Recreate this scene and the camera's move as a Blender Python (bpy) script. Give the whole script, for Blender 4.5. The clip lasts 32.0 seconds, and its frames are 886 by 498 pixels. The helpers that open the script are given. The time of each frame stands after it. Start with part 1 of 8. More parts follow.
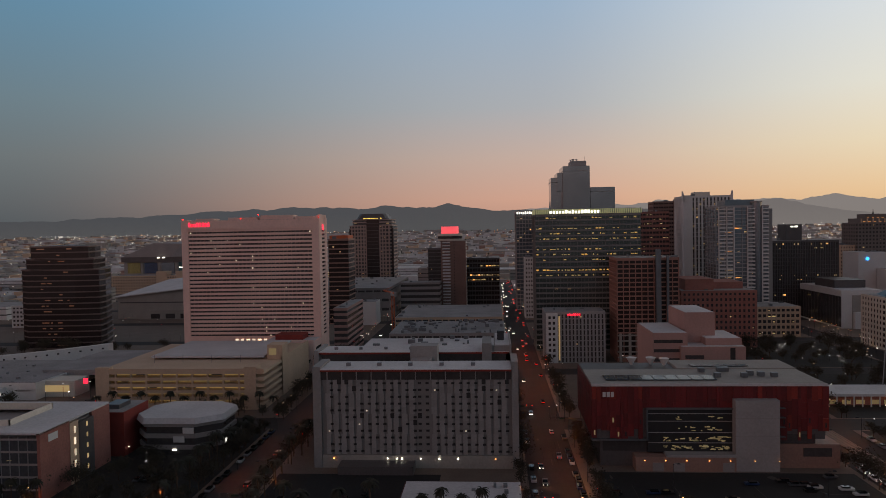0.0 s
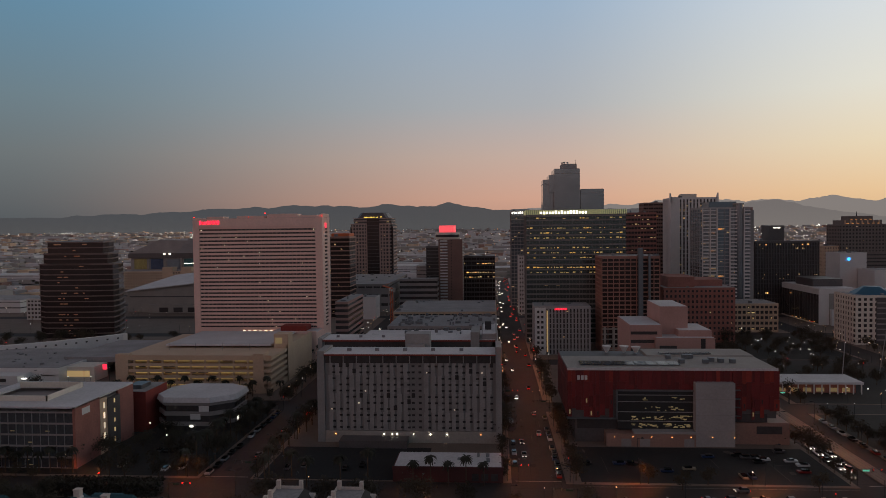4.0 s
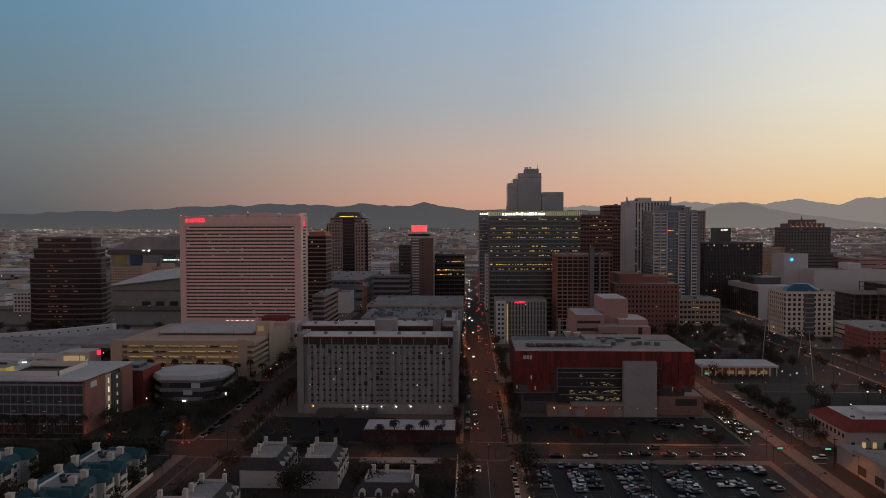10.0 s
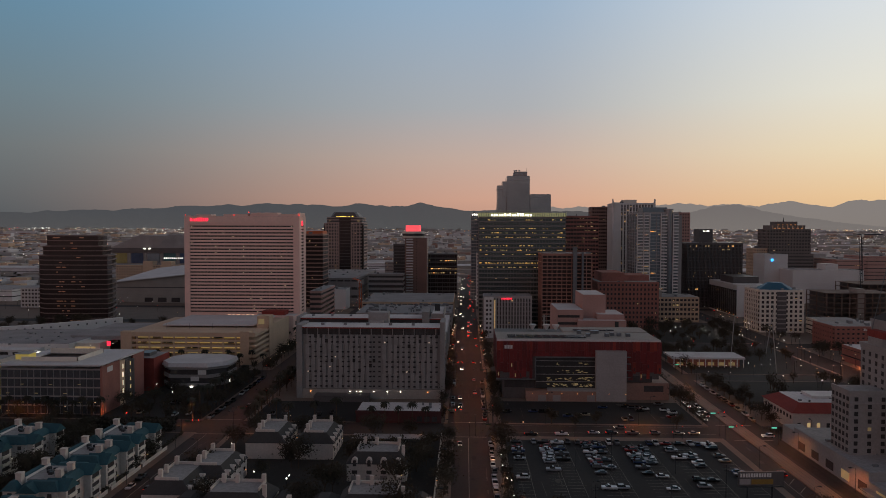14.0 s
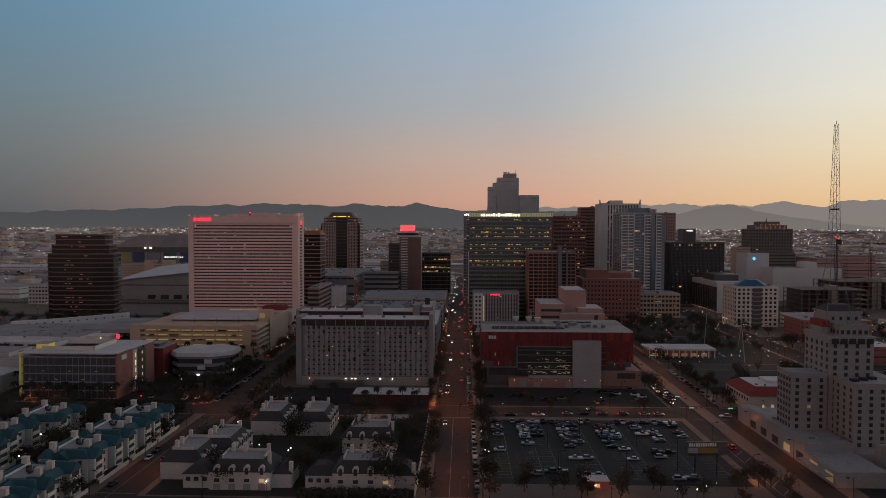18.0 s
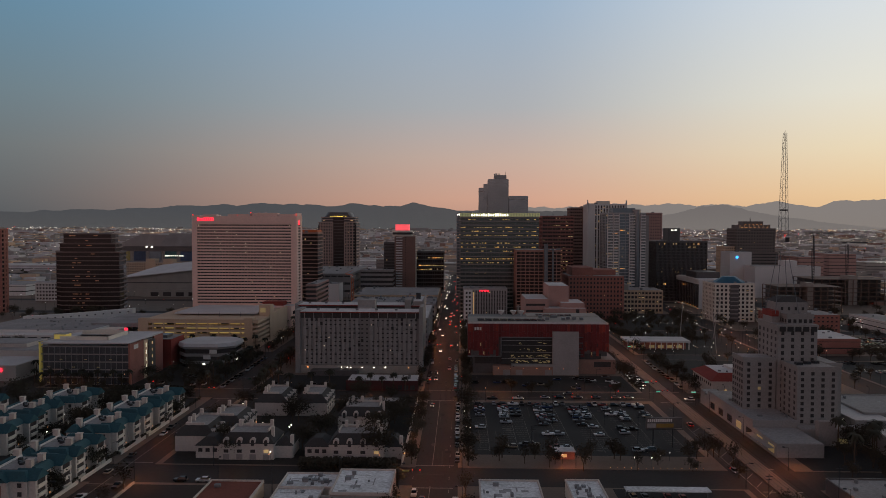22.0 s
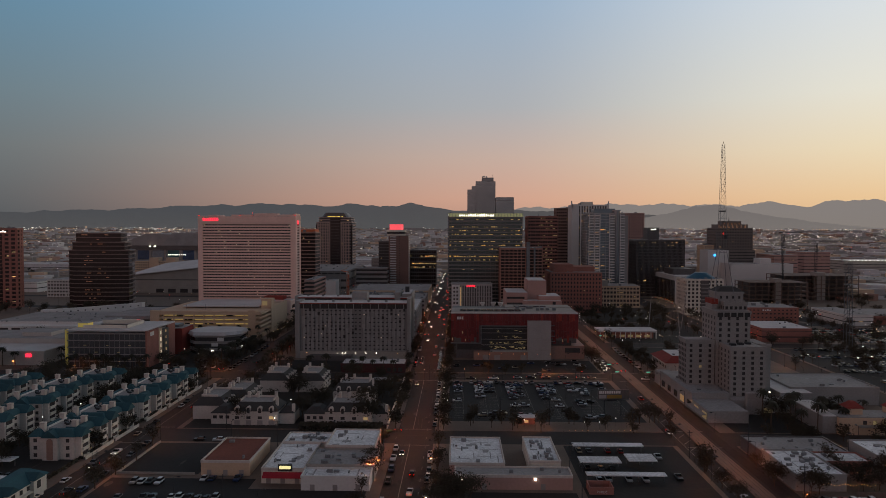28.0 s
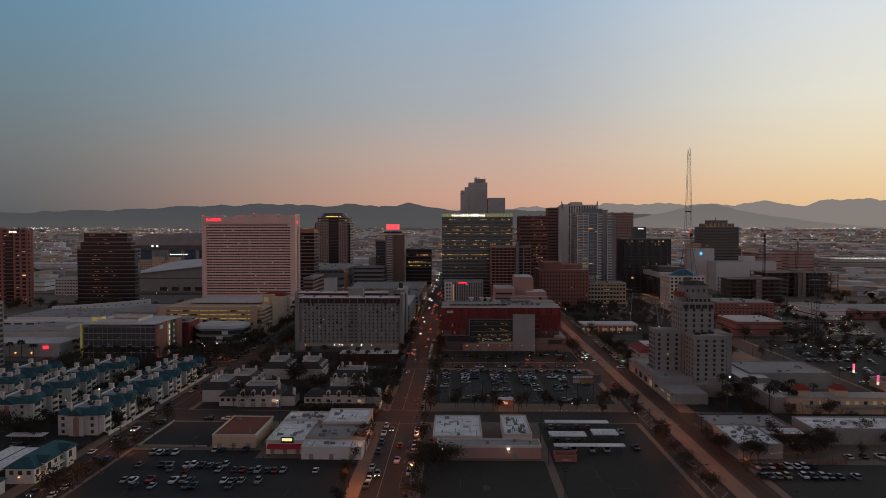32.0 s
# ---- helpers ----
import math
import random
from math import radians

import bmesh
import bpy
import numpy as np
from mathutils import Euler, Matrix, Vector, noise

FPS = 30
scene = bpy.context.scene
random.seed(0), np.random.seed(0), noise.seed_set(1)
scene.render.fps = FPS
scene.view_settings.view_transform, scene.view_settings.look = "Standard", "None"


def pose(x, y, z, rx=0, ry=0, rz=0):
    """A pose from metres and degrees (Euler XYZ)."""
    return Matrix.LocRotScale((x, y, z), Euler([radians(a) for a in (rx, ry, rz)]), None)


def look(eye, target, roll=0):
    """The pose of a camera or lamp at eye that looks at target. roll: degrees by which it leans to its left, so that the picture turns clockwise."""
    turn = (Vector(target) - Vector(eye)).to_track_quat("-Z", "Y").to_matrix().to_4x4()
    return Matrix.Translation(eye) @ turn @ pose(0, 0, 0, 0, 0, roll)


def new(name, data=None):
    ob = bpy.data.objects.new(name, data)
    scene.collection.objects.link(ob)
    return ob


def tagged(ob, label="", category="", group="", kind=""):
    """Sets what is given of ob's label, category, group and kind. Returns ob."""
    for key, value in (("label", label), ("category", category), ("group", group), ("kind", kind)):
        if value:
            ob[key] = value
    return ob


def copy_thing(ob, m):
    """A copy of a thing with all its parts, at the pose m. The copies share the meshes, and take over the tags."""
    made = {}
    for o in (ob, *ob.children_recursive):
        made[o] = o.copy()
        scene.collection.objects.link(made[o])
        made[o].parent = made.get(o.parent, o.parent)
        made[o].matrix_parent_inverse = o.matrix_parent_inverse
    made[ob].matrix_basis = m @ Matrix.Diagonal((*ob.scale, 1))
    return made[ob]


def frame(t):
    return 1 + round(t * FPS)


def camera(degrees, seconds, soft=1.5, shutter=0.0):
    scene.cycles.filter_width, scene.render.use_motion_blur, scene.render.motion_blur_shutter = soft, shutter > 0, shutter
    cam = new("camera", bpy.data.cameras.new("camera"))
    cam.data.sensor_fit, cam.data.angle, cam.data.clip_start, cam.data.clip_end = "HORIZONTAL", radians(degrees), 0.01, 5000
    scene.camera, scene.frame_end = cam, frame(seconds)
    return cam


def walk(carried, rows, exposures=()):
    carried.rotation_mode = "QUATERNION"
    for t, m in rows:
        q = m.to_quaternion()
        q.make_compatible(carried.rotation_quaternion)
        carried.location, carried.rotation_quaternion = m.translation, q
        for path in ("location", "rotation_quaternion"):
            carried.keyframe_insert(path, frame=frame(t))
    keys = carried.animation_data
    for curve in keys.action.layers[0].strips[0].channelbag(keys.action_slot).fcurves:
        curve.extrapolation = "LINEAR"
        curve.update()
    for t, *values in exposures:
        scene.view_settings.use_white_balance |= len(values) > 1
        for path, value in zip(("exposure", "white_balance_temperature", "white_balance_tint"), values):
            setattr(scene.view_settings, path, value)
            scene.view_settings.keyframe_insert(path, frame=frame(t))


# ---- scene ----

# ---- camera: seconds, place, yaw to the left of the streets' line, pitch, lean ----
cam = camera(65.5, 32.0, 0.7)
PATH = [
    (0, 0.00, 0.00, 90.00, 4.096, -1.711, -1.033),
    (1, 1.45, -7.20, 90.04, 4.132, -1.731, -0.974),
    (2, 2.89, -14.38, 90.06, 4.158, -1.759, -0.894),
    (2.5, 3.61, -17.97, 90.07, 4.163, -1.772, -0.846),
    (4.5, 6.44, -32.29, 90.06, 4.156, -1.818, -0.635),
    (5, 7.15, -35.86, 90.05, 3.939, -1.826, -0.585),
    (5.1, 7.29, -36.57, 90.05, 3.520, -1.828, -0.575),
    (5.2, 7.43, -37.29, 90.04, 3.380, -1.829, -0.566),
    (5.3, 7.57, -38.00, 90.04, 3.190, -1.830, -0.558),
    (5.4, 7.71, -38.72, 90.04, 2.790, -1.831, -0.549),
    (5.5, 7.85, -39.43, 90.04, 2.592, -1.833, -0.540),
    (5.6, 7.99, -40.15, 90.03, 2.460, -1.834, -0.532),
    (5.7, 8.13, -40.86, 90.03, 2.440, -1.835, -0.523),
    (6, 8.55, -43.00, 90.02, 2.435, -1.839, -0.498),
    (7, 9.94, -50.15, 89.98, 2.374, -1.847, -0.410),
    (8, 11.33, -57.28, 89.94, 2.310, -1.851, -0.325),
    (9, 12.72, -64.42, 89.88, 2.246, -1.851, -0.241),
    (10, 14.10, -71.56, 89.82, 2.183, -1.845, -0.155),
    (11, 15.49, -78.70, 89.75, 2.116, -1.835, -0.067),
    (12, 16.88, -85.85, 89.67, 2.047, -1.823, 0.016),
    (13, 18.27, -93.01, 89.59, 1.977, -1.816, 0.081),
    (14, 19.66, -100.17, 89.51, 1.910, -1.815, 0.120),
    (14.5, 20.36, -103.76, 89.47, 1.877, -1.814, 0.125),
    (16.5, 23.17, -118.14, 89.29, 1.749, -1.811, 0.122),
    (17, 23.88, -121.74, 89.24, 1.720, -1.812, 0.123),
    (18, 25.30, -128.97, 89.15, 1.667, -1.818, 0.134),
    (19, 26.74, -136.21, 89.06, 1.613, -1.821, 0.145),
    (20, 28.19, -143.47, 88.96, 1.557, -1.825, 0.147),
    (21, 29.65, -150.76, 88.88, 1.502, -1.830, 0.147),
    (22, 31.13, -158.07, 88.79, 1.450, -1.834, 0.151),
    (23, 32.62, -165.41, 88.71, 1.402, -1.835, 0.156),
    (24, 34.14, -172.78, 88.63, 1.362, -1.835, 0.160),
    (25, 35.67, -180.18, 88.55, 1.329, -1.832, 0.163),
    (25.5, 36.45, -183.89, 88.52, 1.317, -1.831, 0.161),
    (27.5, 39.60, -198.83, 88.40, 1.272, -1.834, 0.131),
    (28, 40.41, -202.58, 88.37, 1.262, -1.837, 0.118),
    (29, 42.04, -210.13, 88.33, 1.240, -1.845, 0.089),
    (30, 43.69, -217.71, 88.30, 1.218, -1.852, 0.059),
    (31, 45.38, -225.34, 88.27, 1.199, -1.857, 0.028),
    (32, 47.09, -233.02, 88.26, 1.182, -1.858, -0.007),
]


def aim(x, y, z, yaw, pitch, roll):
    a, b = radians(yaw), radians(pitch)
    ahead = Vector((-math.sin(a) * math.cos(b), math.cos(a) * math.cos(b), math.sin(b)))
    eye = Vector((x, y, z))
    return look(eye, eye + ahead * 100, roll)


walk(cam, [(row[0], aim(*row[1:])) for row in PATH])

# ---- sky at dusk: the sun has just set to the south-west ----
GLOW = radians(56)                       # bearing of the sunset, to the right of the streets' line


def lin(r, g, b):
    return tuple(((c / 255) / 12.92 if c <= 10 else (((c / 255) + 0.055) / 1.055) ** 2.4) for c in (r, g, b)) + (1.0,)


world = bpy.data.worlds.new("dusk_sky")
scene.world = world
world.use_nodes = True
wn, wl = world.node_tree.nodes, world.node_tree.links
wn.clear()
w_out, w_bg = wn.new("ShaderNodeOutputWorld"), wn.new("ShaderNodeBackground")
w_tc, w_sep = wn.new("ShaderNodeTexCoord"), wn.new("ShaderNodeSeparateXYZ")
wl.new(w_tc.outputs["Generated"], w_sep.inputs[0])


def w_math(op, a, b=None, clamp=False):
    n = wn.new("ShaderNodeMath")
    n.operation, n.use_clamp = op, clamp
    for i, v in enumerate((a, b)):
        if v is None:
            continue
        if isinstance(v, (int, float)):
            n.inputs[i].default_value = v
        else:
            wl.new(v, n.inputs[i])
    return n.outputs[0]


sx, sy, sz = w_sep.outputs
flat = w_math("MAXIMUM", w_math("SQRT", w_math("ADD", w_math("MULTIPLY", sx, sx), w_math("MULTIPLY", sy, sy))), 0.001)
toward = w_math("DIVIDE", w_math("ADD", w_math("MULTIPLY", sx, math.sin(GLOW)), w_math("MULTIPLY", sy, math.cos(GLOW))), flat)


def sky_ramp(stops):
    n = wn.new("ShaderNodeValToRGB")
    n.color_ramp.interpolation = "LINEAR"
    els = n.color_ramp.elements
    while len(els) < len(stops):
        els.new(0.5)
    for el, (p, c) in zip(els, stops):
        el.position, el.color = p, lin(*c)
    wl.new(sz, n.inputs[0])
    return n.outputs[0]


away = sky_ramp([(0, (82, 88, 92)), (0.04, (96, 101, 104)), (0.1, (110, 118, 121)), (0.17, (110, 130, 140)), (0.31, (98, 142, 170)), (0.7, (88, 88, 95)), (1, (79, 79, 87))])
middle = sky_ramp([(0, (196, 152, 132)), (0.04, (216, 168, 146)), (0.1, (204, 178, 165)), (0.17, (178, 180, 184)), (0.31, (158, 181, 204)), (0.7, (88, 88, 95)), (1, (79, 79, 87))])
sunward = sky_ramp([(0, (228, 186, 138)), (0.04, (240, 206, 158)), (0.1, (242, 226, 192)), (0.17, (240, 236, 220)), (0.31, (222, 231, 240)), (0.7, (88, 88, 95)), (1, (79, 79, 87))])
opposite = sky_ramp([(0, (134, 108, 104)), (0.08, (212, 160, 150)), (0.2, (222, 176, 166)), (0.4, (170, 148, 150)), (0.7, (90, 89, 96)), (1, (79, 79, 87))])   # the pink anti-twilight arch


def w_mix(f, a, b):
    n = wn.new("ShaderNodeMix")
    n.data_type = "RGBA"
    for i, v in ((0, f), (6, a), (7, b)):
        if isinstance(v, (int, float)):
            n.inputs[i].default_value = v
        else:
            wl.new(v, n.inputs[i])
    return n.outputs[2]


def w_range(v, a, b):
    n = wn.new("ShaderNodeMapRange")
    n.interpolation_type = "SMOOTHSTEP"
    wl.new(v, n.inputs[0])
    n.inputs[1].default_value, n.inputs[2].default_value = a, b
    return n.outputs[0]


clear = w_mix(w_range(toward, 0.6, 0.985), w_mix(w_range(toward, -0.08, 0.72), w_mix(w_range(toward, -0.25, -0.9), away, opposite), middle), sunward)
nishita = wn.new("ShaderNodeTexSky")
nishita.sky_type, nishita.sun_disc, nishita.sun_elevation, nishita.sun_rotation = "NISHITA", False, radians(0.5), GLOW
nishita.dust_density = 2.0
dim = wn.new("ShaderNodeVectorMath")
dim.operation = "SCALE"
dim.inputs[3].default_value = 0.12
wl.new(nishita.outputs[0], dim.inputs[0])
wl.new(w_mix(0.06, clear, dim.outputs[0]), w_bg.inputs[0])
w_bg.inputs[1].default_value = 1.0
wl.new(w_bg.outputs[0], w_out.inputs[0])

# the after-glow along the south-western horizon
glow = new("afterglow", bpy.data.lights.new("afterglow", "SUN"))
glow.data.energy, glow.data.angle, glow.data.color = 0.25, radians(25), (1.0, 0.66, 0.42)
glow.matrix_world = look((0, 0, 300), Vector((0, 0, 300)) - Vector((math.sin(GLOW) * 0.99, math.cos(GLOW) * 0.99, 0.14)))


# ---- materials ----
def pmat(name, rgb, rough=0.85, metal=0.0, var=0.18, size=2.0, bump=0.0, spec=0.5, rnd=0.0):
    """A painted or mineral surface: base colour in sRGB, broad stains and fine grain, a little relief."""
    m = bpy.data.materials.new(name)
    m.use_nodes = True
    n, l = m.node_tree.nodes, m.node_tree.links
    b = n["Principled BSDF"]
    b.inputs["Roughness"].default_value, b.inputs["Metallic"].default_value = rough, metal
    b.inputs["Specular IOR Level"].default_value = spec
    tc = n.new("ShaderNodeTexCoord")
    big, small = n.new("ShaderNodeTexNoise"), n.new("ShaderNodeTexNoise")
    big.inputs["Scale"].default_value, big.inputs["Detail"].default_value = 0.35 / size, 5
    small.inputs["Scale"].default_value, small.inputs["Detail"].default_value = 5.0 / size, 4
    add = n.new("ShaderNodeMath")
    add.operation = "ADD"
    rng = n.new("ShaderNodeMapRange")
    rng.inputs[1].default_value, rng.inputs[2].default_value = 0.7, 1.3
    rng.inputs[3].default_value, rng.inputs[4].default_value = 1 - var, 1 + var
    mul = n.new("ShaderNodeMix")
    mul.data_type, mul.blend_type = "RGBA", "MULTIPLY"
    mul.inputs[0].default_value = 1
    mul.inputs[6].default_value = lin(*rgb)
    l.new(tc.outputs["Object"], big.inputs["Vector"])
    l.new(tc.outputs["Object"], small.inputs["Vector"])
    l.new(big.outputs[0], add.inputs[0])
    l.new(small.outputs[0], add.inputs[1])
    l.new(add.outputs[0], rng.inputs[0])
    val = rng.outputs[0]
    if rnd:
        info, r2, m2 = n.new("ShaderNodeObjectInfo"), n.new("ShaderNodeMapRange"), n.new("ShaderNodeMath")
        r2.inputs[3].default_value, r2.inputs[4].default_value = 1 - rnd, 1 + rnd
        m2.operation = "MULTIPLY"
        l.new(info.outputs["Random"], r2.inputs[0])
        l.new(r2.outputs[0], m2.inputs[0])
        l.new(val, m2.inputs[1])
        val = m2.outputs[0]
    l.new(val, mul.inputs[7])
    l.new(mul.outputs[2], b.inputs["Base Color"])
    if bump:
        bp = n.new("ShaderNodeBump")
        bp.inputs["Strength"].default_value, bp.inputs["Distance"].default_value = bump, 0.05
        l.new(small.outputs[0], bp.inputs["Height"])
        l.new(bp.outputs[0], b.inputs["Normal"])
    return m


def glass(name, rgb=(40, 36, 36), rough=0.08, spec=0.5, mirror=0.0):
    """Dark building glass: a black room behind a glossy pane."""
    m = pmat(name, rgb, rough, mirror, 0.2, 6.0, 0.0, spec, 0.12)
    return m


def lamp_mat(name, rgb, power):
    m = bpy.data.materials.new(name)
    m.use_nodes = True
    n, l = m.node_tree.nodes, m.node_tree.links
    b = n["Principled BSDF"]
    b.inputs["Base Color"].default_value = lin(*rgb)
    b.inputs["Emission Color"].default_value = lin(*rgb)
    info, r2 = n.new("ShaderNodeObjectInfo"), n.new("ShaderNodeMapRange")
    r2.inputs[3].default_value, r2.inputs[4].default_value = power * 0.55, power * 1.3
    l.new(info.outputs["Random"], r2.inputs[0])
    l.new(r2.outputs[0], b.inputs["Emission Strength"])
    return m


M = dict(
    asphalt=pmat("asphalt", (48, 41, 39), 0.9, 0, 0.22, 6, 0.3),
    lot=pmat("parking_asphalt", (31, 29, 29), 0.9, 0, 0.32, 8, 0.3),
    dirt=pmat("bare_ground", (42, 38, 35), 0.95, 0, 0.3, 8, 0.4),
    # valley floor paler than bare soil: distance haze put into its base colour
    hazed_floor=pmat("valley_floor", (178, 168, 162), 0.95, 0, 0.4, 90, 0.0),
    concrete=pmat("concrete_pavement", (112, 97, 87), 0.9, 0, 0.16, 4, 0.2),
    paint=pmat("road_paint", (128, 124, 116), 0.8, 0, 0.3, 1),
    rail=pmat("track_bed", (116, 102, 92), 0.85, 0, 0.15, 3),
    steel=pmat("steel", (120, 122, 126), 0.45, 0.8, 0.15, 1),
    darksteel=pmat("dark_steel", (58, 60, 64), 0.5, 0.6, 0.15, 1),
    pink=pmat("pink_precast", (230, 194, 182), 0.85, 0, 0.08, 6),
    tan=pmat("tan_stucco", (196, 170, 146), 0.9, 0, 0.1, 5),
    cream=pmat("cream_stucco", (214, 206, 194), 0.9, 0, 0.1, 4),
    white=pmat("white_stucco", (208, 205, 203), 0.85, 0, 0.08, 5),
    whiteroof=pmat("white_membrane_roof", (196, 192, 193), 0.8, 0, 0.14, 5),
    greyroof=pmat("grey_membrane_roof", (146, 143, 143), 0.9, 0, 0.22, 5),
    grey=pmat("grey_panel", (152, 148, 147), 0.7, 0, 0.1, 4, 0, 0.5, 0.10),
    resback=pmat("grey_backing_panel", (122, 119, 118), 0.75, 0, 0.1, 4),
    greydark=pmat("dark_grey_panel", (146, 139, 137), 0.7, 0, 0.12, 4, 0, 0.5, 0.10),
    concretewall=pmat("concrete_wall", (152, 146, 140), 0.9, 0, 0.12, 4),
    red=pmat("rust_red_metal_panel", (106, 29, 30), 0.5, 0.0, 0.18, 3, 0, 0.5, 0.28),
    orange=pmat("orange_metal_panel", (134, 44, 34), 0.5, 0.0, 0.15, 3, 0, 0.5, 0.2),
    brick=pmat("red_brick", (152, 102, 92), 0.9, 0, 0.2, 3),
    brown=pmat("brown_granite", (146, 114, 102), 0.6, 0, 0.15, 4),
    darkbrown=pmat("dark_brown_cladding", (122, 94, 86), 0.55, 0, 0.18, 4),
    # black lifted in colour to stand for haze on the distant towers
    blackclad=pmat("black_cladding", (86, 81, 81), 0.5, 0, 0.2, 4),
    rose=pmat("rose_concrete", (174, 138, 130), 0.9, 0, 0.1, 5),
    teal=pmat("teal_tile_roof", (38, 78, 88), 0.75, 0, 0.2, 3, 0.3, 0.4, 0.12),
    slate=pmat("dark_shingle_roof", (62, 60, 60), 0.9, 0, 0.2, 2, 0.3),
    redroof=pmat("red_tile_roof", (132, 52, 44), 0.85, 0, 0.2, 2, 0.3),
    # base colour raised the same way, with haze painted into the dark panes
    glass=glass("dark_glass", (74, 70, 70)),
    plant=pmat("grey_roof_plant", (120, 121, 124), 0.6, 0.2, 0.2, 1, 0, 0.5, 0.25),
    roofpatch=pmat("weathered_roof_patch", (148, 147, 149), 0.85, 0, 0.3, 2),
    officeglass=glass("grey_office_glass", (92, 94, 98), 0.15, 0.5, 0.35),
    maroon=pmat("maroon_painted_brick", (82, 46, 46), 0.85, 0, 0.15, 3),
    shellframe=pmat("raw_brown_frame", (112, 94, 86), 0.9, 0, 0.2, 3),
    bronzeband=pmat("bronze_floor_line", (112, 96, 92), 0.5, 0.2, 0.12, 4),
    cityhall=pmat("grey_brown_stone", (112, 104, 100), 0.85, 0, 0.12, 4),
    blueroof=pmat("blue_green_metal_roof", (40, 92, 118), 0.5, 0.2, 0.12, 3),
    darkgreen=pmat("dark_green_sign", (24, 60, 46), 0.5, 0, 0.1, 2),
    poster_gold=pmat("faded_gold_panel", (150, 138, 84), 0.6, 0, 0.45, 12),
    poster_blue=pmat("faded_blue_panel", (52, 74, 104), 0.5, 0, 0.45, 12),
    poster_teal=pmat("faded_teal_panel", (60, 104, 108), 0.5, 0, 0.45, 12),
    stairglow=lamp_mat("yellow_stair_glow", (226, 204, 110), 0.13),
    crownglow=lamp_mat("warm_crown_lamp", (255, 176, 96), 0.45),
    blueglass=glass("blue_grey_glass", (126, 134, 142), 0.12, 0.5, 0.6),
    greenglass=glass("green_grey_glass", (98, 108, 106), 0.12, 0.5, 0.6),
    silverglass=glass("silver_mirror_glass", (150, 158, 164), 0.12, 0.5, 0.9),
    bronzeglass=glass("bronze_glass", (60, 52, 51), 0.12, 0.5, 0.35),
    granite=pmat("grey_pink_granite", (158, 136, 128), 0.7, 0, 0.14, 4),
    resgrey=pmat("pale_grey_precast", (140, 137, 136), 0.8, 0, 0.12, 4, 0, 0.5, 0.09),
    brightroof=pmat("patched_white_coated_roof", (212, 213, 216), 0.7, 0, 0.36, 5),
    slot=pmat("shadowed_window_slot", (40, 39, 40), 0.5, 0, 0.2, 1),
    oldwall=pmat("aged_pale_render", (142, 140, 139), 0.9, 0, 0.14, 4),
    farwarm=lamp_mat("far_warm_lamp", (255, 200, 146), 3.6),
    farwhite=lamp_mat("far_white_lamp", (255, 246, 232), 6.5),
    shell=pmat("builders_netting", (156, 116, 104), 0.9, 0, 0.2, 3),
    stucco=pmat("weathered_white_stucco", (194, 184, 177), 0.9, 0, 0.14, 4),
    litpale=lamp_mat("pale_lit_floor", (238, 210, 134), 0.3),
    litroom=lamp_mat("dim_yellow_room", (222, 204, 146), 0.085),
    lit=lamp_mat("lit_room", (255, 216, 150), 0.36),
    litdim=lamp_mat("dim_lit_room", (206, 150, 112), 0.05),
    litwhite=lamp_mat("lit_room_white", (255, 232, 200), 0.8),
    warm=lamp_mat("warm_lamp", (255, 164, 88), 3.6),
    cool=lamp_mat("white_lamp", (255, 246, 226), 5),
    redlamp=lamp_mat("red_lamp", (255, 30, 26), 5),
    redsign=lamp_mat("red_sign", (255, 36, 60), 2.2),
    redbox=lamp_mat("red_lit_drum", (255, 92, 100), 0.95),
    whitesign=lamp_mat("white_sign", (255, 250, 235), 2.0),
    greensign=lamp_mat("green_street_sign", (110, 220, 190), 0.6),
    yellowsign=lamp_mat("yellow_sign", (255, 214, 90), 1.8),
    bluesign=lamp_mat("blue_lamp", (60, 170, 255), 3.0),
    fluor=lamp_mat("garage_light", (240, 216, 136), 0.26),
    bark=pmat("bark", (84, 68, 56), 0.95, 0, 0.2, 1),
    leaf=pmat("dusty_foliage", (70, 64, 54), 0.9, 0, 0.35, 1.5, 0, 0.3, 0.3),
    palm=pmat("palm_frond", (54, 53, 44), 0.85, 0, 0.3, 1, 0, 0.3, 0.2),
    tyre=pmat("tyre_rubber", (26, 26, 27), 0.9, 0, 0.1, 1),
    carglass=glass("car_glass", (20, 23, 26), 0.05),
    crane=pmat("orange_crane_paint", (196, 96, 48), 0.6, 0, 0.1, 2),
    solar=glass("solar_panel", (30, 34, 46), 0.15),
)


# ---- building tools ----
def bx(bm, x0, x1, y0, y1, z0, z1):
    v = [bm.verts.new(p) for p in ((x0, y0, z0), (x1, y0, z0), (x1, y1, z0), (x0, y1, z0), (x0, y0, z1), (x1, y0, z1), (x1, y1, z1), (x0, y1, z1))]
    for f in ((0, 3, 2, 1), (4, 5, 6, 7), (0, 1, 5, 4), (1, 2, 6, 5), (2, 3, 7, 6), (3, 0, 4, 7)):
        bm.faces.new([v[i] for i in f])
    return bm


def prism(bm, pts, z0, z1, top=None):
    """An upright prism on a plan that runs anticlockwise; top: a second plan of as many points for a tapered one."""
    lo = [bm.verts.new((x, y, z0)) for x, y in pts]
    hi = [bm.verts.new((x, y, z1)) for x, y in (top or pts)]
    n = len(pts)
    bm.faces.new(lo[::-1])
    bm.faces.new(hi)
    for i in range(n):
        bm.faces.new((lo[i], lo[(i + 1) % n], hi[(i + 1) % n], hi[i]))
    return bm


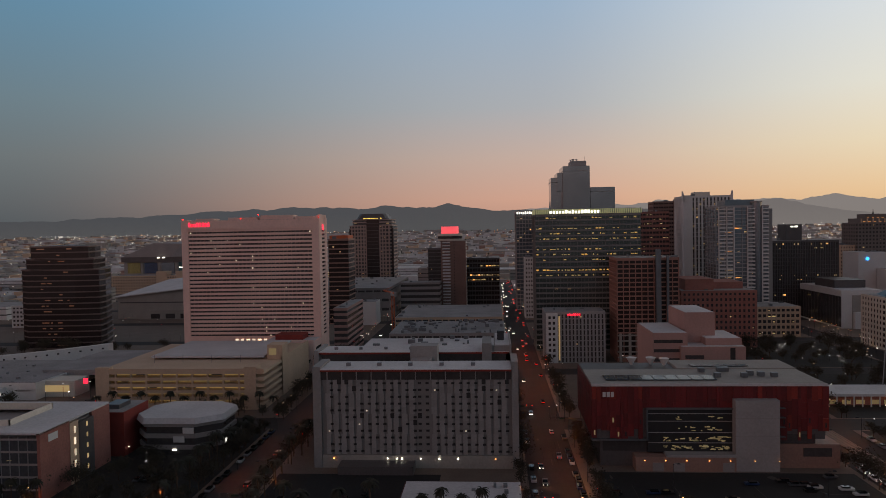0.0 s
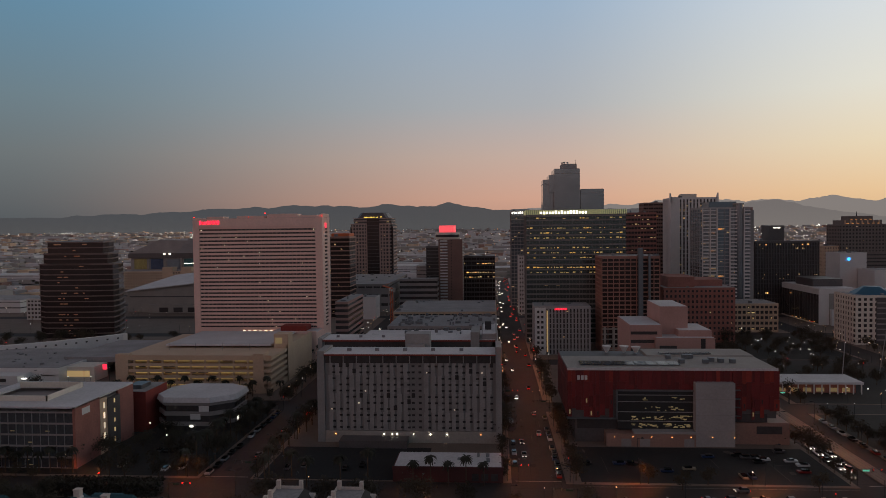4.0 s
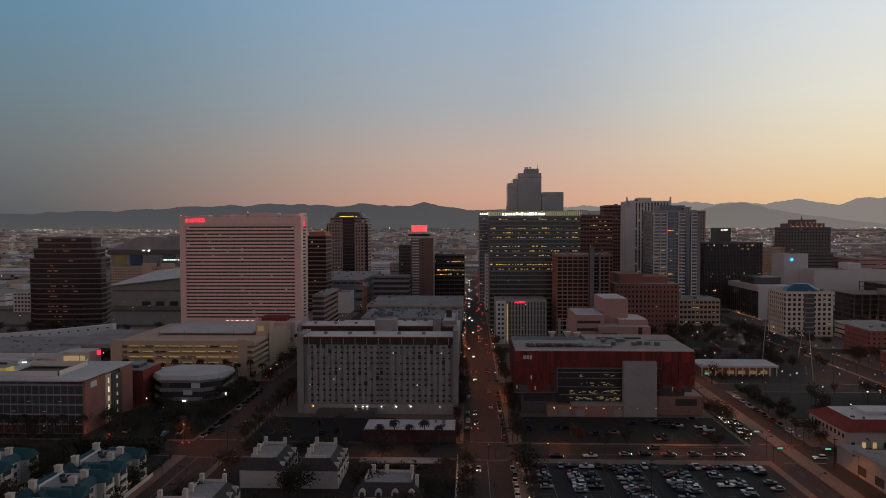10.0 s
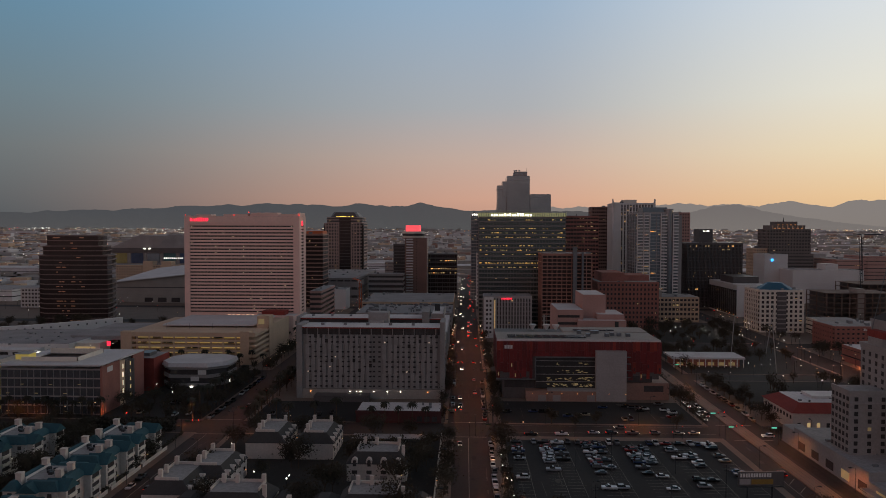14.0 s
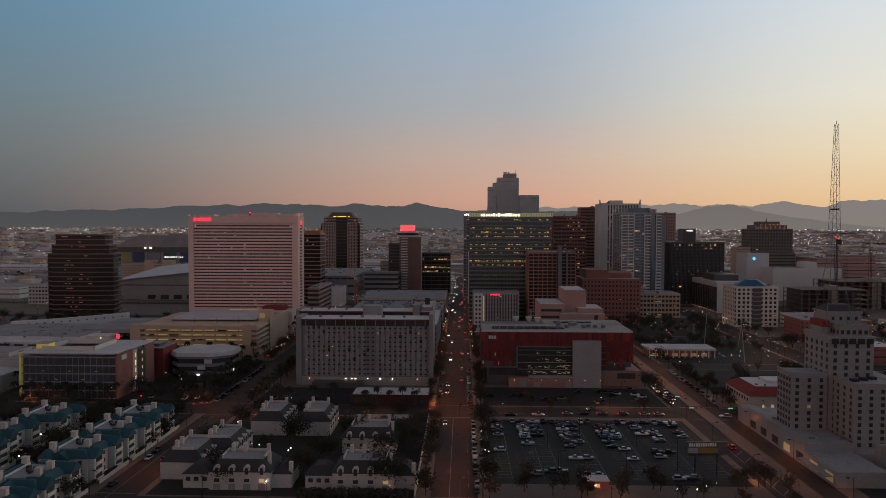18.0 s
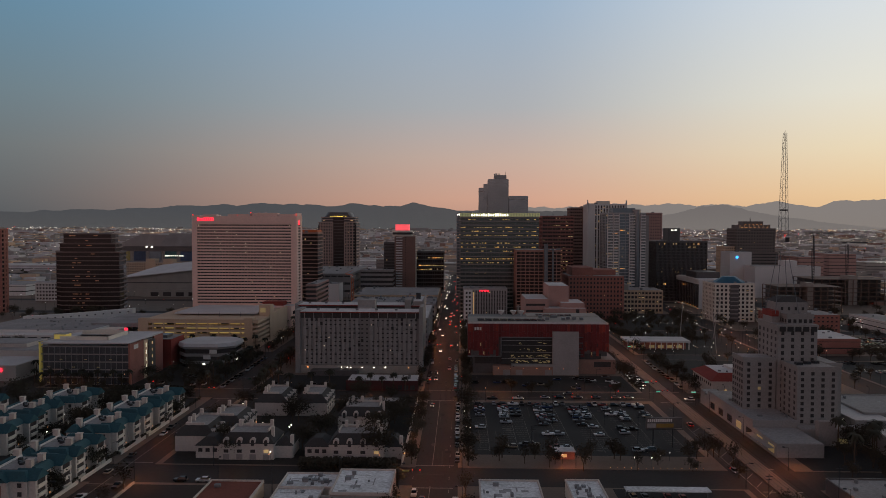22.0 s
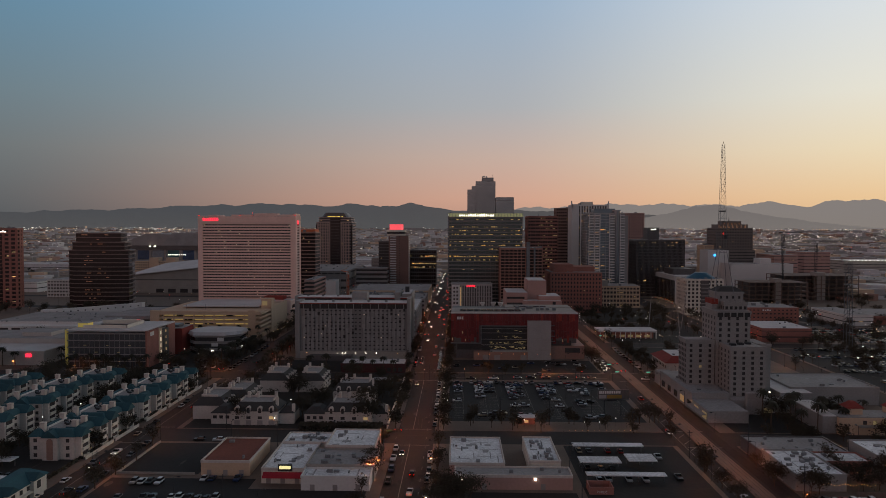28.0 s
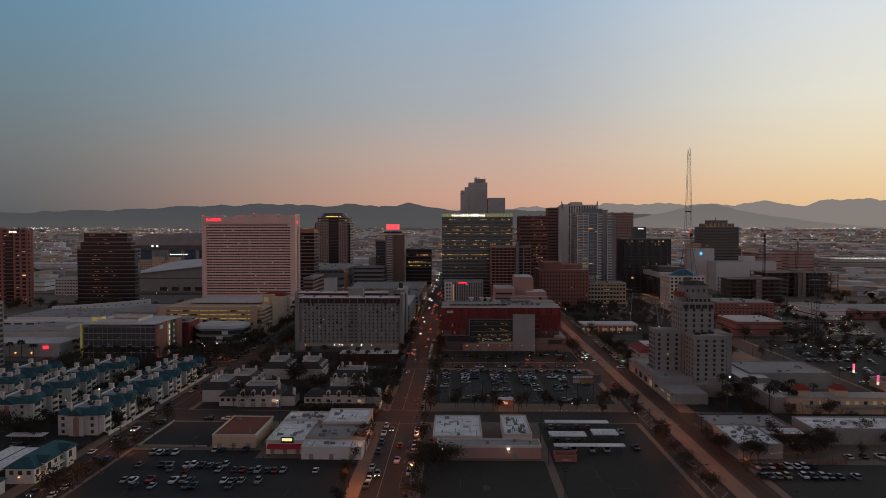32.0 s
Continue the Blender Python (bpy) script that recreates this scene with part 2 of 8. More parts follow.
def cyl(bm, x, y, z0, z1, r0, r1=None, n=10):
    a = [2 * math.pi * i / n for i in range(n)]
    r1 = r0 if r1 is None else r1
    return prism(bm, [(x + r0 * math.cos(t), y + r0 * math.sin(t)) for t in a], z0, z1, [(x + r1 * math.cos(t), y + r1 * math.sin(t)) for t in a])


def strut(bm, a, b, r=0.1):
    """A square bar from a to b."""
    a, b = Vector(a), Vector(b)
    d = (b - a).normalized()
    u = d.cross(Vector((0, 0, 1)) if abs(d.z) < 0.9 else Vector((1, 0, 0))).normalized() * r
    w = d.cross(u).normalized() * r
    lo = [bm.verts.new(a + s * u + t * w) for s, t in ((-1, -1), (1, -1), (1, 1), (-1, 1))]
    hi = [bm.verts.new(b + s * u + t * w) for s, t in ((-1, -1), (1, -1), (1, 1), (-1, 1))]
    bm.faces.new(lo[::-1])
    bm.faces.new(hi)
    for i in range(4):
        bm.faces.new((lo[i], lo[(i + 1) % 4], hi[(i + 1) % 4], hi[i]))
    return bm


def mesh_of(name, bm, mat):
    bmesh.ops.recalc_face_normals(bm, faces=bm.faces[:])
    me = bpy.data.meshes.new(name)
    bm.to_mesh(me)
    bm.free()
    me.materials.append(M[mat] if isinstance(mat, str) else mat)
    return me


def part(name, bm, mat, parent, label=""):
    ob = new(name, mesh_of(name, bm, mat))
    ob.parent = parent
    return tagged(ob, label)


def again(name, me, parent, at, turn=0.0, label=""):
    """One more piece on a mesh that alike pieces share."""
    ob = new(name, me)
    ob.parent, ob.location, ob.rotation_euler = parent, at, (0, 0, turn)
    return tagged(ob, label)


def thing(name, x, y, label, category, group="", kind="", z=0.0, turn=0.0):
    ob = new(name)
    ob.location, ob.rotation_euler = (x, y, z), (0, 0, turn)
    ob.empty_display_size = 1
    return tagged(ob, label, category, group, kind)


def slab(name, x0, x1, y0, y1, z0, z1, mat, label, kind="structure", category=""):
    ob = new(name, mesh_of(name, bx(bmesh.new(), x0, x1, y0, y1, z0, z1), mat))
    return tagged(ob, label, category or name.split("_")[0], "", kind)


BOXES = {}


def box_mesh(w, d, h, mat):
    """A shared box, its base's middle at the origin."""
    key = (round(w, 2), round(d, 2), round(h, 2), mat)
    if key not in BOXES:
        BOXES[key] = mesh_of("box", bx(bmesh.new(), -w / 2, w / 2, -d / 2, d / 2, 0, h), mat)
    return BOXES[key]


def roof_units(b, w, d, h, n, rng, mat="plant"):
    bm = bmesh.new()
    for i in range(n):
        uw, ud, uh = rng.choice((0.7, 1.2, 1.8, 2.6)), rng.choice((0.7, 1.2, 1.6, 2.4)), rng.choice((0.5, 0.8, 1.2, 1.5))
        k = 1.5 if h > 15 else 0.72
        uw, ud, uh = round(uw * k, 1), round(ud * k, 1), round(uh * k, 1)
        x, y = rng.uniform(2, w - 2), rng.uniform(2, d - 2)
        if b.location.y > 240:
            bx(bm, x - uw / 2, x + uw / 2, y - ud / 2, y + ud / 2, h - 0.02, h + uh)
        else:
            again("roof_unit", box_mesh(uw, ud, uh, mat), b, (x, y, h))
    if len(bm.verts):
        tagged(part("roof_plant", bm, mat, b), "", "", "", "stuff")


def tower(name, label, x0, x1, y0, y1, h, wall="tan", pane="glass", floors=12, spandrel=0.45, piers=0, pier_w=0.8, proud=0.35, base=0.0, roof="greyroof",
          side=1, litn=0, lit="lit", litrows=None, parapet=1.0, pent=(), units=3, seed=1, side_piers=None, solid=(), category="tower"):
    """A block: a glazed core, a wall band at every floor, piers on the two faces that show, roof slab, parapet and penthouses."""
    rng = random.Random(seed)
    w, d = x1 - x0, y1 - y0
    b = thing(name, x0, y0, label, category)
    part("glazing", bx(bmesh.new(), proud, w - proud, proud, d - proud, 0, h - 0.5), pane, b)
    fh = (h - base - 1.5) / floors
    if base:
        part("base_wall", bx(bmesh.new(), 0, w, 0, d, 0, base * 0.25), wall, b)
    if spandrel:
        ring = mesh_of("wall_band", bx(bmesh.new(), 0, w, 0, d, 0, fh * spandrel), wall)
        for f in range(floors if y0 <= 585 else 0):
            again("wall_band", ring, b, (0, 0, base + f * fh))
        if y0 > 585:
            bands = bmesh.new()
            for f in range(floors):
                bx(bands, 0, w, 0, d, base + f * fh, base + f * fh + fh * spandrel)
            tagged(part("floor_banding", bands, wall, b), "", "", "", "stuff")
    part("parapet", bx(bmesh.new(), -0.05, w + 0.05, -0.05, d + 0.05, h - 1.5 - fh * 0.1, h), wall, b)
    part("roof", bx(bmesh.new(), 0.5, w - 0.5, 0.5, d - 0.5, h - 0.4, h + 0.03), roof, b)
    sxp = w if side > 0 else 0.0
    far = y0 > 585
    joined = bmesh.new()
    if piers:
        pm = None if far else mesh_of("pier", bx(bmesh.new(), -pier_w / 2, pier_w / 2, -0.12, proud + 0.1, 0, h - 1.2), wall)
        for i in range(piers + 1):
            x = pier_w / 2 + (w - pier_w) * i / piers
            if far:
                bx(joined, x - pier_w / 2, x + pier_w / 2, -0.12, proud + 0.1, 0, h - 1.2)
            else:
                again("pier", pm, b, (x, 0, 0))
        k = max(2, round(piers * d / w)) if side_piers is None else side_piers
        if k:
            xa, xb = -0.12 if side < 0 else -proud - 0.1, proud + 0.1 if side < 0 else 0.12
            pm2 = None if far else mesh_of("pier", bx(bmesh.new(), xa, xb, -pier_w / 2, pier_w / 2, 0, h - 1.2), wall)
            for i in range(1, k + 1):
                y = pier_w / 2 + (d - pier_w) * i / k
                if far:
                    bx(joined, sxp + xa, sxp + xb, y - pier_w / 2, y + pier_w / 2, 0, h - 1.2)
                else:
                    again("pier", pm2, b, (sxp, y, 0))
        if far:
            tagged(part("pier_grid", joined, wall, b), "", "", "", "stuff")
    cols = piers or max(6, int(w / 4))
    cw = (w - (pier_w if piers else 2)) / cols
    glow_bm = bmesh.new()
    for _ in range(litn):
        f = rng.randrange(floors) if litrows is None else rng.choice(litrows)
        c = rng.randrange(cols)
        ww, hh = max(0.7, cw * rng.choice((0.3, 0.5, 0.8))), max(0.45, fh * (1 - spandrel) * rng.choice((0.2, 0.3, 0.42)))
        x, z = (pier_w / 2 if piers else 1) + (c + rng.uniform(0.35, 0.65)) * cw, base + f * fh + fh * (spandrel + (1 - spandrel) * 0.2)
        if y0 > 490:
            bx(glow_bm, x - ww / 2, x + ww / 2, proud - 0.05, proud + 0.01, z, z + hh)
        else:
            again("lit_window", box_mesh(round(ww, 1), 0.06, round(hh, 1), lit), b, (x, proud - 0.02, z))
    if y0 > 490 and litn:
        tagged(part("window_glow", glow_bm, lit, b), "", "", "", "stuff")
    for px0, px1, py0, py1, pz, pmat_ in pent:
        part("penthouse", bx(bmesh.new(), px0 * w, px1 * w, py0 * d, py1 * d, h - 0.2, pz), pmat_, b)
    for qx0, qx1, qz0, qz1 in solid:
        part("blank_wall", bx(bmesh.new(), qx0 * w, qx1 * w, -0.2, 1.0, qz0, qz1), wall, b)
    roof_units(b, w, d, h, units, rng)
    return b

# ---- ground, streets ----
XS = {"third": -211, "second": -92, "first": 21, "central": 141, "first_avenue": 258, "second_avenue": 374}
YS = {"roosevelt": -260, "garfield": -146, "mckinley": -31, "pierce": 84, "fillmore": 202, "taylor": 314, "polk": 428, "van_buren": 543, "monroe": 658, "adams": 773, "washington": 888, "jefferson": 1003}


def rise(x, y):
    """The valley floor lifts gently towards the mountains."""
    q = min(1.0, max(0.0, (math.hypot(x - 20, y + 100) - 1750) / 2500))
    return 72 * q * q * (3 - 2 * q)


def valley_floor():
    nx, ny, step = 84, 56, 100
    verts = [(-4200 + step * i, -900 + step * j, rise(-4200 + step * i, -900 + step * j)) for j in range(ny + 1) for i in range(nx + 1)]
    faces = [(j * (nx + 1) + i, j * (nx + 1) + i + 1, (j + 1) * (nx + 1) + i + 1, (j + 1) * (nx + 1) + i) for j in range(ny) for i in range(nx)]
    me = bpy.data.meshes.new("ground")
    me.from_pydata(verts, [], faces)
    me.materials.append(M["hazed_floor"])
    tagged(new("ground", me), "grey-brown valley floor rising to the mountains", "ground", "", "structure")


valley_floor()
for n, x in XS.items():
    hw = 12 if n == "central" else 9.5
    slab("road_" + n, x - hw, x + hw, -420, 1500, 0, 0.05, "asphalt", "dark asphalt street running between the blocks", category="road")
xs = sorted(XS.values())
for n, y in YS.items():
    edges = [-600] + [e for x in xs for e in (x - (12 if x == 141 else 9.5), x + (12 if x == 141 else 9.5))] + [640]
    for a, b in zip(edges[::2], edges[1::2]):
        slab("cross_road_" + n, a, b, y - 9, y + 9, 0, 0.046, "asphalt", "dark asphalt cross street", category="road")
slab("pavement", 11.4, 14.8, -22, 75, 0.02, 0.165, "concrete", "worn pavement beside the market", category="pavement")
slab("pavement", -101.6, -97.2, -22, 75, 0.02, 0.165, "concrete", "broad pavement before the garden walls", category="pavement")
slab("pavement", -101.6, -97.2, 93, 193, 0.02, 0.165, "concrete", "broad pavement before the garden walls", category="pavement")
slab("pavement", 11.4, 14.8, 93, 193, 0.02, 0.165, "concrete", "broad worn pavement beside the garden wall", category="pavement")
# raised pavement of every block, kerb high
bxs = [-600] + xs + [640]
ys = sorted(YS.values())
for i in range(len(bxs) - 1):
    for j in range(len(ys) - 1):
        hx0 = 12 if bxs[i] == 141 else 9.5
        hx1 = 12 if bxs[i + 1] == 141 else 9.5
        slab("pavement", bxs[i] + hx0, bxs[i + 1] - hx1, ys[j] + 9, ys[j + 1] - 9, 0, 0.16, "concrete", "worn concrete pavement with a kerb round the block", category="pavement")

# ---- towers of the city centre ----
def sign_bars(b, mat, x, y, z, w, h, n, name="sign_letter", rng=None, axis="x"):
    """Plain upright bars in place of a name in lights."""
    rng = rng or random.Random(n)
    step = w / n
    for i in range(n):
        hh = h * rng.choice((1, 1, 0.72, 0.72, 0.9))
        if axis == "x":
            again(name, box_mesh(step * 0.62, 0.25, round(hh, 2), mat), b, (x + (i + 0.5) * step, y, z))
        else:
            again(name, box_mesh(0.25, step * 0.62, round(hh, 2), mat), b, (x, y + (i + 0.5) * step, z))


def poly_tower(name, label, x, y, tiers, wall, pane, spandrel, litn=0, seed=1, proud=0.3, lit="lit", roof="greyroof", category="tower", face=None):
    """A tower of tiers; a tier is a plan, its foot, its top and its number of floors."""
    rng = random.Random(seed)
    b = thing(name, x, y, label, category)
    for pts, z0, z1, floors in tiers:
        cx, cy = sum(p[0] for p in pts) / len(pts), sum(p[1] for p in pts) / len(pts)
        inner = [(px + (cx - px) * 0.018 * proud / 0.3, py + (cy - py) * 0.018 * proud / 0.3) for px, py in pts]
        part("glazing", prism(bmesh.new(), inner, z0, z1 - 0.4), pane, b)
        fh = (z1 - z0) / floors
        band = mesh_of("wall_band", prism(bmesh.new(), pts, 0, fh * spandrel), wall)
        for f in range(floors):
            again("wall_band", band, b, (0, 0, z0 + f * fh))
        part("parapet", prism(bmesh.new(), pts, z1 - 0.5, z1 + 0.5), wall, b)
        part("roof", prism(bmesh.new(), inner, z1 - 0.3, z1 + 0.53), roof, b)
        xa, xb = face or (min(p[0] for p in pts), max(p[0] for p in pts))
        ya = min(p[1] for p in pts)
        glow_bm = bmesh.new()
        for _ in range(int(litn * floors / 20)):
            f = rng.randrange(floors)
            w = rng.choice((1.6, 2.4, 3.6))
            x, z = rng.uniform(xa + 3, xb - 3), z0 + (f + spandrel + 0.35) * fh
            bx(glow_bm, x - w / 2, x + w / 2, ya + 0.1, ya + proud + 0.4, z, z + fh * (1 - spandrel) * 0.22)
        if litn:
            tagged(part("window_glow", glow_bm, lit, b), "", "", "", "stuff")
    return b


def hotel_slab():
    x0, y0, w, d, h = -206, 445, 93, 21, 98.5
    b = thing("hotel_tower", x0, y0, "broad pink precast hotel slab with dark window ribbons", "hotel")
    part("glazing", bx(bmesh.new(), 0.5, w - 0.5, 0.5, d - 0.5, 0, 96), "glass", b)
    n, zb, zt = 27, 21.0, 92.0
    fh = (zt - zb) / n
    band = mesh_of("wall_band", bx(bmesh.new(), 4, w - 4, 0, d, 0, fh * 0.58), "pink")
    for f in range(n):
        again("wall_band", band, b, (0, 0, zb + f * fh + fh * 0.42))
    for xa, xb in ((0, 4.4), (w - 5, w)):
        part("end_wall", bx(bmesh.new(), xa, xb, -0.5, d * (0.3 if xb == w else 1), 0, h), "pink", b)
    part("end_wall", bx(bmesh.new(), w - 5, w, d * 0.72, d, 0, h), "pink", b)
    side = mesh_of("side_band", bx(bmesh.new(), w - 1.2, w - 0.02, d * 0.3, d * 0.72, 0, fh * 0.5), "pink")
    for f in range(n):
        again("side_band", side, b, (0, 0, zb + f * fh + fh * 0.5))
    part("crown_wall", bx(bmesh.new(), 0.06, w - 0.06, -0.6, d - 0.06, zt, h - 0.6), "pink", b)
    part("foot_wall", bx(bmesh.new(), 0.06, w - 0.06, -0.3, d - 0.06, 0, zb), "pink", b)
    part("roof", bx(bmesh.new(), 1, w - 1, 0.6, d - 1, h - 0.7, h - 0.5), "greyroof", b)
    for xa, xb, za in ((52, 74, 2.4), (30, 50, 1.2), (76, 88, 1.3), (8, 20, 0.9)):
        part("penthouse", bx(bmesh.new(), xa, xb, 5, 16, h - 0.6, h + za), "pink", b)
    prism_bm = prism(bmesh.new(), [(w - 6, 2), (w - 0.2, 2), (w - 0.2, d - 1), (w - 6, d - 1)], h - 0.5, h + 2.2, [(w - 1.2, 2), (w - 0.2, 2), (w - 0.2, d - 1), (w - 1.2, d - 1)])
    part("roof_fin", prism_bm, "pink", b)
    mull = mesh_of("mullion", bx(bmesh.new(), -0.12, 0.12, 0.4, 0.6, zb, zt), "rose")
    for i in range(1, 30):
        again("mullion", mull, b, (4.4 + (w - 9.4) * i / 30, 0, 0))
    rng = random.Random(3)
    for _ in range(26):
        again("lit_window", box_mesh(0.8, 0.1, 0.6, "litwhite"), b, (4.4 + (w - 9.4) * (rng.randrange(30) + 0.5) / 30, 0.42, zb + rng.randrange(n) * fh + 0.1))
    for k in range(9):
        again("lit_window", box_mesh(2.0, 0.1, 1.6, "litwhite"), b, (36 + k * 2.6 + (k % 3), -0.55, 17.5))
    sign_bars(b, "redsign", 4.6, -0.75, h - 4.6, 15, 2.6, 8)
    sign_bars(b, "redsign", w + 0.2, 7, h - 8, 3.5, 3.6, 2, axis="y")
    for px in (0.5, 40, w - 0.5, 52):
        again("warning_light", box_mesh(0.6, 0.6, 0.6, "redlamp"), b, (px, 1, h + (2.4 if px == 52 else 0)))
    p = thing("hotel_podium", -206, 424, "low pink podium with a red metal roof", "podium")
    part("wall", bx(bmesh.new(), 60, 93, 0, 20.8, 0, 20), "pink", p)
    part("roof", bx(bmesh.new(), 61, 92, 1, 20, 20, 20.3), "whiteroof", p)
    part("red_roof", bx(bmesh.new(), 66, 84, 8, 20.5, 20.3, 23.5), "redroof", p)
    part("parapet", bx(bmesh.new(), 60, 93, -0.2, 0.5, 19.6, 21.2), "pink", p)
    part("side_opening", bx(bmesh.new(), 92.9, 93.1, 6, 19, 13, 16), "glass", p)


hotel_slab()
# dark stepped bronze tower: flat front, faceted flank, notched corner
def bronze_plan(a, b):
    return [(a, 7), (a + 4, 7), (a + 4, 3.5), (a + 8.5, 3.5), (a + 8.5, 0), (b - 23, 0), (b - 4, 3), (b - 6, 16), (b - 14, 38), (a, 38)]


poly_tower("office_tower", "black-brown glass office tower with pale floor lines and stepped shoulders", -375, 520, [
    (bronze_plan(-3, 69.5), 0, 62.5, 14), (bronze_plan(1, 65), 62.5, 71, 2), (bronze_plan(5, 61), 71, 81, 2)], "bronzeband", "bronzeglass", 0.2, 46, 4, 0.5, roof="blackclad", face=(14, 46), lit="litdim")
# granite tower with chamfered crown
gt = poly_tower("office_tower", "granite office tower with a dark glass bay and stepped crown", -189, 900, [
    ([(3, 0), (55, 0), (59, 4), (59, 44), (0, 44), (0, 4)], 0, 95, 20),
    ([(7, 1), (52, 1), (57, 6), (57, 42), (4, 42), (4, 6)], 95, 103, 2)], "granite", "glass", 0.4, 26, 5, 0.5, roof="blackclad")
part("crown", prism(bmesh.new(), [(12, 2), (50, 2), (53, 8), (53, 40), (9, 40), (9, 8)], 103.4, 111, [(18, 4), (45, 4), (48, 10), (48, 36), (14, 36), (14, 10)]), "blackclad", gt)
part("glass_bay", bx(bmesh.new(), 24, 40.5, -0.8, 2, 6, 103), "bronzeglass", gt)
bay_line = mesh_of("bay_line", bx(bmesh.new(), 24, 40.5, -0.95, -0.7, 0, 0.5), "blackclad")
for f in range(20):
    again("bay_line", bay_line, gt, (0, 0, 8 + 4.75 * f))
for px in (0.5, 57):
    part("corner_glass", bx(bmesh.new(), px, px + 2.2, 1.2, 5, 10, 92), "bronzeglass", gt)
pm = mesh_of("pier", bx(bmesh.new(), -0.9, 0.9, -0.25, 0.8, 0, 95), "granite")
for px in (4, 8, 12, 16, 20, 23.2, 41.3, 45, 49, 53.6):
    again("pier", pm, gt, (px, 0, 0))
sign_bars(gt, "yellowsign", 19, 1.2, 104.4, 20, 1.0, 12)
part("sign_mark", bx(bmesh.new(), 42, 44, 1.2, 1.5, 104.6, 105.4), "yellowsign", gt)
# slim hotel with a drum
ht = tower("hotel_shaft", "slim brown hotel tower with banded balconies", -57, -30, 765, 790, 76, "darkbrown", "glass", 22, 0.5, 0, side=1, litn=3, seed=6)
part("brown_wall", bx(bmesh.new(), 10.4, 27.3, -0.4, 25.3, 0, 76), "darkbrown", ht)
part("edge_wall", bx(bmesh.new(), -0.3, 1.6, -0.5, 3, 0, 76), "darkbrown", ht)
for f in range(22):
    again("balcony", box_mesh(8.6, 1.6, 1.5, "white"), ht, (5.9, -0.2, 2 + f * 3.4))
    again("window_slot", box_mesh(1.0, 0.1, 1.3, "glass"), ht, (14.6, -0.43, 3.6 + f * 3.35))
    again("side_balcony", box_mesh(0.7, 18, 1.4, "white"), ht, (27.5, 13, 2 + f * 3.4))
part("revolving_floor", cyl(bmesh.new(), 9.5, 12.5, 75.8, 78.4, 13.4, 14.4, n=28), "cream", ht, "pale revolving restaurant floor")
part("dark_ring", cyl(bmesh.new(), 9.5, 12.5, 78.4, 81.4, 13.8, n=28), "glass", ht)
part("ring_roof", cyl(bmesh.new(), 9.5, 12.5, 81.4, 84, 14.6, 14.0, n=28), "cream", ht)
part("drum", cyl(bmesh.new(), 9.5, 12.5, 84, 92, 9.8, n=24), "redbox", ht, "red-lit rooftop drum")
tower("office_slab", "narrow black slab tower beside the hotel", -73, -57.6, 775, 800, 68, "blackclad", "glass", 16, 0.25, litn=3, seed=7)
tower("office_block", "dark office block with two lit yellow floors", -30, 8, 800, 835, 55, "blackclad", "bronzeglass", 10, 0.3, 12, 0.5, litn=34, litrows=[5, 6, 8], seed=71)
tower("hotel_podium", "low grey hotel podium with car decks", -100, -57, 740, 764, 32, "greydark", "glass", 5, 0.5, seed=72)
tower("office_tower", "orange-brown glass tower behind the hotel", -157, -137, 650, 680, 82, "brown", "bronzeglass", 18, 0.25, litn=4, seed=8, pent=((0.05, 0.95, 0.1, 0.9, 85, "crane"),))
fp = tower("office_tower", "green glass office tower with a lit crown and lit upper floors", 31, 106, 500, 532, 99, "resback", "greenglass", 26, 0.34, 30, 0.12, 0.25, litn=230, lit="litpale", litrows=[14, 15, 15, 15, 15, 17, 18, 18, 19, 19, 21, 21, 22, 23, 23, 25], seed=9, side=-1, category="tower")
part("lit_crown", bx(bmesh.new(), -0.4, 75.4, -0.4, 32.4, 98.8, 102.2), lamp_mat("crown_light", (206, 206, 150), 0.3), fp, "glowing pale crown band")
crown_fin = mesh_of("crown_fin", bx(bmesh.new(), -0.15, 0.15, -0.8, -0.3, 98.6, 102.6), "steel")
for i in range(50):
    again("crown_fin", crown_fin, fp, (0.5 + i * 1.51, 0, 0))
sign_bars(fp, "whitesign", 10, -1.0, 99.2, 36, 2.4, 16)
for f, n in ((3, 2), (7, 3), (11, 2)):
    for i in range(n):
        again("lit_window", box_mesh(2.2, 0.1, 1.4, "lit"), fp, (4 + 9 * i + f, 0.2, 4 + f * 3.7))
bt = tower("office_tower", "tall dark glass tower with a bright bank sign", 26, 60, 750, 790, 107, "greydark", "blueglass", 26, 0.22, 10, 0.4, litn=24, seed=10, side=-1)
sign_bars(bt, "whitesign", 0.5, -0.6, 104, 20, 2.6, 9)
tower("slab_block", "narrow white slab with small windows", 31.5, 40, 680, 700, 60, "white", "glass", 14, 0.55, 3, 1.2, seed=101, side=-1)


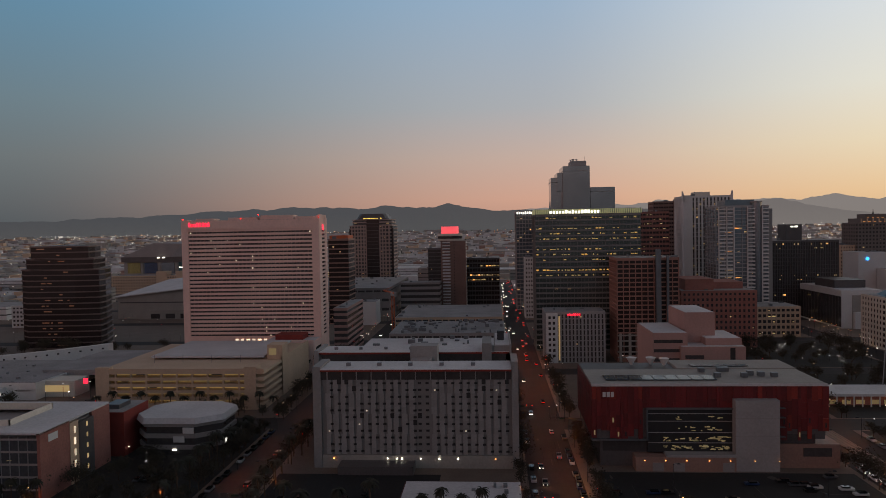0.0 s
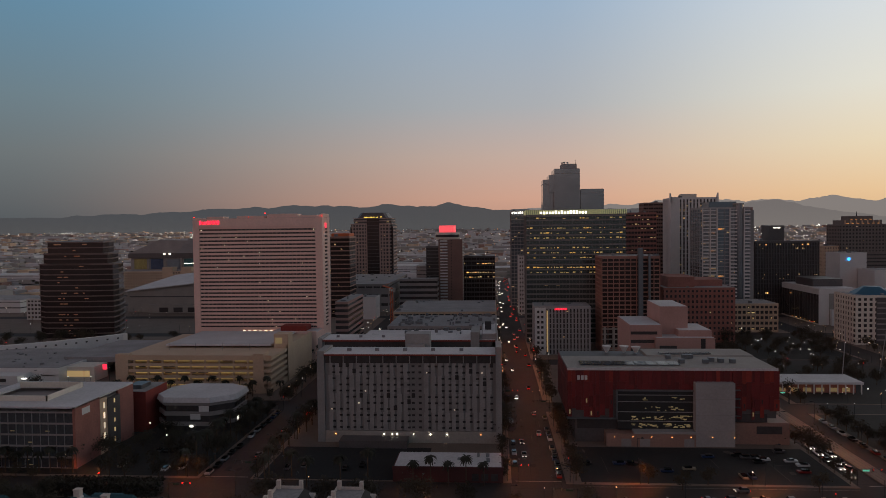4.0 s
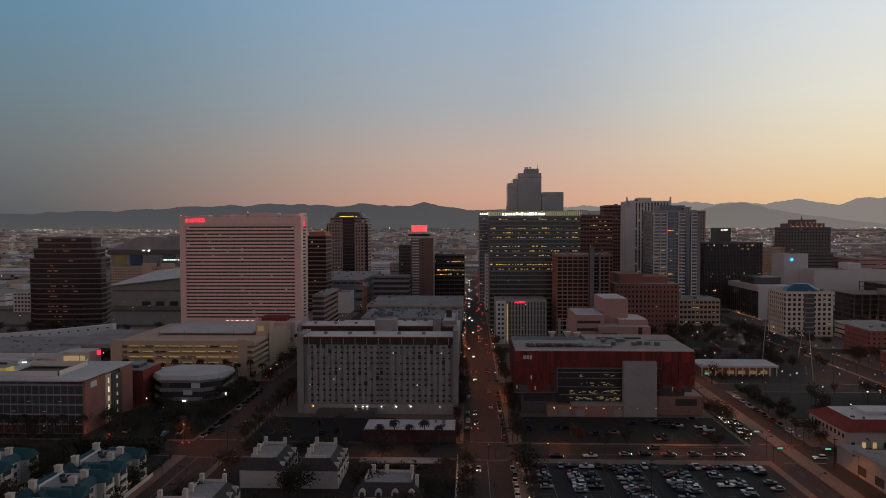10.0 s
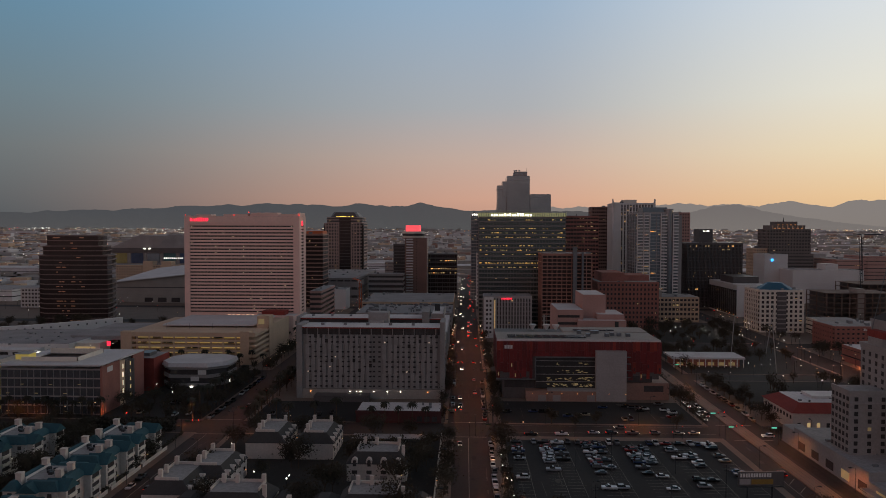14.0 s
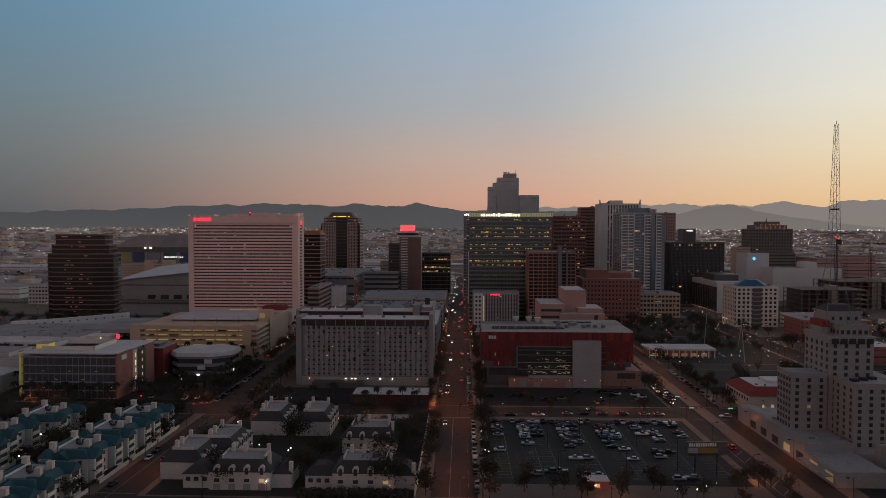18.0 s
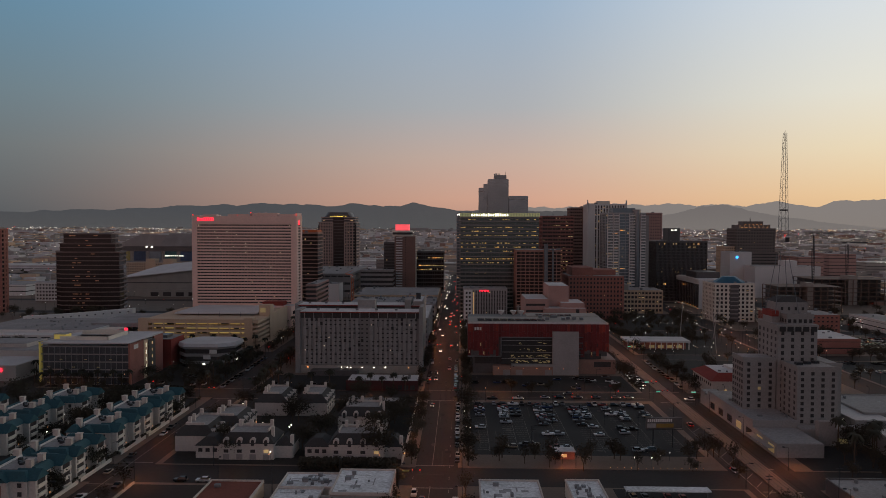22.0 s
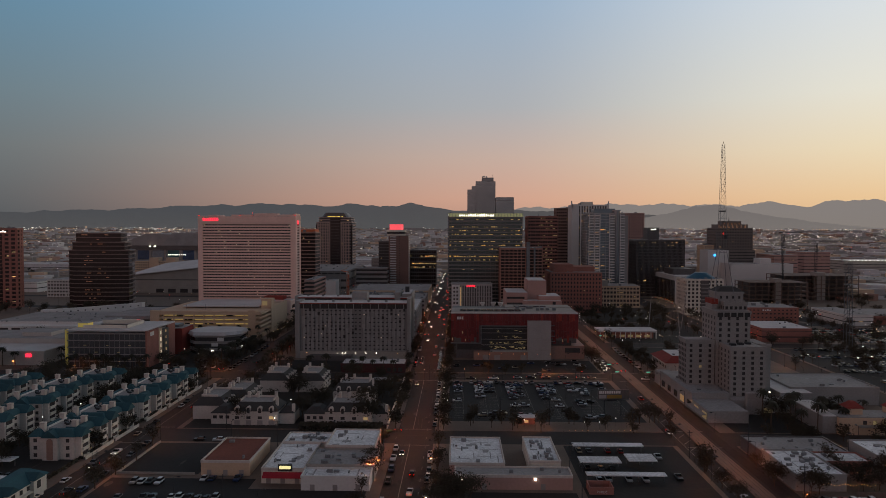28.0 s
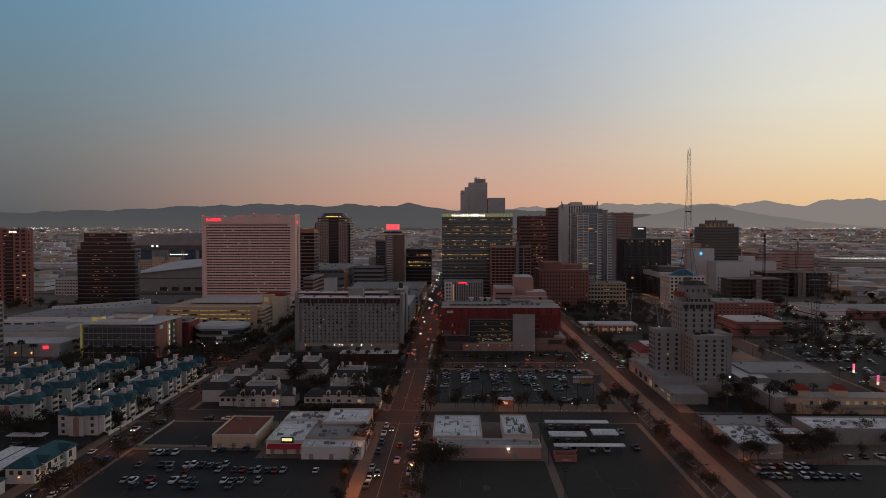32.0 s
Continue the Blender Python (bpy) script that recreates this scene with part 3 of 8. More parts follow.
def mirror_skyscraper():
    b = thing("skyscraper", 51, 590, "tall grey mirror glass skyscraper with stepped wings", "skyscraper")
    for k, (xa, xb, ya, yb, h) in enumerate(((9.5, 32, 0, 34, 140.5), (0, 9.4, 8, 30, 131.5), (33, 53.5, 4, 30, 122.5))):
        part("glass_wing", bx(bmesh.new(), xa, xb, ya, yb, 0, h), "silverglass", b)
        part("roof", bx(bmesh.new(), xa + 0.4, xb - 0.4, ya + 0.4, yb - 0.4, h, h + 0.3), "greyroof", b)
        for z in (0.55, 0.97):
            part("floor_line", bx(bmesh.new(), xa - 0.06, xb + 0.06, ya - 0.06, yb + 0.06, h * z, h * z + 0.5), "grey", b)
    part("glass_shoulder", prism(bmesh.new(), [(5, 3), (9.4, 3), (9.4, 30), (5, 30)], 120, 135.5), "silverglass", b)
    part("lit_edge", bx(bmesh.new(), 32.1, 32.9, 3.5, 4.2, 60, 122), "glass", b)
    part("penthouse", bx(bmesh.new(), 17, 30, 6, 26, 140.5, 145.5), "grey", b)
    for px, py, r in ((19, 7, 1.4), (22, 8, 1.0), (17.5, 12, 1.1)):
        part("dish", cyl(bmesh.new(), px, py, 145.5, 147.2, 0.4, r, 8), "white", b)
    part("antenna", cyl(bmesh.new(), 29.3, 10, 145.5, 149.5, 0.15, n=5), "darksteel", b)
    return b


mirror_skyscraper()
tower("office_tower", "brown glass office tower with many lit windows", 126, 162, 644, 680, 102, "brick", "bronzeglass", 24, 0.5, 12, 0.4, litn=70, seed=14, side=-1)
tower("office_tower", "dark red-brown slab tower", 181, 215, 790, 815, 116, "darkbrown", "bronzeglass", 26, 0.55, 12, 0.6, litn=5, seed=15, side=-1)
wt = tower("office_tower", "white tower with tall narrow window strips", 187.5, 233, 690, 725, 117.5, "white", "glass", 27, 0.1, 13, 1.7, 0.6, litn=60, seed=16, side=-1, pent=((0.3, 0.62, 0.3, 0.7, 121.5, "cream"),))
for px in (0, 45.5):
    part("corner_spike", prism(bmesh.new(), [(px - 1.5, -0.5), (px + 1.5, -0.5), (px + 1.5, 2.5), (px - 1.5, 2.5)], 112, 122, [(px - 0.3 + (1 if px else -1), -0.5), (px + 0.3 + (1 if px else -1), -0.5), (px + 0.3 + (1 if px else -1), 2.5), (px - 0.3 + (1 if px else -1), 2.5)]), "white", wt)
part("corner_wall", bx(bmesh.new(), -0.3, 7, -0.5, 6, 0, 118), "white", wt)
at_ = tower("apartment_tower", "pale grey glass apartment tower with white balcony bands", 190, 234, 602, 632, 105, "grey", "blueglass", 32, 0.2, 6, 0.5, litn=34, lit="lit", seed=17, side=-1, pent=((0.2, 0.75, 0.1, 0.8, 110, "blueglass"),))
for f in range(31):
    for px, pw in ((5.6, 5.0), (12.0, 4.6), (29.5, 5.2), (41.2, 4.6)):
        again("balcony", box_mesh(pw, 1.8, 1.2, "white"), at_, (px, -0.8, 6 + f * 3.18))
for px in (2.4, 9.0, 15.0, 26.2, 38.4):
    again("edge_fin", box_mesh(0.8, 1.4, 103, "white"), at_, (px, -0.7, 1))
part("rounded_corner", cyl(bmesh.new(), 34.5, 2.5, 0, 107.5, 4.4, n=16), "blueglass", at_)
part("crown_ring", cyl(bmesh.new(), 34.5, 2.5, 107.3, 108.4, 4.9, n=16), "grey", at_)
part("blank_slab", bx(bmesh.new(), 44.1, 48.5, 4, 26, 0, 102), "grey", at_)
tower("office_tower", "pink concrete tower with square windows", 276, 313, 813, 845, 109.5, "rose", "glass", 26, 0.5, 11, 1.5, litn=4, seed=18, side=-1)
bb = tower("office_block", "black office block with fine mullions and a sign penthouse", 267.5, 329, 680, 720, 72.5, "blackclad", "glass", 19, 0.12, 40, 0.35, litn=46, litrows=[9, 10, 17, 17, 18, 18, 1, 5], seed=19, side=-1, pent=((0.26, 0.5, 0.2, 0.7, 88, "blackclad"),))
sign_bars(bb, "whitesign", 20, 7.8, 85, 7, 1.6, 5)
ch = tower("city_hall", "grey-brown stepped tower with a warm lit crown", 425, 480, 835, 872, 88, "cityhall", "glass", 20, 0.5, 14, 1.6, litn=12, seed=20, side=-1)
part("lower_tier", bx(bmesh.new(), 20, 58, -1.5, 36, 0, 55), "cityhall", ch)
low_line = mesh_of("floor_line", bx(bmesh.new(), 20.4, 57.6, -1.7, -1.4, 0, 1.5), "glass")
for f in range(12):
    again("floor_line", low_line, ch, (0, 0, 4 + 4.2 * f))
part("crown_tier", bx(bmesh.new(), 5, 49, 4, 32, 88, 93), "cityhall", ch)
part("crown_tier", bx(bmesh.new(), 13, 41, 9, 28, 93, 98), "cityhall", ch)
for k in range(7):
    again("crown_lamp", box_mesh(2.6, 0.4, 0.8, "crownglow"), ch, (9 + 6 * k, 3.7, 88.6))
    again("crown_pier", box_mesh(1.2, 0.8, 4.6, "tan"), ch, (6 + 6.6 * k, 3.7, 88))
for k in range(5):
    again("crown_lamp", box_mesh(2.2, 0.4, 0.6, "crownglow"), ch, (16 + 5.5 * k, 8.7, 93.4))
part("spire", cyl(bmesh.new(), 25, 15, 98, 104, 0.9, 0.1, 6), "darksteel", ch)
tower("office_wing", "lower tan wing of the city hall", 410, 429.8, 840, 872, 62, "tan", "glass", 14, 0.5, 6, 1.6, seed=201, side=-1)


def exchange():
    b = thing("telephone_exchange", 290.5, 597, "white windowless block with a black glass flank", "building")
    part("wall", bx(bmesh.new(), 0.3, 34, 0, 78, 0, 32), "white", b)
    part("black_flank", bx(bmesh.new(), -0.4, 0.6, 0.3, 77, 1.5, 27), "glass", b)
    for k in range(14):
        again("flank_joint", box_mesh(0.2, 0.25, 25.5, "blackclad"), b, (-0.45, 3 + 5.5 * k, 1.5))
    part("roof", bx(bmesh.new(), 1.5, 33, 1, 77, 32, 32.3), "whiteroof", b)
    part("penthouse", bx(bmesh.new(), 5, 31, 22, 58, 32, 39), "blackclad", b)
    part("stair_wall", bx(bmesh.new(), 9, 19, -0.6, 0.3, 0, 28), "concretewall", b)
    part("low_wing", bx(bmesh.new(), 9.5, 18.5, -4, -0.6, 0, 14), "white", b)
    for k in range(6):
        part("street_lamp_glow", bx(bmesh.new(), -0.8, -0.5, 6 + 9 * k, 6.4 + 9 * k, 2.2, 2.5), "warm", b)


exchange()
dome = tower("apartment_block", "white gridded apartment block with a blue-green roof", 270.5, 308, 495, 527, 36.5, "cream", "glass", 9, 0.4, 9, 1.7, seed=60, side=-1, litn=6)
part("blue_roof", prism(bmesh.new(), [(9, 3), (27, 3), (33, 9), (33, 25), (8, 27), (4, 10)], 36.5, 42, [(15, 11), (22, 11), (25, 14), (25, 18), (15, 20), (13, 14)]), "blueroof", dome, "faceted blue-green metal roof")
# no hollow here: the black panel on the front paints a recess's shade
part("recess", bx(bmesh.new(), 14.5, 22.5, -0.4, 0.6, 0, 35), "blackclad", dome, "black front panel painted as the shade of a recessed bay")
for f in range(8):
    again("recess_rail", box_mesh(7.4, 0.3, 1.0, "greydark"), dome, (18.5, -0.55, 3.4 + 3.9 * f))
la = tower("telephone_tower", "white windowless tower with a round blue light", 386, 414, 757, 790, 57, "white", "white", 6, 0.95, seed=61, side=-1)
part("blue_disc", cyl(bmesh.new(), 8, 0, 0, 0.3, 1.7, n=16), "bluesign", la).matrix_local = Matrix.Translation((9, -0.4, 50)) @ Matrix.Rotation(radians(90), 4, "X") @ Matrix.Translation((-8, 0, 0))
tower("telephone_block", "wide white windowless block", 404, 486, 722, 756, 40, "white", "white", 3, 0.97, seed=62, side=-1, pent=((0.5, 0.68, 0.2, 0.8, 47, "white"),))


def open_frame(x0, x1, y0, y1, h, n, bays, label, mat="concretewall"):
    """A concrete frame under construction: slabs and columns."""
    b = thing("building_shell", x0, y0, label, "construction")
    w, d, fh = x1 - x0, y1 - y0, h / n
    sm = mesh_of("floor_slab", bx(bmesh.new(), 0, w, 0, d, 0, 0.45), mat)
    cm = mesh_of("column", bx(bmesh.new(), -0.4, 0.4, -0.4, 0.4, 0, fh), mat)
    # black block fills the floors in place of the shade inside the frame
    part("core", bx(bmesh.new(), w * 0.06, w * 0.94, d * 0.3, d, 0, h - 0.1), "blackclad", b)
    part("lift_core", bx(bmesh.new(), w * 0.45, w * 0.56, 2, d * 0.4, 0, h + 4), "concretewall", b)
    for f in range(1, n + 1):
        again("floor_slab", sm, b, (0, 0, f * fh - 0.45))
    for f in range(n):
        for i in range(bays + 1):
            again("column", cm, b, (0.6 + (w - 1.2) * i / bays, 0.6, f * fh))
    for f in range(n):
        for j in range(1, 3):
            again("column", cm, b, (0.6, d * j / 2 - 0.6, f * fh))
    return b


open_frame(360, 425, 560, 600, 28, 6, 9, "bare brown building shell under construction", "shellframe")
open_frame(436, 526, 640, 690, 30, 6, 10, "long dark building shell with scaffolding", "shellframe")
# ---- middle blocks south of the school ----
hb = tower("hotel_block", "dark hotel block with white ribs and a red sign", 34, 73, 455, 480, 34, "grey", "glass", 9, 0.15, 16, 1.3, 0.5, side=-1, litn=4, seed=30, roof="greyroof")
sign_bars(hb, "redsign", 14, -0.4, 31.4, 9, 1.3, 7)
part("lit_strip", bx(bmesh.new(), 8.6, 9.5, -0.55, -0.1, 2, 31), "lit", hb, "glowing yellow strip of the stair tower")
part("stair_wall", bx(bmesh.new(), 0.5, 8, -0.4, 0.4, 0, 33), "white", hb)
for f in range(8):
    again("window_slot", box_mesh(1.6, 0.2, 1.8, "glass"), hb, (2.8, -0.42, 4 + 3.6 * f))
    again("window_slot", box_mesh(1.6, 0.2, 1.8, "glass"), hb, (5.6, -0.42, 4 + 3.6 * f))
cf = tower("building_shell", "tower shell wrapped in rust-coloured netting under construction", 81, 121, 457, 486, 68.5, "shell", "bronzeglass", 16, 0.28, 10, 0.5, 0.6, base=19, side=-1, seed=31, category="construction", units=5)
for k in range(7):
    again("base_column", box_mesh(1.6, 1.2, 19, "concretewall"), cf, (2 + 6 * k, -0.5, 0))
for f in range(5):
    again("base_slab", box_mesh(40, 2, 0.7, "concretewall"), cf, (20, -0.2, 3 + 3.6 * f))
part("hoist_mast", bx(bmesh.new(), 24.4, 27.6, -4, -1, 0, 74), "steel", cf, "grey steel builders' hoist")
part("hoist_mast", bx(bmesh.new(), 31.5, 33, -2.5, -1, 0, 70), "steel", cf)
bk = tower("office_block", "old red brick block with stepped roofs", 135, 188, 505, 552, 42, "brick", "glass", 10, 0.5, 16, 1.6, side=-1, seed=32, litn=3)
part("upper_storey", bx(bmesh.new(), 4, 24, 4, 40, 42, 50), "brick", bk)
part("upper_storey", bx(bmesh.new(), 24, 48, 14, 44, 42, 47), "brick", bk)
tower("tan_block", "tan low office block with arches", 196, 240, 556, 590, 24, "tan", "glass", 5, 0.45, 12, 1.0, side=-1, litn=8, seed=321, pent=((0.05, 0.2, 0, 0.4, 30, "concretewall"),))


def stepped_block():
    b = thing("stepped_block", 79, 345, "pink stepped concrete block with dark window slots", "building")
    for xa, xb, ya, yb, h in ((0, 17, 3, 40, 36), (18, 33, 12, 44, 45), (13, 44, 0, 38, 29.5), (26, 43.5, 4, 30, 33)):
        part("wing", bx(bmesh.new(), xa, xb, ya, yb, 0, h), "rose", b)
        part("roof", bx(bmesh.new(), xa + 0.5, xb - 0.5, ya + 0.5, yb - 0.5, h, h + 0.2), "whiteroof", b)
    for f in range(6):
        again("window_slot", box_mesh(14, 0.3, 1.6, "glass"), b, (7.5, 2.95, 8 + 4.6 * f))
    for f in range(5):
        again("window_slot", box_mesh(9, 0.3, 1.8, "glass"), b, (19.5, -0.05, 6 + 4.4 * f))
    part("dark_slot", bx(bmesh.new(), 36.6, 39, -0.1, 0.2, 8, 29), "glass", b)


stepped_block()
tower("car_park", "dark pinkish car park with deck bands", -113, -103, 480, 540, 35, "rose", "glass", 8, 0.45, seed=330)
tower("convention_hall", "wide grey convention hall with a flat roof", -206, -106, 700, 860, 30, "greydark", "glass", 3, 0.7, 12, 1.0, seed=331, units=14)
tower("plant_block", "plain white box building", -125, -110, 640, 665, 22, "white", "white", 2, 0.95, seed=332)
tower("arcade_block", "flat roofed block crowded with grey plant", -72, 8, 470, 532, 18, "greydark", "glass", 4, 0.5, 16, seed=333, units=60)
tower("retail_block", "tan flat roofed block with rooftop parking", -80, 8, 555, 645, 18, "tan", "glass", 4, 0.5, 16, seed=334, units=10)
tower("residence_annexe", "grey roofed annexe behind the residence", -74, 8, 330, 412, 24, "grey", "glass", 6, 0.5, 14, seed=335, units=40, roof="whiteroof")
tan_hall = tower("tan_block", "long tan block below the ballpark", -578, -455, 1000, 1030, 27, "tan", "glass", 6, 0.5, 30, 1.6, seed=337)
for px in (74, 104):
    part("corner_tower", bx(bmesh.new(), px, px + 16, -0.6, 16, 0, 33), "tan", tan_hall)


def sloped_hall():
    b = thing("convention_hall", -396, 700, "grey convention hall with a long sloping pale roof", "building")
    bm = bmesh.new()
    lo = [bm.verts.new(p) for p in ((0, 0, 0), (182, 0, 0), (182, 120, 0), (0, 120, 0))]
    hi = [bm.verts.new(p) for p in ((0, 0, 23), (182, 0, 43), (182, 120, 52), (0, 120, 32))]
    for f in (lo[::-1], hi, *[(lo[i], lo[(i + 1) % 4], hi[(i + 1) % 4], hi[i]) for i in range(4)]):
        bm.faces.new(f)
    part("wall", bm, "concretewall", b)
    bm = bmesh.new()
    lo = [bm.verts.new(p) for p in ((-2, -3, 23), (184, -3, 43.4), (184, 122, 53), (-2, 122, 32.5))]
    hi = [bm.verts.new(v.co + Vector((0, 0, 0.9))) for v in lo]
    for f in (lo[::-1], hi, *[(lo[i], lo[(i + 1) % 4], hi[(i + 1) % 4], hi[i]) for i in range(4)]):
        bm.faces.new(f)
    part("roof", bm, "whiteroof", b)
    # black strip on the wall front, in place of a gap's shadow line
    part("shadow_gap", bx(bmesh.new(), 3, 182, -0.3, 0.3, 17, 18.2), "blackclad", b)
    part("lower_front", bx(bmesh.new(), 26, 120, -4, 0.2, 0, 9), "concretewall", b)
    for k in range(5):
        part("entrance", bx(bmesh.new(), 38 + 16 * k, 48 + 16 * k, -4.3, -3.8, 1, 6), "glass" if k != 4 else "litroom", b)


sloped_hall()


def ballpark():
    b = thing("ballpark", -587, 1060, "huge ballpark with a grey folded roof and tall picture panels", "stadium")
    w, d = 232, 180
    part("wall", bx(bmesh.new(), 0, w, 0, d, 0, 52), "greydark", b)
    part("cornice", bx(bmesh.new(), -3, w + 3, -3, d + 3, 45, 53), "blackclad", b)

    def roof_fold(pts, mat, y0, y1):
        bm = bmesh.new()
        lo, hi = [bm.verts.new((x, y0, z)) for x, z in pts], [bm.verts.new((x, y1, z)) for x, z in pts]
        for i in range(len(pts)):
            q = (i + 1) % len(pts)
            bm.faces.new((lo[i], lo[q], hi[q], hi[i]))
        bm.faces.new(lo[::-1])
        bm.faces.new(hi)
        part("roof_panel", bm, mat, b)
    roof_fold([(-2, 53), (84, 53), (104, 73), (50, 75)], "greydark", -2, d)
    roof_fold([(80, 53), (190, 53), (176, 76), (100, 76)], "greyroof", -4, d)
    roof_fold([(186, 53), (234, 53), (172, 72)], "greydark", -2, d)
    for k, mat in enumerate(("poster_gold", "poster_blue", "blueglass", "poster_teal", "poster_blue", "glass", "poster_gold", "blueglass")):
        part("picture_panel", bx(bmesh.new(), 6 + 28 * k, 27 + 28 * k, -0.6, 0.2, 27, 44), mat, b)
        part("column", bx(bmesh.new(), 29 + 28 * k, 31.5 + 28 * k, -1.2, 0.2, 0, 45), "concretewall", b)
    for k in range(10):
        again("sign_bar", box_mesh(2.0, 0.3, 1.6, "whitesign"), b, (92 + 3.4 * k, -1.0, 35))
    for px in (57, 66):
        part("floodlight", bx(bmesh.new(), px, px + 3, -4, -3, 51, 52.4), "cool", b)


ballpark()
# left edge and the low centre around the dark tower
lt = tower("office_tower", "red-brown tower with vertical window strips and a sign", -478, -433, 527, 537, 86, "brick", "bronzeglass", 19, 0.4, 6, 2.6, litn=16, seed=340)
part("dark_bay", bx(bmesh.new(), 19, 28, -0.4, 0.6, 0, 78), "bronzeglass", lt)
for f in range(19):
    again("bay_line", box_mesh(9, 0.3, 0.6, "brick"), lt, (23.5, -0.5, 3 + 4.1 * f))
sign_bars(lt, "whitesign", 24, -0.4, 81.5, 9, 2.0, 4)
tower("apartment_block", "pale balcony block at the edge of the quarter", -285, -243, 168, 200, 41, "grey", "glass", 12, 0.4, 5, 0.8, seed=341, litn=10)
tower("white_block", "plain white low apartment block", -470, -432, 640, 680, 22, "white", "glass", 5, 0.5, 10, 1.2, seed=342)


def centre_low():
    b = thing("shopping_centre", -345, 345, "low white shopping centre with a curved parapet", "building")
    part("wall", bx(bmesh.new(), 0, 95, 12, 78, 0, 9.5), "white", b)
    part("roof", bx(bmesh.new(), 1, 94, 13, 77, 9.5, 9.8), "greyroof", b)
    n = 14
    for i in range(n):
        a0, a1 = i / n, (i + 1) / n
        x0, x1 = 5 + 75 * a0, 5 + 75 * a1
        y0, y1 = 70 + 40 * a0 ** 1.6, 70 + 40 * a1 ** 1.6
        z = 12 + 2.6 * a0
        part("curved_parapet", prism(bmesh.new(), [(x0, y0), (x1, y1), (x1, y1 + 6), (x0, y0 + 6)], 0, z), "white", b)
        part("porthole", bx(bmesh.new(), (x0 + x1) / 2 - 0.5, (x0 + x1) / 2 + 0.5, y0 - 0.1 + (y1 - y0) * 0.4, y0 + 1.6 + (y1 - y0) * 0.4, z - 3, z - 2), "glass", b)
    part("front_wing", bx(bmesh.new(), -20, 78, 0, 12, 0, 7.5), "white", b)
    for k in range(9):
        part("strip_window", bx(bmesh.new(), -16 + 10 * k, -9 + 10 * k, -0.15, 0.3, 4, 6), "glass", b)
    part("dark_roof", bx(bmesh.new(), 80, 130, 40, 105, 8, 11), "greyroof", b)
    part("pavilion", bx(bmesh.new(), 92, 112, 20, 34, 0, 9), "cream", b)
    part("lit_front", bx(bmesh.new(), 95, 109, 19.7, 20.2, 3.0, 6.5), "lit", b, "lit restaurant front")
    part("red_banner", bx(bmesh.new(), 116, 118.5, 22, 22.4, 7, 10), "redsign", b)
    part("canopy", bx(bmesh.new(), 84, 92, 12, 24, 5, 5.6), "white", b)
    part("lit_sign", bx(bmesh.new(), 79, 82, 2, 2.5, 5.2, 6.0), "whitesign", b)
    roof_units(b, 90, 60, 9.8, 24, random.Random(7))


centre_low()


def theatre():
    b = thing("theatre", -290, 226, "pale stepped windowless theatre with a red sign", "building")
    for xa, xb, ya, yb, h in ((0, 68, 0, 30, 9), (10, 70, 28, 75, 12.5), (-30, 12, 10, 75, 11), (30, 50, 38, 60, 15)):
        part("wall", bx(bmesh.new(), xa, xb, ya, yb, 0, h), "stucco", b)
        part("roof", bx(bmesh.new(), xa + 0.6, xb - 0.6, ya + 0.6, yb - 0.6, h, h + 0.2), "whiteroof" if h < 10 else "greyroof", b)
    part("red_sign", bx(bmesh.new(), 56.5, 60, -0.5, -0.1, 5.5, 7.4), "redsign", b, "glowing red sign")
    for k in range(5):
        part("wall_lamp", bx(bmesh.new(), 4 + 11 * k, 4.7 + 11 * k, -0.4, -0.1, 2.4, 3), "warm", b)


theatre()

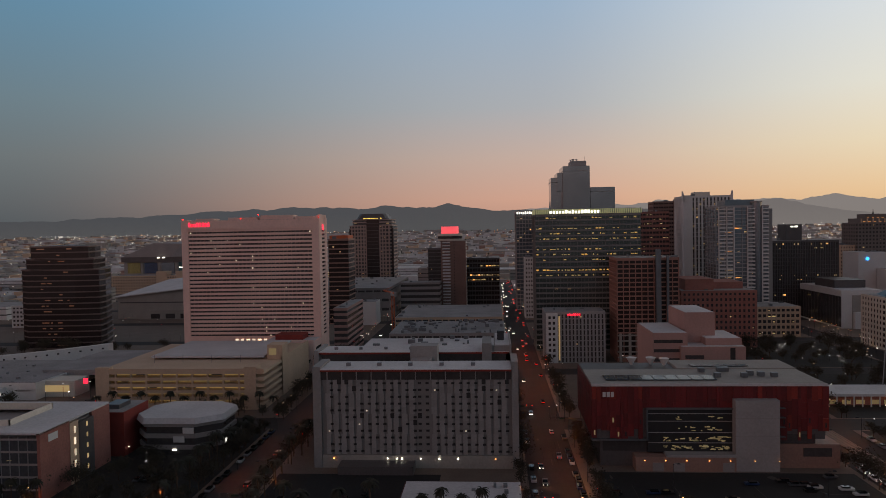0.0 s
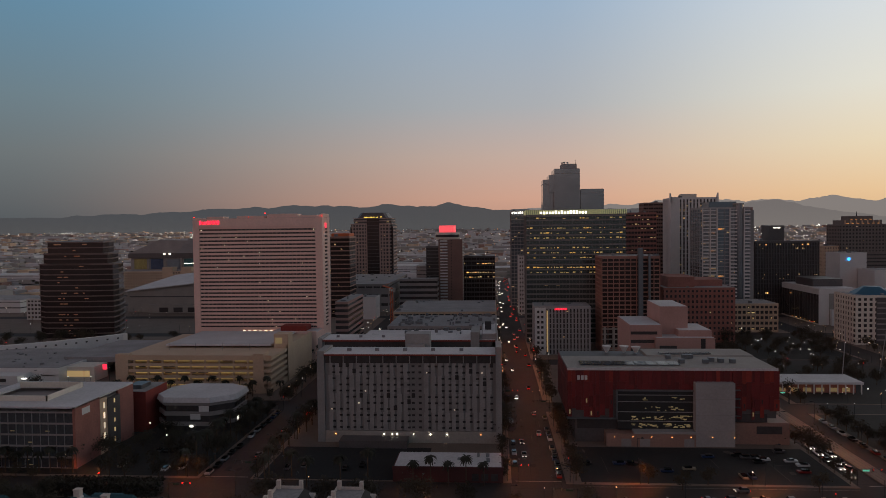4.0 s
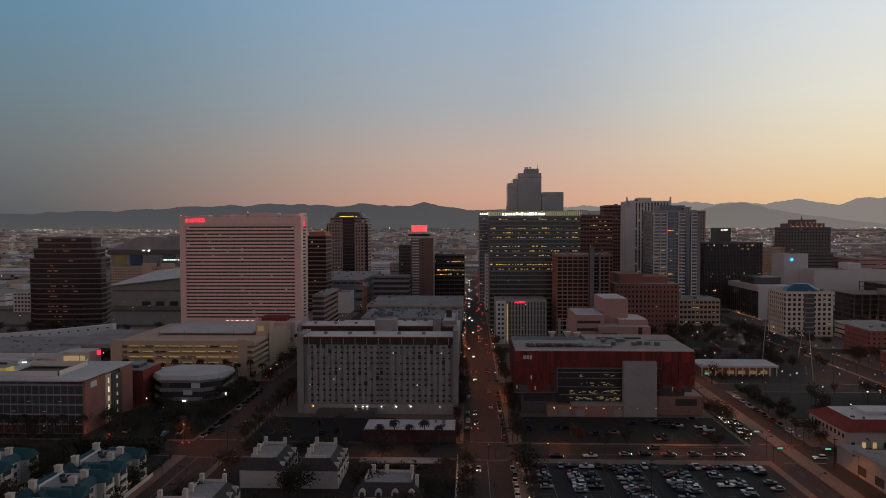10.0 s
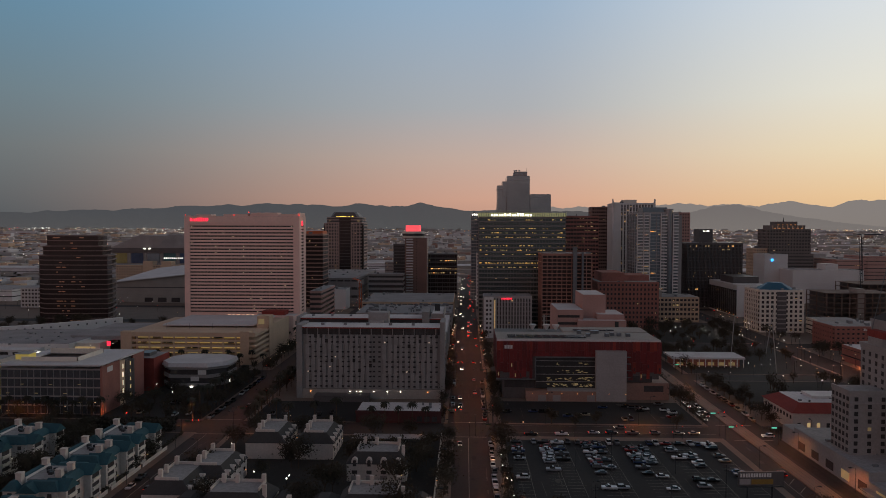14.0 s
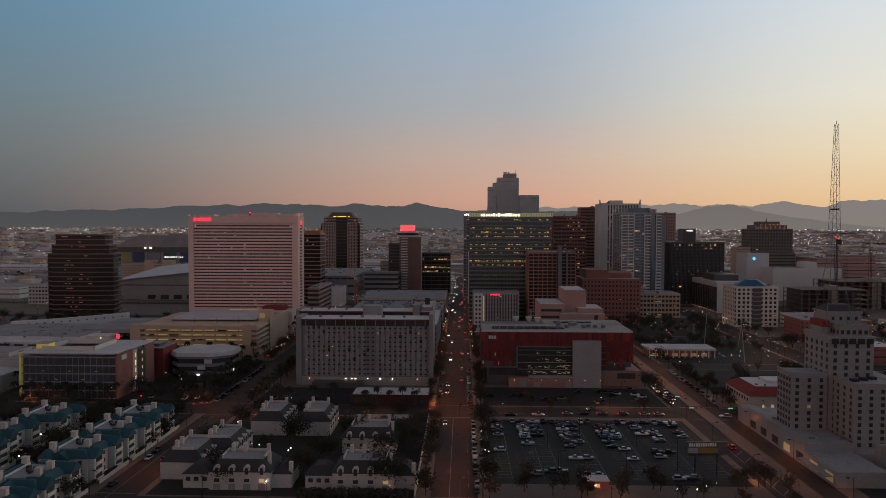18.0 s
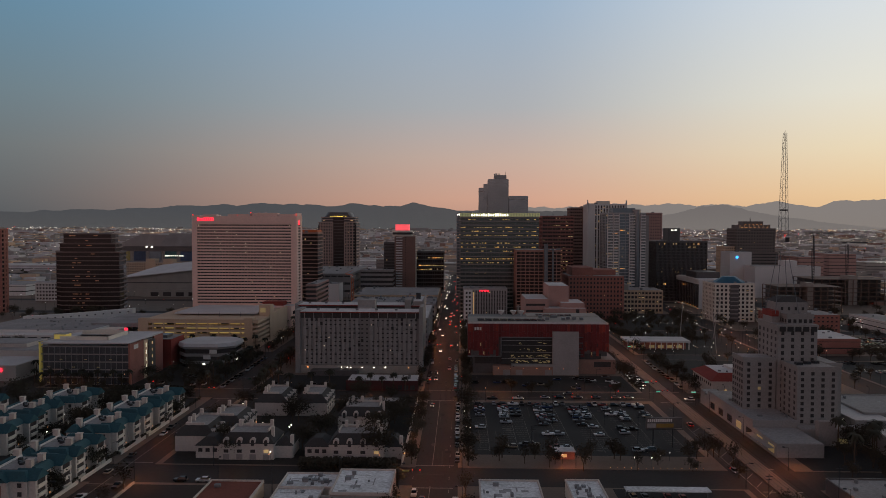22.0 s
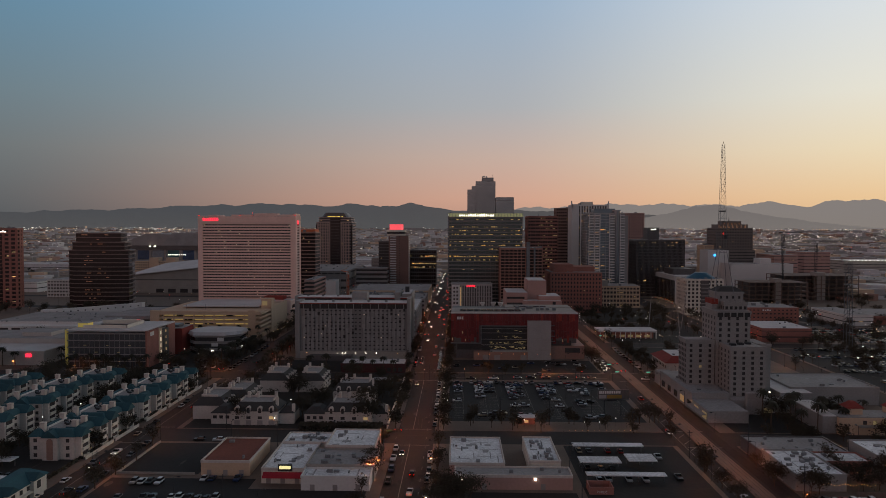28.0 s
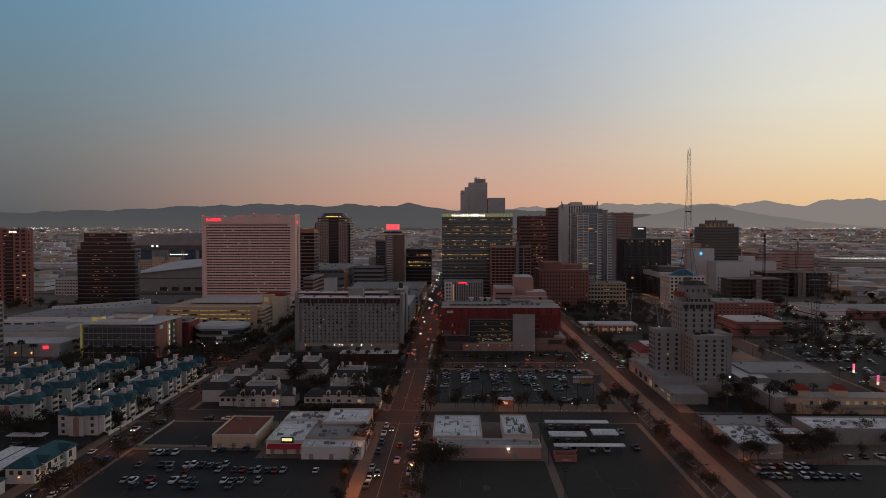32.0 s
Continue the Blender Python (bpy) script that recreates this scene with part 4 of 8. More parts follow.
# ---- the residence hall, the red school, the car park, the offices ----
def residence():
    rng = random.Random(21)
    b = thing("residence_hall", -66, 255, "thirteen storey grey panelled student residence with two wings", "building", kind="")
    w, d, h = 73, 15, 37.0
    part("front_wing", bx(bmesh.new(), 0.6, w - 0.6, 0.5, d, 0, h), "resback", b)
    part("end_wall", bx(bmesh.new(), -2.6, 0.5, -0.4, d + 0.4, 0, h + 1.6), "resgrey", b)
    part("end_wall", bx(bmesh.new(), w - 0.6, w + 1.8, -0.8, d + 0.6, 0, h + 3.4), "resgrey", b)
    part("roof_slab", bx(bmesh.new(), 0.6, w - 0.7, -1.2, d, h, h + 0.7), "whiteroof", b, "white roof with a dark red edge")
    part("roof_edge", bx(bmesh.new(), 0.55, w - 0.65, -1.35, -1.2, h - 0.15, h + 0.45), "redroof", b)
    part("top_glazing", bx(bmesh.new(), 0.7, w - 0.8, -0.1, 0.6, h - 3.4, h - 0.1), "glass", b)
    for k in range(13):
        again("glazing_post", box_mesh(0.4, 0.5, 3.3, "resgrey"), b, (3 + k * 5.6, -0.15, h - 3.45))
    cols, rows = 24, 11
    cw, z0, z1 = (w - 4) / cols, 5.2, h - 3.5
    fh = (z1 - z0) / rows
    wide, narrow = box_mesh(cw * 0.74, 0.4, fh + 0.01, "resgrey"), box_mesh(cw * 0.6, 0.34, fh + 0.01, "resgrey")
    win, open_win = box_mesh(cw * 0.42, 0.3, 0.75, "slot"), box_mesh(cw * 0.5, 0.3, 1.9, "slot")
    for c in range(cols):
        x = 2 + (c + 0.5) * cw
        for f in range(rows):
            z = z0 + f * fh
            core = c in (12, 13)
            if not core:
                again("wall_panel", wide if (c * 7 + f // 3) % 3 else narrow, b, (x - 0.3 + 0.35 * ((f // 3 + c) % 2), 0.28 - 0.06 * ((c + f) % 2), z))
            if core or rng.random() < 0.72:
                r = rng.random()
                me = win if r < 0.93 else open_win
                again("window", me, b, (x + (1.05 if not core else 0), 0.12 if not core else 0.4, z + 0.9))
            if rng.random() < 0.012:
                again("lit_window", box_mesh(0.5, 0.3, 0.5, "litwhite"), b, (x, -0.05, z + 1.0))
    part("ground_floor", bx(bmesh.new(), 0.6, w - 0.6, -0.3, 0.6, 0, 5), "concretewall", b)
    part("dark_court", bx(bmesh.new(), 8, 36, -8, -0.6, 0, 3.2), "blackclad", b)
    for x in (25.5, 29, 31, 38, 45, 52, 5, 66):
        part("wall_lamp", bx(bmesh.new(), x - 0.2, x + 0.2, -0.8, -0.4, 3.7, 4.05), "warm" if x in (5, 66) else "cool", b)
    # back wing and the link
    part("back_wing", bx(bmesh.new(), -9, w, 36, 51, 0, h), "greydark", b)
    part("end_wall", bx(bmesh.new(), -11, -9, 34, 52, 0, h + 1.4), "resgrey", b)
    part("back_roof", bx(bmesh.new(), -9, w - 0.6, 35, 51, h, h + 0.7), "whiteroof", b)
    part("roof_edge", bx(bmesh.new(), -9, w - 0.6, 34.8, 35, h - 0.2, h + 0.45), "redroof", b)
    part("back_glazing", bx(bmesh.new(), -8, w - 2, 35.3, 36.2, h - 4, h - 0.2), "glass", b)
    part("link", bx(bmesh.new(), 33, 41, 15, 36, 0, h + 1), "greydark", b)
    part("lift_tower", bx(bmesh.new(), 32, 43, 22, 30, 0, h + 5.4), "resgrey", b)
    part("stair_tower", bx(bmesh.new(), 61, 65, 33, 52, 0, h + 4.5), "resgrey", b)
    part("east_wing", bx(bmesh.new(), 66, w, 36, 70, 0, h + 3), "greydark", b)
    part("roof", bx(bmesh.new(), 66.5, w - 0.5, 37, 69, h + 3, h + 3.3), "whiteroof", b)
    part("parapet", bx(bmesh.new(), w - 0.5, w + 0.3, 34, 70, h, h + 4), "resgrey", b)
    for k in range(5):
        again("roof_unit", box_mesh(1.6, 1.6, 1.2, "steel"), b, (10 + 12 * k, 6, h + 0.7))
        again("roof_unit", box_mesh(1.4, 1.4, 1.0, "steel"), b, (-3 + 11 * k, 42, h + 0.7))
    again("roof_unit", box_mesh(3, 3, 4, "darksteel"), b, (69, 50, h + 3.3))


residence()


def palm_shop():
    b = thing("shop", -30.5, 211, "low dark brick shop with a white roof", "shop")
    part("wall", bx(bmesh.new(), 0, 39, 0, 17, 0, 5), "maroon", b)
    part("roof", bx(bmesh.new(), 0.5, 38.5, 0.5, 16.5, 5, 5.3), "whiteroof", b)
    part("parapet", bx(bmesh.new(), -0.2, 39.2, -0.2, 0.4, 4.4, 5.6), "maroon", b)
    for k in range(3):
        part("shop_window", bx(bmesh.new(), 28 + 3.4 * k, 30.4 + 3.4 * k, -0.15, 0.1, 0.8, 3.2), "glass", b)
    roof_units(b, 39, 16, 5.3, 5, random.Random(2))


palm_shop()


def school():
    rng = random.Random(23)
    b = thing("journalism_school", 36, 257, "rust-red panelled school with a glazed bay and a grey block", "building")
    w, d, h = 84, 43, 31.0
    part("upper_body", bx(bmesh.new(), 0.4, w - 0.4, 0.4, d, 11, h - 0.3), "blackclad", b)
    part("lower_body", bx(bmesh.new(), 3, 66, 2, d, 0, 11), "blackclad", b)
    part("right_base", bx(bmesh.new(), 66.3, w + 5, 0.5, d, 0, 9), "brown", b)
    part("roof", bx(bmesh.new(), 0, w, -0.2, 26, h - 0.3, h + 0.4), "concretewall", b)
    part("roof", bx(bmesh.new(), 38, w, 26, d, h - 0.3, h + 0.8), "concretewall", b)
    part("roof_edge", bx(bmesh.new(), -0.2, w + 0.2, -0.3, -0.2, h - 0.5, h + 0.5), "whiteroof", b)
    # staggered metal panels, two tiers, none over the glazed bay (x 20 to 51, z 6 to 22)
    x = 0.0
    widths = (1.1, 1.6, 2.2)
    meshes = {}
    for mat in ("red", "orange"):
        for wd in widths:
            for tall in (4.6, 5.2, 5.8):
                meshes[mat, wd, tall] = box_mesh(wd - 0.06, 0.45, tall, mat)
    while x < w - 1:
        wd = rng.choice(widths)
        z = h - 0.6
        warm_end = x > 62
        while z > 11.5:
            tall = rng.choice((4.6, 5.2, 5.8))
            tall = tall if z - tall > 10.8 else 4.6
            if z - tall < 10.3:
                break
            over_bay = x + wd > 20 and x < 51 and z - tall < 22.4
            behind_block = 51 < x < 65 and z < 24
            if over_bay:
                if z > 23.2:
                    again("metal_panel", box_mesh(wd - 0.06, 0.45, round(z - 22.5, 1), "red"), b, (x + wd / 2, 0.1, 22.5))
                break
            if not behind_block:
                mat = "orange" if rng.random() < (0.4 if warm_end else 0.1) else "red"
                again("metal_panel", meshes[mat, wd, tall], b, (x + wd / 2, 0.1 - rng.choice((0, 0.12, 0.2)), z - tall))
                if z < 24 and rng.random() < 0.18:
                    again("slot_window", box_mesh(0.5, 0.3, 1.7, "slot" if rng.random() < 0.85 else "litroom"), b, (x + wd / 2, -0.25, z - tall + 1.2))
            z -= tall + 0.05
        x += wd
    for k in range(17):
        again("metal_panel", box_mesh(0.45, 2.4, 5.0, "red"), b, (0.1, 1.3 + 2.5 * k, 25.4))
        again("metal_panel", box_mesh(0.45, 2.4, 5.6, "red"), b, (0.02, 1.3 + 2.5 * k, 19.7))
        again("metal_panel", box_mesh(0.45, 2.4, 8.0, "red"), b, (0.12, 1.3 + 2.5 * k, 11.5))
    # glazed bay
    part("bay_frame", bx(bmesh.new(), 19.6, 20.2, -0.9, 1, 10.6, 22.4), "steel", b)
    part("bay_frame", bx(bmesh.new(), 19.6, 51, -0.9, 1, 22.0, 22.6), "steel", b)
    part("lower_frame", bx(bmesh.new(), -0.3, 20.2, -0.9, 1, 10.4, 11.0), "steel", b)
    part("bay_glass", bx(bmesh.new(), 20.2, 50.7, 0.12, 2.2, 5.9, 22), "slot", b)
    part("strip_glass", bx(bmesh.new(), 4, 20.2, 1.4, 2.2, 6, 10.2), "glass", b)
    for k, z in enumerate((9.4, 13.2, 17.4, 20.2)):
        part("bay_transom", bx(bmesh.new(), 20.2, 50.7, -0.15, 0.3, z, z + 0.22), "grey", b)
    for z, x0, x1, n in ((6.8, 26, 50, 36), (10.0, 26, 50, 32), (13.8, 30, 47, 14), (17.9, 27, 32, 4), (17.9, 41, 48, 6)):
        for _ in range(n):
            again("lit_room", box_mesh(rng.choice((0.5, 1.0, 1.8)), 0.2, rng.choice((0.18, 0.28, 0.4)), "litroom"), b, (rng.uniform(x0, x1), 0.06, z + rng.uniform(0, 1.6)))
    # base and the grey block
    part("base_wall", bx(bmesh.new(), 15, 50.7, -4, 2.2, 0, 5.4), "brown", b)
    part("base_ledge", bx(bmesh.new(), 26, 51, -4.2, 2.2, 5.4, 6.3), "grey", b)
    part("grey_block", bx(bmesh.new(), 50.7, 66.2, -3.5, 3, 0, 26), "grey", b, "tall plain grey panelled block")
    for k in range(3):
        part("block_joint", bx(bmesh.new(), 50.6, 66.3, -3.55, -3.4, 6.5 * (k + 1), 6.5 * (k + 1) + 0.08), "greydark", b)
    part("side_opening", bx(bmesh.new(), 76, 86, 0.3, 0.7, 4.5, 7.6), "glass", b)
    part("upper_windows", bx(bmesh.new(), 67, 80, 0.0, 0.5, 9.4, 12.6), "glass", b)
    for x0 in (21, 28.5, 46):
        part("base_door", bx(bmesh.new(), x0, x0 + 4, -4.1, -3.9, 0.2, 3.4), "greydark", b)
    for x0 in (18, 25.5, 33, 41, 48.5, 57, 65.5):
        part("wall_lamp", bx(bmesh.new(), x0, x0 + 0.3, -4.3, -4.05, 4.1, 4.3), "warm", b)
    for z in (12, 15.5, 19, 22.5):
        part("fire_stair", bx(bmesh.new(), 66.4, 69, -1.5, 0, z, z + 0.3), "steel", b)
    # roof: solar panels and plant
    for k in range(9):
        again("solar_panel", box_mesh(4.2, 8, 0.3, "solar"), b, (8 + 4.6 * k, 9, h + 0.6))
    for k in range(5):
        again("solar_panel", box_mesh(4.2, 3.5, 0.3, "solar"), b, (46 + 4.6 * k, 30, h + 1.0))
    for k in range(8):
        again("roof_unit", box_mesh(2.2, 2.2, 1.6, "steel"), b, (46 + 3.4 * k + rng.uniform(-1, 1), rng.uniform(10, 22), h + 0.5))
    for k, (px, py) in enumerate(((30, 38), (35, 36), (22, 38))):
        part("dish", cyl(bmesh.new(), px, py, h, h + 3, 0.5, 2.2, 12), "white", b)
    for k, hh in enumerate((1.8, 1.8, 1.8)):
        again("wall_letter", box_mesh(1.1, 0.2, hh, "white"), b, (4.4 + 1.5 * k, -0.4, 26.6))


school()


def car_park():
    b = thing("car_park", -204, 338, "tan multi-storey car park with lit decks", "car park")
    w, d, n, fh = 88, 84, 6, 3.3
    # black solid stands in for the shaded inside of the decks
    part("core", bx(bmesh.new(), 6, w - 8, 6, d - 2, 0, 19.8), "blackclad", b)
    for f in range(n):
        part("deck_wall", bx(bmesh.new(), 0, w, 0, d, f * fh + 1.7 if f else 0.0, f * fh + 3.3), "tan", b)
        part("deck_light", bx(bmesh.new(), 8, 78, 5.4, 5.9, f * fh + 0.2, f * fh + 1.6), "fluor", b, "deck glowing yellow inside")
    cm = mesh_of("column", bx(bmesh.new(), -0.45, 0.45, 0.1, 1.1, 0, 19.8), "tan")
    for k in range(11):
        again("column", cm, b, (2 + 8.1 * k, 0.2, 0))
    part("corner_wall", bx(bmesh.new(), -0.3, 7, -0.3, 4, 0, 21.5), "tan", b)
    part("corner_wall", bx(bmesh.new(), 78, 84, -0.4, 8, 0, 22), "tan", b)
    part("side_wall", bx(bmesh.new(), w - 0.6, w + 0.3, 30, d, 0, 21.5), "tan", b)
    part("stair_tower", bx(bmesh.new(), 80, 88.5, 30, 40, 0, 28), "tan", b)
    part("lit_stair", bx(bmesh.new(), 81, 85, 29.7, 30.1, 22.5, 26), "litroom", b)
    part("deck_floor", bx(bmesh.new(), 0.5, w - 0.5, 0.5, d - 0.5, 19.6, 19.9), "tan", b)
    part("parapet", bx(bmesh.new(), 0, w, 0, 0.4, 19.8, 21), "tan", b)
    part("white_canopy", bx(bmesh.new(), 14, 78, 30, d - 2, 21, 22), "whiteroof", b)
    for k in range(4):
        part("lamp_post", cyl(bmesh.new(), 20 + 16 * k, 22, 19.9, 24, 0.12, n=5), "steel", b)
    rng = random.Random(5)
    for f in range(n):
        for _ in range(4):
            part("parked_shape", bx(bmesh.new(), (q := rng.uniform(10, 74)), q + 3.6, 4.6, 5.3, f * fh + 0.3, f * fh + 1.25), "darksteel", b)


car_park()


def glass_office():
    b = thing("office_building", -203, 219, "five storey glass and brick office with a sunken roof terrace", "office")
    w, d, h = 50, 42, 23.5
    part("glazing", bx(bmesh.new(), 0.5, w - 0.6, 0.5, d, 0, h - 2), "officeglass", b)
    fh = 4.3
    for f in range(6):
        part("wall_band", bx(bmesh.new(), 0, w - 0.4, 0, d, f * fh - 0.3 if f else 0, f * fh + 0.3), "greydark", b)
    pm = mesh_of("mullion", bx(bmesh.new(), -0.05, 0.05, 0.1, 0.5, 0, h - 1), "grey")
    for k in range(15):
        again("mullion", pm, b, (1 + 3.2 * k, 0, 0))
    part("brick_wall", bx(bmesh.new(), w - 0.5, w + 0.6, -0.3, 16, 0, h), "brick", b)
    part("cream_wall", bx(bmesh.new(), w - 0.5, w + 0.8, 16, 21, 0, h - 1), "tan", b)
    part("brick_wall", bx(bmesh.new(), w - 0.5, w + 0.5, 30, d, 0, h), "brick", b)
    part("dark_stair", bx(bmesh.new(), w - 0.5, w + 1.2, 21, 30, 0, h - 2), "blackclad", b)
    for f in range(5):
        again("lit_window", box_mesh(0.3, 0.7, 2.3, "litwhite"), b, (w + 1.0, 18.5, 2 + 4.1 * f))
        again("lit_window", box_mesh(0.3, 0.6, 1.6, "lit"), b, (w + 1.3, 25.5, 3 + 4.0 * f))
    part("roof", bx(bmesh.new(), 0, w + 0.6, -0.3, 8, h - 0.4, h + 0.3), "whiteroof", b)
    part("roof", bx(bmesh.new(), 0, w + 0.6, 32, d, h - 0.4, h + 0.3), "whiteroof", b)
    part("roof", bx(bmesh.new(), 0, 6, 8, 32, h - 0.4, h + 0.3), "whiteroof", b)
    part("roof", bx(bmesh.new(), 34, w + 0.6, 8, 32, h - 0.4, h + 0.3), "whiteroof", b)
    part("terrace_floor", bx(bmesh.new(), 6, 34, 8, 32, h - 3, h - 2.6), "greydark", b)
    part("terrace_wall", bx(bmesh.new(), 6, 34, 8, 8.4, h, h + 2.4), "cream", b)
    part("terrace_wall", bx(bmesh.new(), 33.6, 34, 8, 32, h, h + 2.4), "cream", b)
    part("terrace_wall", bx(bmesh.new(), 6, 34, 31.6, 32, h, h + 2.4), "cream", b)
    part("wall_letter", bx(bmesh.new(), w + 0.6, w + 0.8, 4, 9, h - 4, h - 1.5), "white", b)
    part("lit_stair", bx(bmesh.new(), -1.0, -0.1, -0.5, 2, 1, h + 0.6), "stairglow", b, "glowing yellow stair glass on the corner")
    part("lit_box", bx(bmesh.new(), 0.4, 7, 12, 18, h + 0.3, h + 2.9), "stairglow", b, "glowing yellow roof pavilion")
    part("box_roof", bx(bmesh.new(), 0, 7.4, 11.6, 18.4, h + 2.9, h + 3.2), "grey", b)
    part("stair_frame", bx(bmesh.new(), -1.1, 0.1, -0.6, 2.2, h + 0.6, h + 1.1), "grey", b)
    for k in range(14):
        again("lit_window", box_mesh(1.6, 0.1, 0.3, "litroom"), b, (4 + (k * 7) % 42, 0.42, 1.2 + 4.3 * (k % 4)))


glass_office()


def hex_pavilion():
    b = thing("pavilion", -148, 268, "dark three storey pavilion with a pale faceted roof", "building")
    plan = [(6, 0), (27, 0), (36, 7), (36, 22), (27, 28), (6, 28), (0, 20), (0, 7)]
    inner = [(18 + (x - 18) * 0.96, 14 + (y - 14) * 0.96) for x, y in plan]
    part("glazing", prism(bmesh.new(), inner, 0, 13), "glass", b)
    for z in (0, 4.6, 9.2):
        part("wall_band", prism(bmesh.new(), plan, z + 2.4, z + 4.2), "greydark", b)
    part("roof", prism(bmesh.new(), [(18 + (x - 18) * 1.05, 14 + (y - 14) * 1.05) for x, y in plan], 13, 15.2, plan), "whiteroof", b)
    for x0, z in ((18, 5.4), (22, 9.0)):
        part("white_panel", bx(bmesh.new(), x0, x0 + 4.5, -0.3, 0.1, z, z + 2.4), "white", b)
    part("lit_sign", bx(bmesh.new(), 17.6, 19.2, -0.4, -0.1, 2.0, 2.7), "whitesign", b)
    part("lit_sign", bx(bmesh.new(), 35.9, 36.4, 9, 10, 3, 4.5), "whitesign", b)
    r = thing("stair_block", -163, 266, "dark red rendered stair block", "building")
    part("wall", bx(bmesh.new(), 0, 13.5, 0, 20, 0, 18), "redroof", r)
    part("roof", bx(bmesh.new(), 0.5, 13, 0.5, 19.5, 18, 18.2), "greyroof", r)
    part("plant_box", bx(bmesh.new(), 3, 9, 5, 14, 18.2, 20), "steel", r)
    c = thing("car_park", -182, 262, "small grey car park with open decks", "car park")
    # again a black solid in place of the decks' inner shade
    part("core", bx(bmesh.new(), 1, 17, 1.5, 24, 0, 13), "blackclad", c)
    for f in range(4):
        part("deck_wall", bx(bmesh.new(), 0, 18.5, 0, 25, f * 3.4 + 1.8, f * 3.4 + 3.6), "concretewall", c)
    part("roof", bx(bmesh.new(), 0.5, 18, 0.5, 24.5, 13.5, 13.9), "whiteroof", c)
    part("arch_light", bx(bmesh.new(), 8, 11, -0.2, 0.1, 7.4, 8.2), "lit", c)
    part("arch_light", bx(bmesh.new(), 6, 9, -0.2, 0.1, 0.6, 1.2), "lit", c)


hex_pavilion()


def old_hotel():
    """The former grand hotel: two wings before a stepped tower, podium, and the mast on its roof."""
    b = thing("former_hotel", 153, 130, "pale grey stepped former grand hotel beside the tramway", "building")

    def block(xa, xb, ya, yb, h, rows, front, side, seed, z0=6.0, cornice=True):
        rng = random.Random(seed)
        part("wall", bx(bmesh.new(), xa, xb, ya, yb, 0, h), "oldwall", b)
        part("roof", bx(bmesh.new(), xa + 0.5, xb - 0.5, ya + 0.5, yb - 0.5, h, h + 0.15), "greyroof", b)
        part("parapet", bx(bmesh.new(), xa - 0.25, xb + 0.25, ya - 0.25, ya + 0.4, h - 0.9, h + 0.6), "oldwall", b)
        part("parapet", bx(bmesh.new(), xa - 0.25, xa + 0.4, ya, yb, h - 0.9, h + 0.6), "oldwall", b)
        if cornice:
            part("cornice", bx(bmesh.new(), xa - 0.18, xb + 0.18, ya - 0.18, yb, h - 4.2, h - 3.8), "oldwall", b)
        fh = (h - z0 - 1.2) / rows
        wm, ws = box_mesh(1.3, 0.16, round(fh * 0.56, 2), "slot"), box_mesh(0.16, 1.3, round(fh * 0.56, 2), "slot")
        lm = box_mesh(1.25, 0.2, round(fh * 0.46, 2), "litroom")
        for f in range(rows):
            z = z0 + f * fh + fh * 0.25
            for k in range(front):
                x = xa + (xb - xa) * (k + 0.5) / front
                again("window", lm if rng.random() < 0.008 else wm, b, (x, ya - 0.03, z))
            for k in range(side):
                again("window", ws, b, (xa - 0.03, ya + (yb - ya) * (k + 0.5) / side, z))

    block(3.4, 17.6, 18, 30, 31, 9, 3, 5, 1)
    block(19.8, 36.8, 3, 34, 30, 9, 4, 7, 2)
    block(37.1, 43.8, 13.5, 33, 29.6, 9, 1, 0, 5)
    block(18, 35.2, 17.5, 37.5, 45, 13, 4, 5, 3, cornice=False)
    part("roof_terrace", bx(bmesh.new(), 17.6, 35.6, 17.1, 38, 45, 46.2), "oldwall", b)
    for k in range(5):
        part("terrace_opening", bx(bmesh.new(), 18.6 + 3.4 * k, 21.2 + 3.4 * k, 17.0, 17.3, 43.2, 45.4), "slot", b)
    block(23, 34.6, 20, 30, 50, 1, 5, 4, 4, z0=46, cornice=False)
    part("lantern", bx(bmesh.new(), 21.4, 34.9, 26, 37, 46, 55), "oldwall", b)
    part("lantern_cornice", bx(bmesh.new(), 21.0, 35.3, 25.6, 37.4, 54.2, 55.2), "oldwall", b)
    part("lantern_roof", prism(bmesh.new(), [(21.2, 25.8), (35.1, 25.8), (35.1, 37.2), (21.2, 37.2)], 55.2, 57.6, [(24.5, 29), (31.5, 29), (31.5, 34), (24.5, 34)]), "slate", b)
    for k in range(4):
        part("lantern_window", bx(bmesh.new(), 23 + 3.1 * k, 24 + 3.1 * k, 25.8, 26.1, 51.6, 53), "slot", b)
        part("balustrade", bx(bmesh.new(), 23.2 + 2.8 * k, 24.8 + 2.8 * k, 19.6, 19.9, 50, 51.4), "oldwall", b)
    part("red_cornice", bx(bmesh.new(), 18.2, 21.2, 24, 34, 49, 51.6), "redroof", b)
    part("penthouse", bx(bmesh.new(), 18.3, 21, 24.5, 33.5, 45, 49), "oldwall", b)
    for k in range(3):
        part("roof_box", bx(bmesh.new(), 22 + 4.5 * k, 24.5 + 4.5 * k, 8 + 2 * k, 10.5 + 2 * k, 30.1, 31.2), "darksteel", b)
    # podium
    for xa, xb, ya, yb, h in ((0.3, 18.4, 0, 52, 8.5), (18.4, 44, -4, 3, 6), (0.3, 18.4, -22, 0, 5.5), (44.1, 60, 3, 36, 8), (24, 31, -7, -4, 10), (0.2, 8, 52, 62, 7)):
        part("podium", bx(bmesh.new(), xa, xb, ya, yb, 0, h), "oldwall", b)
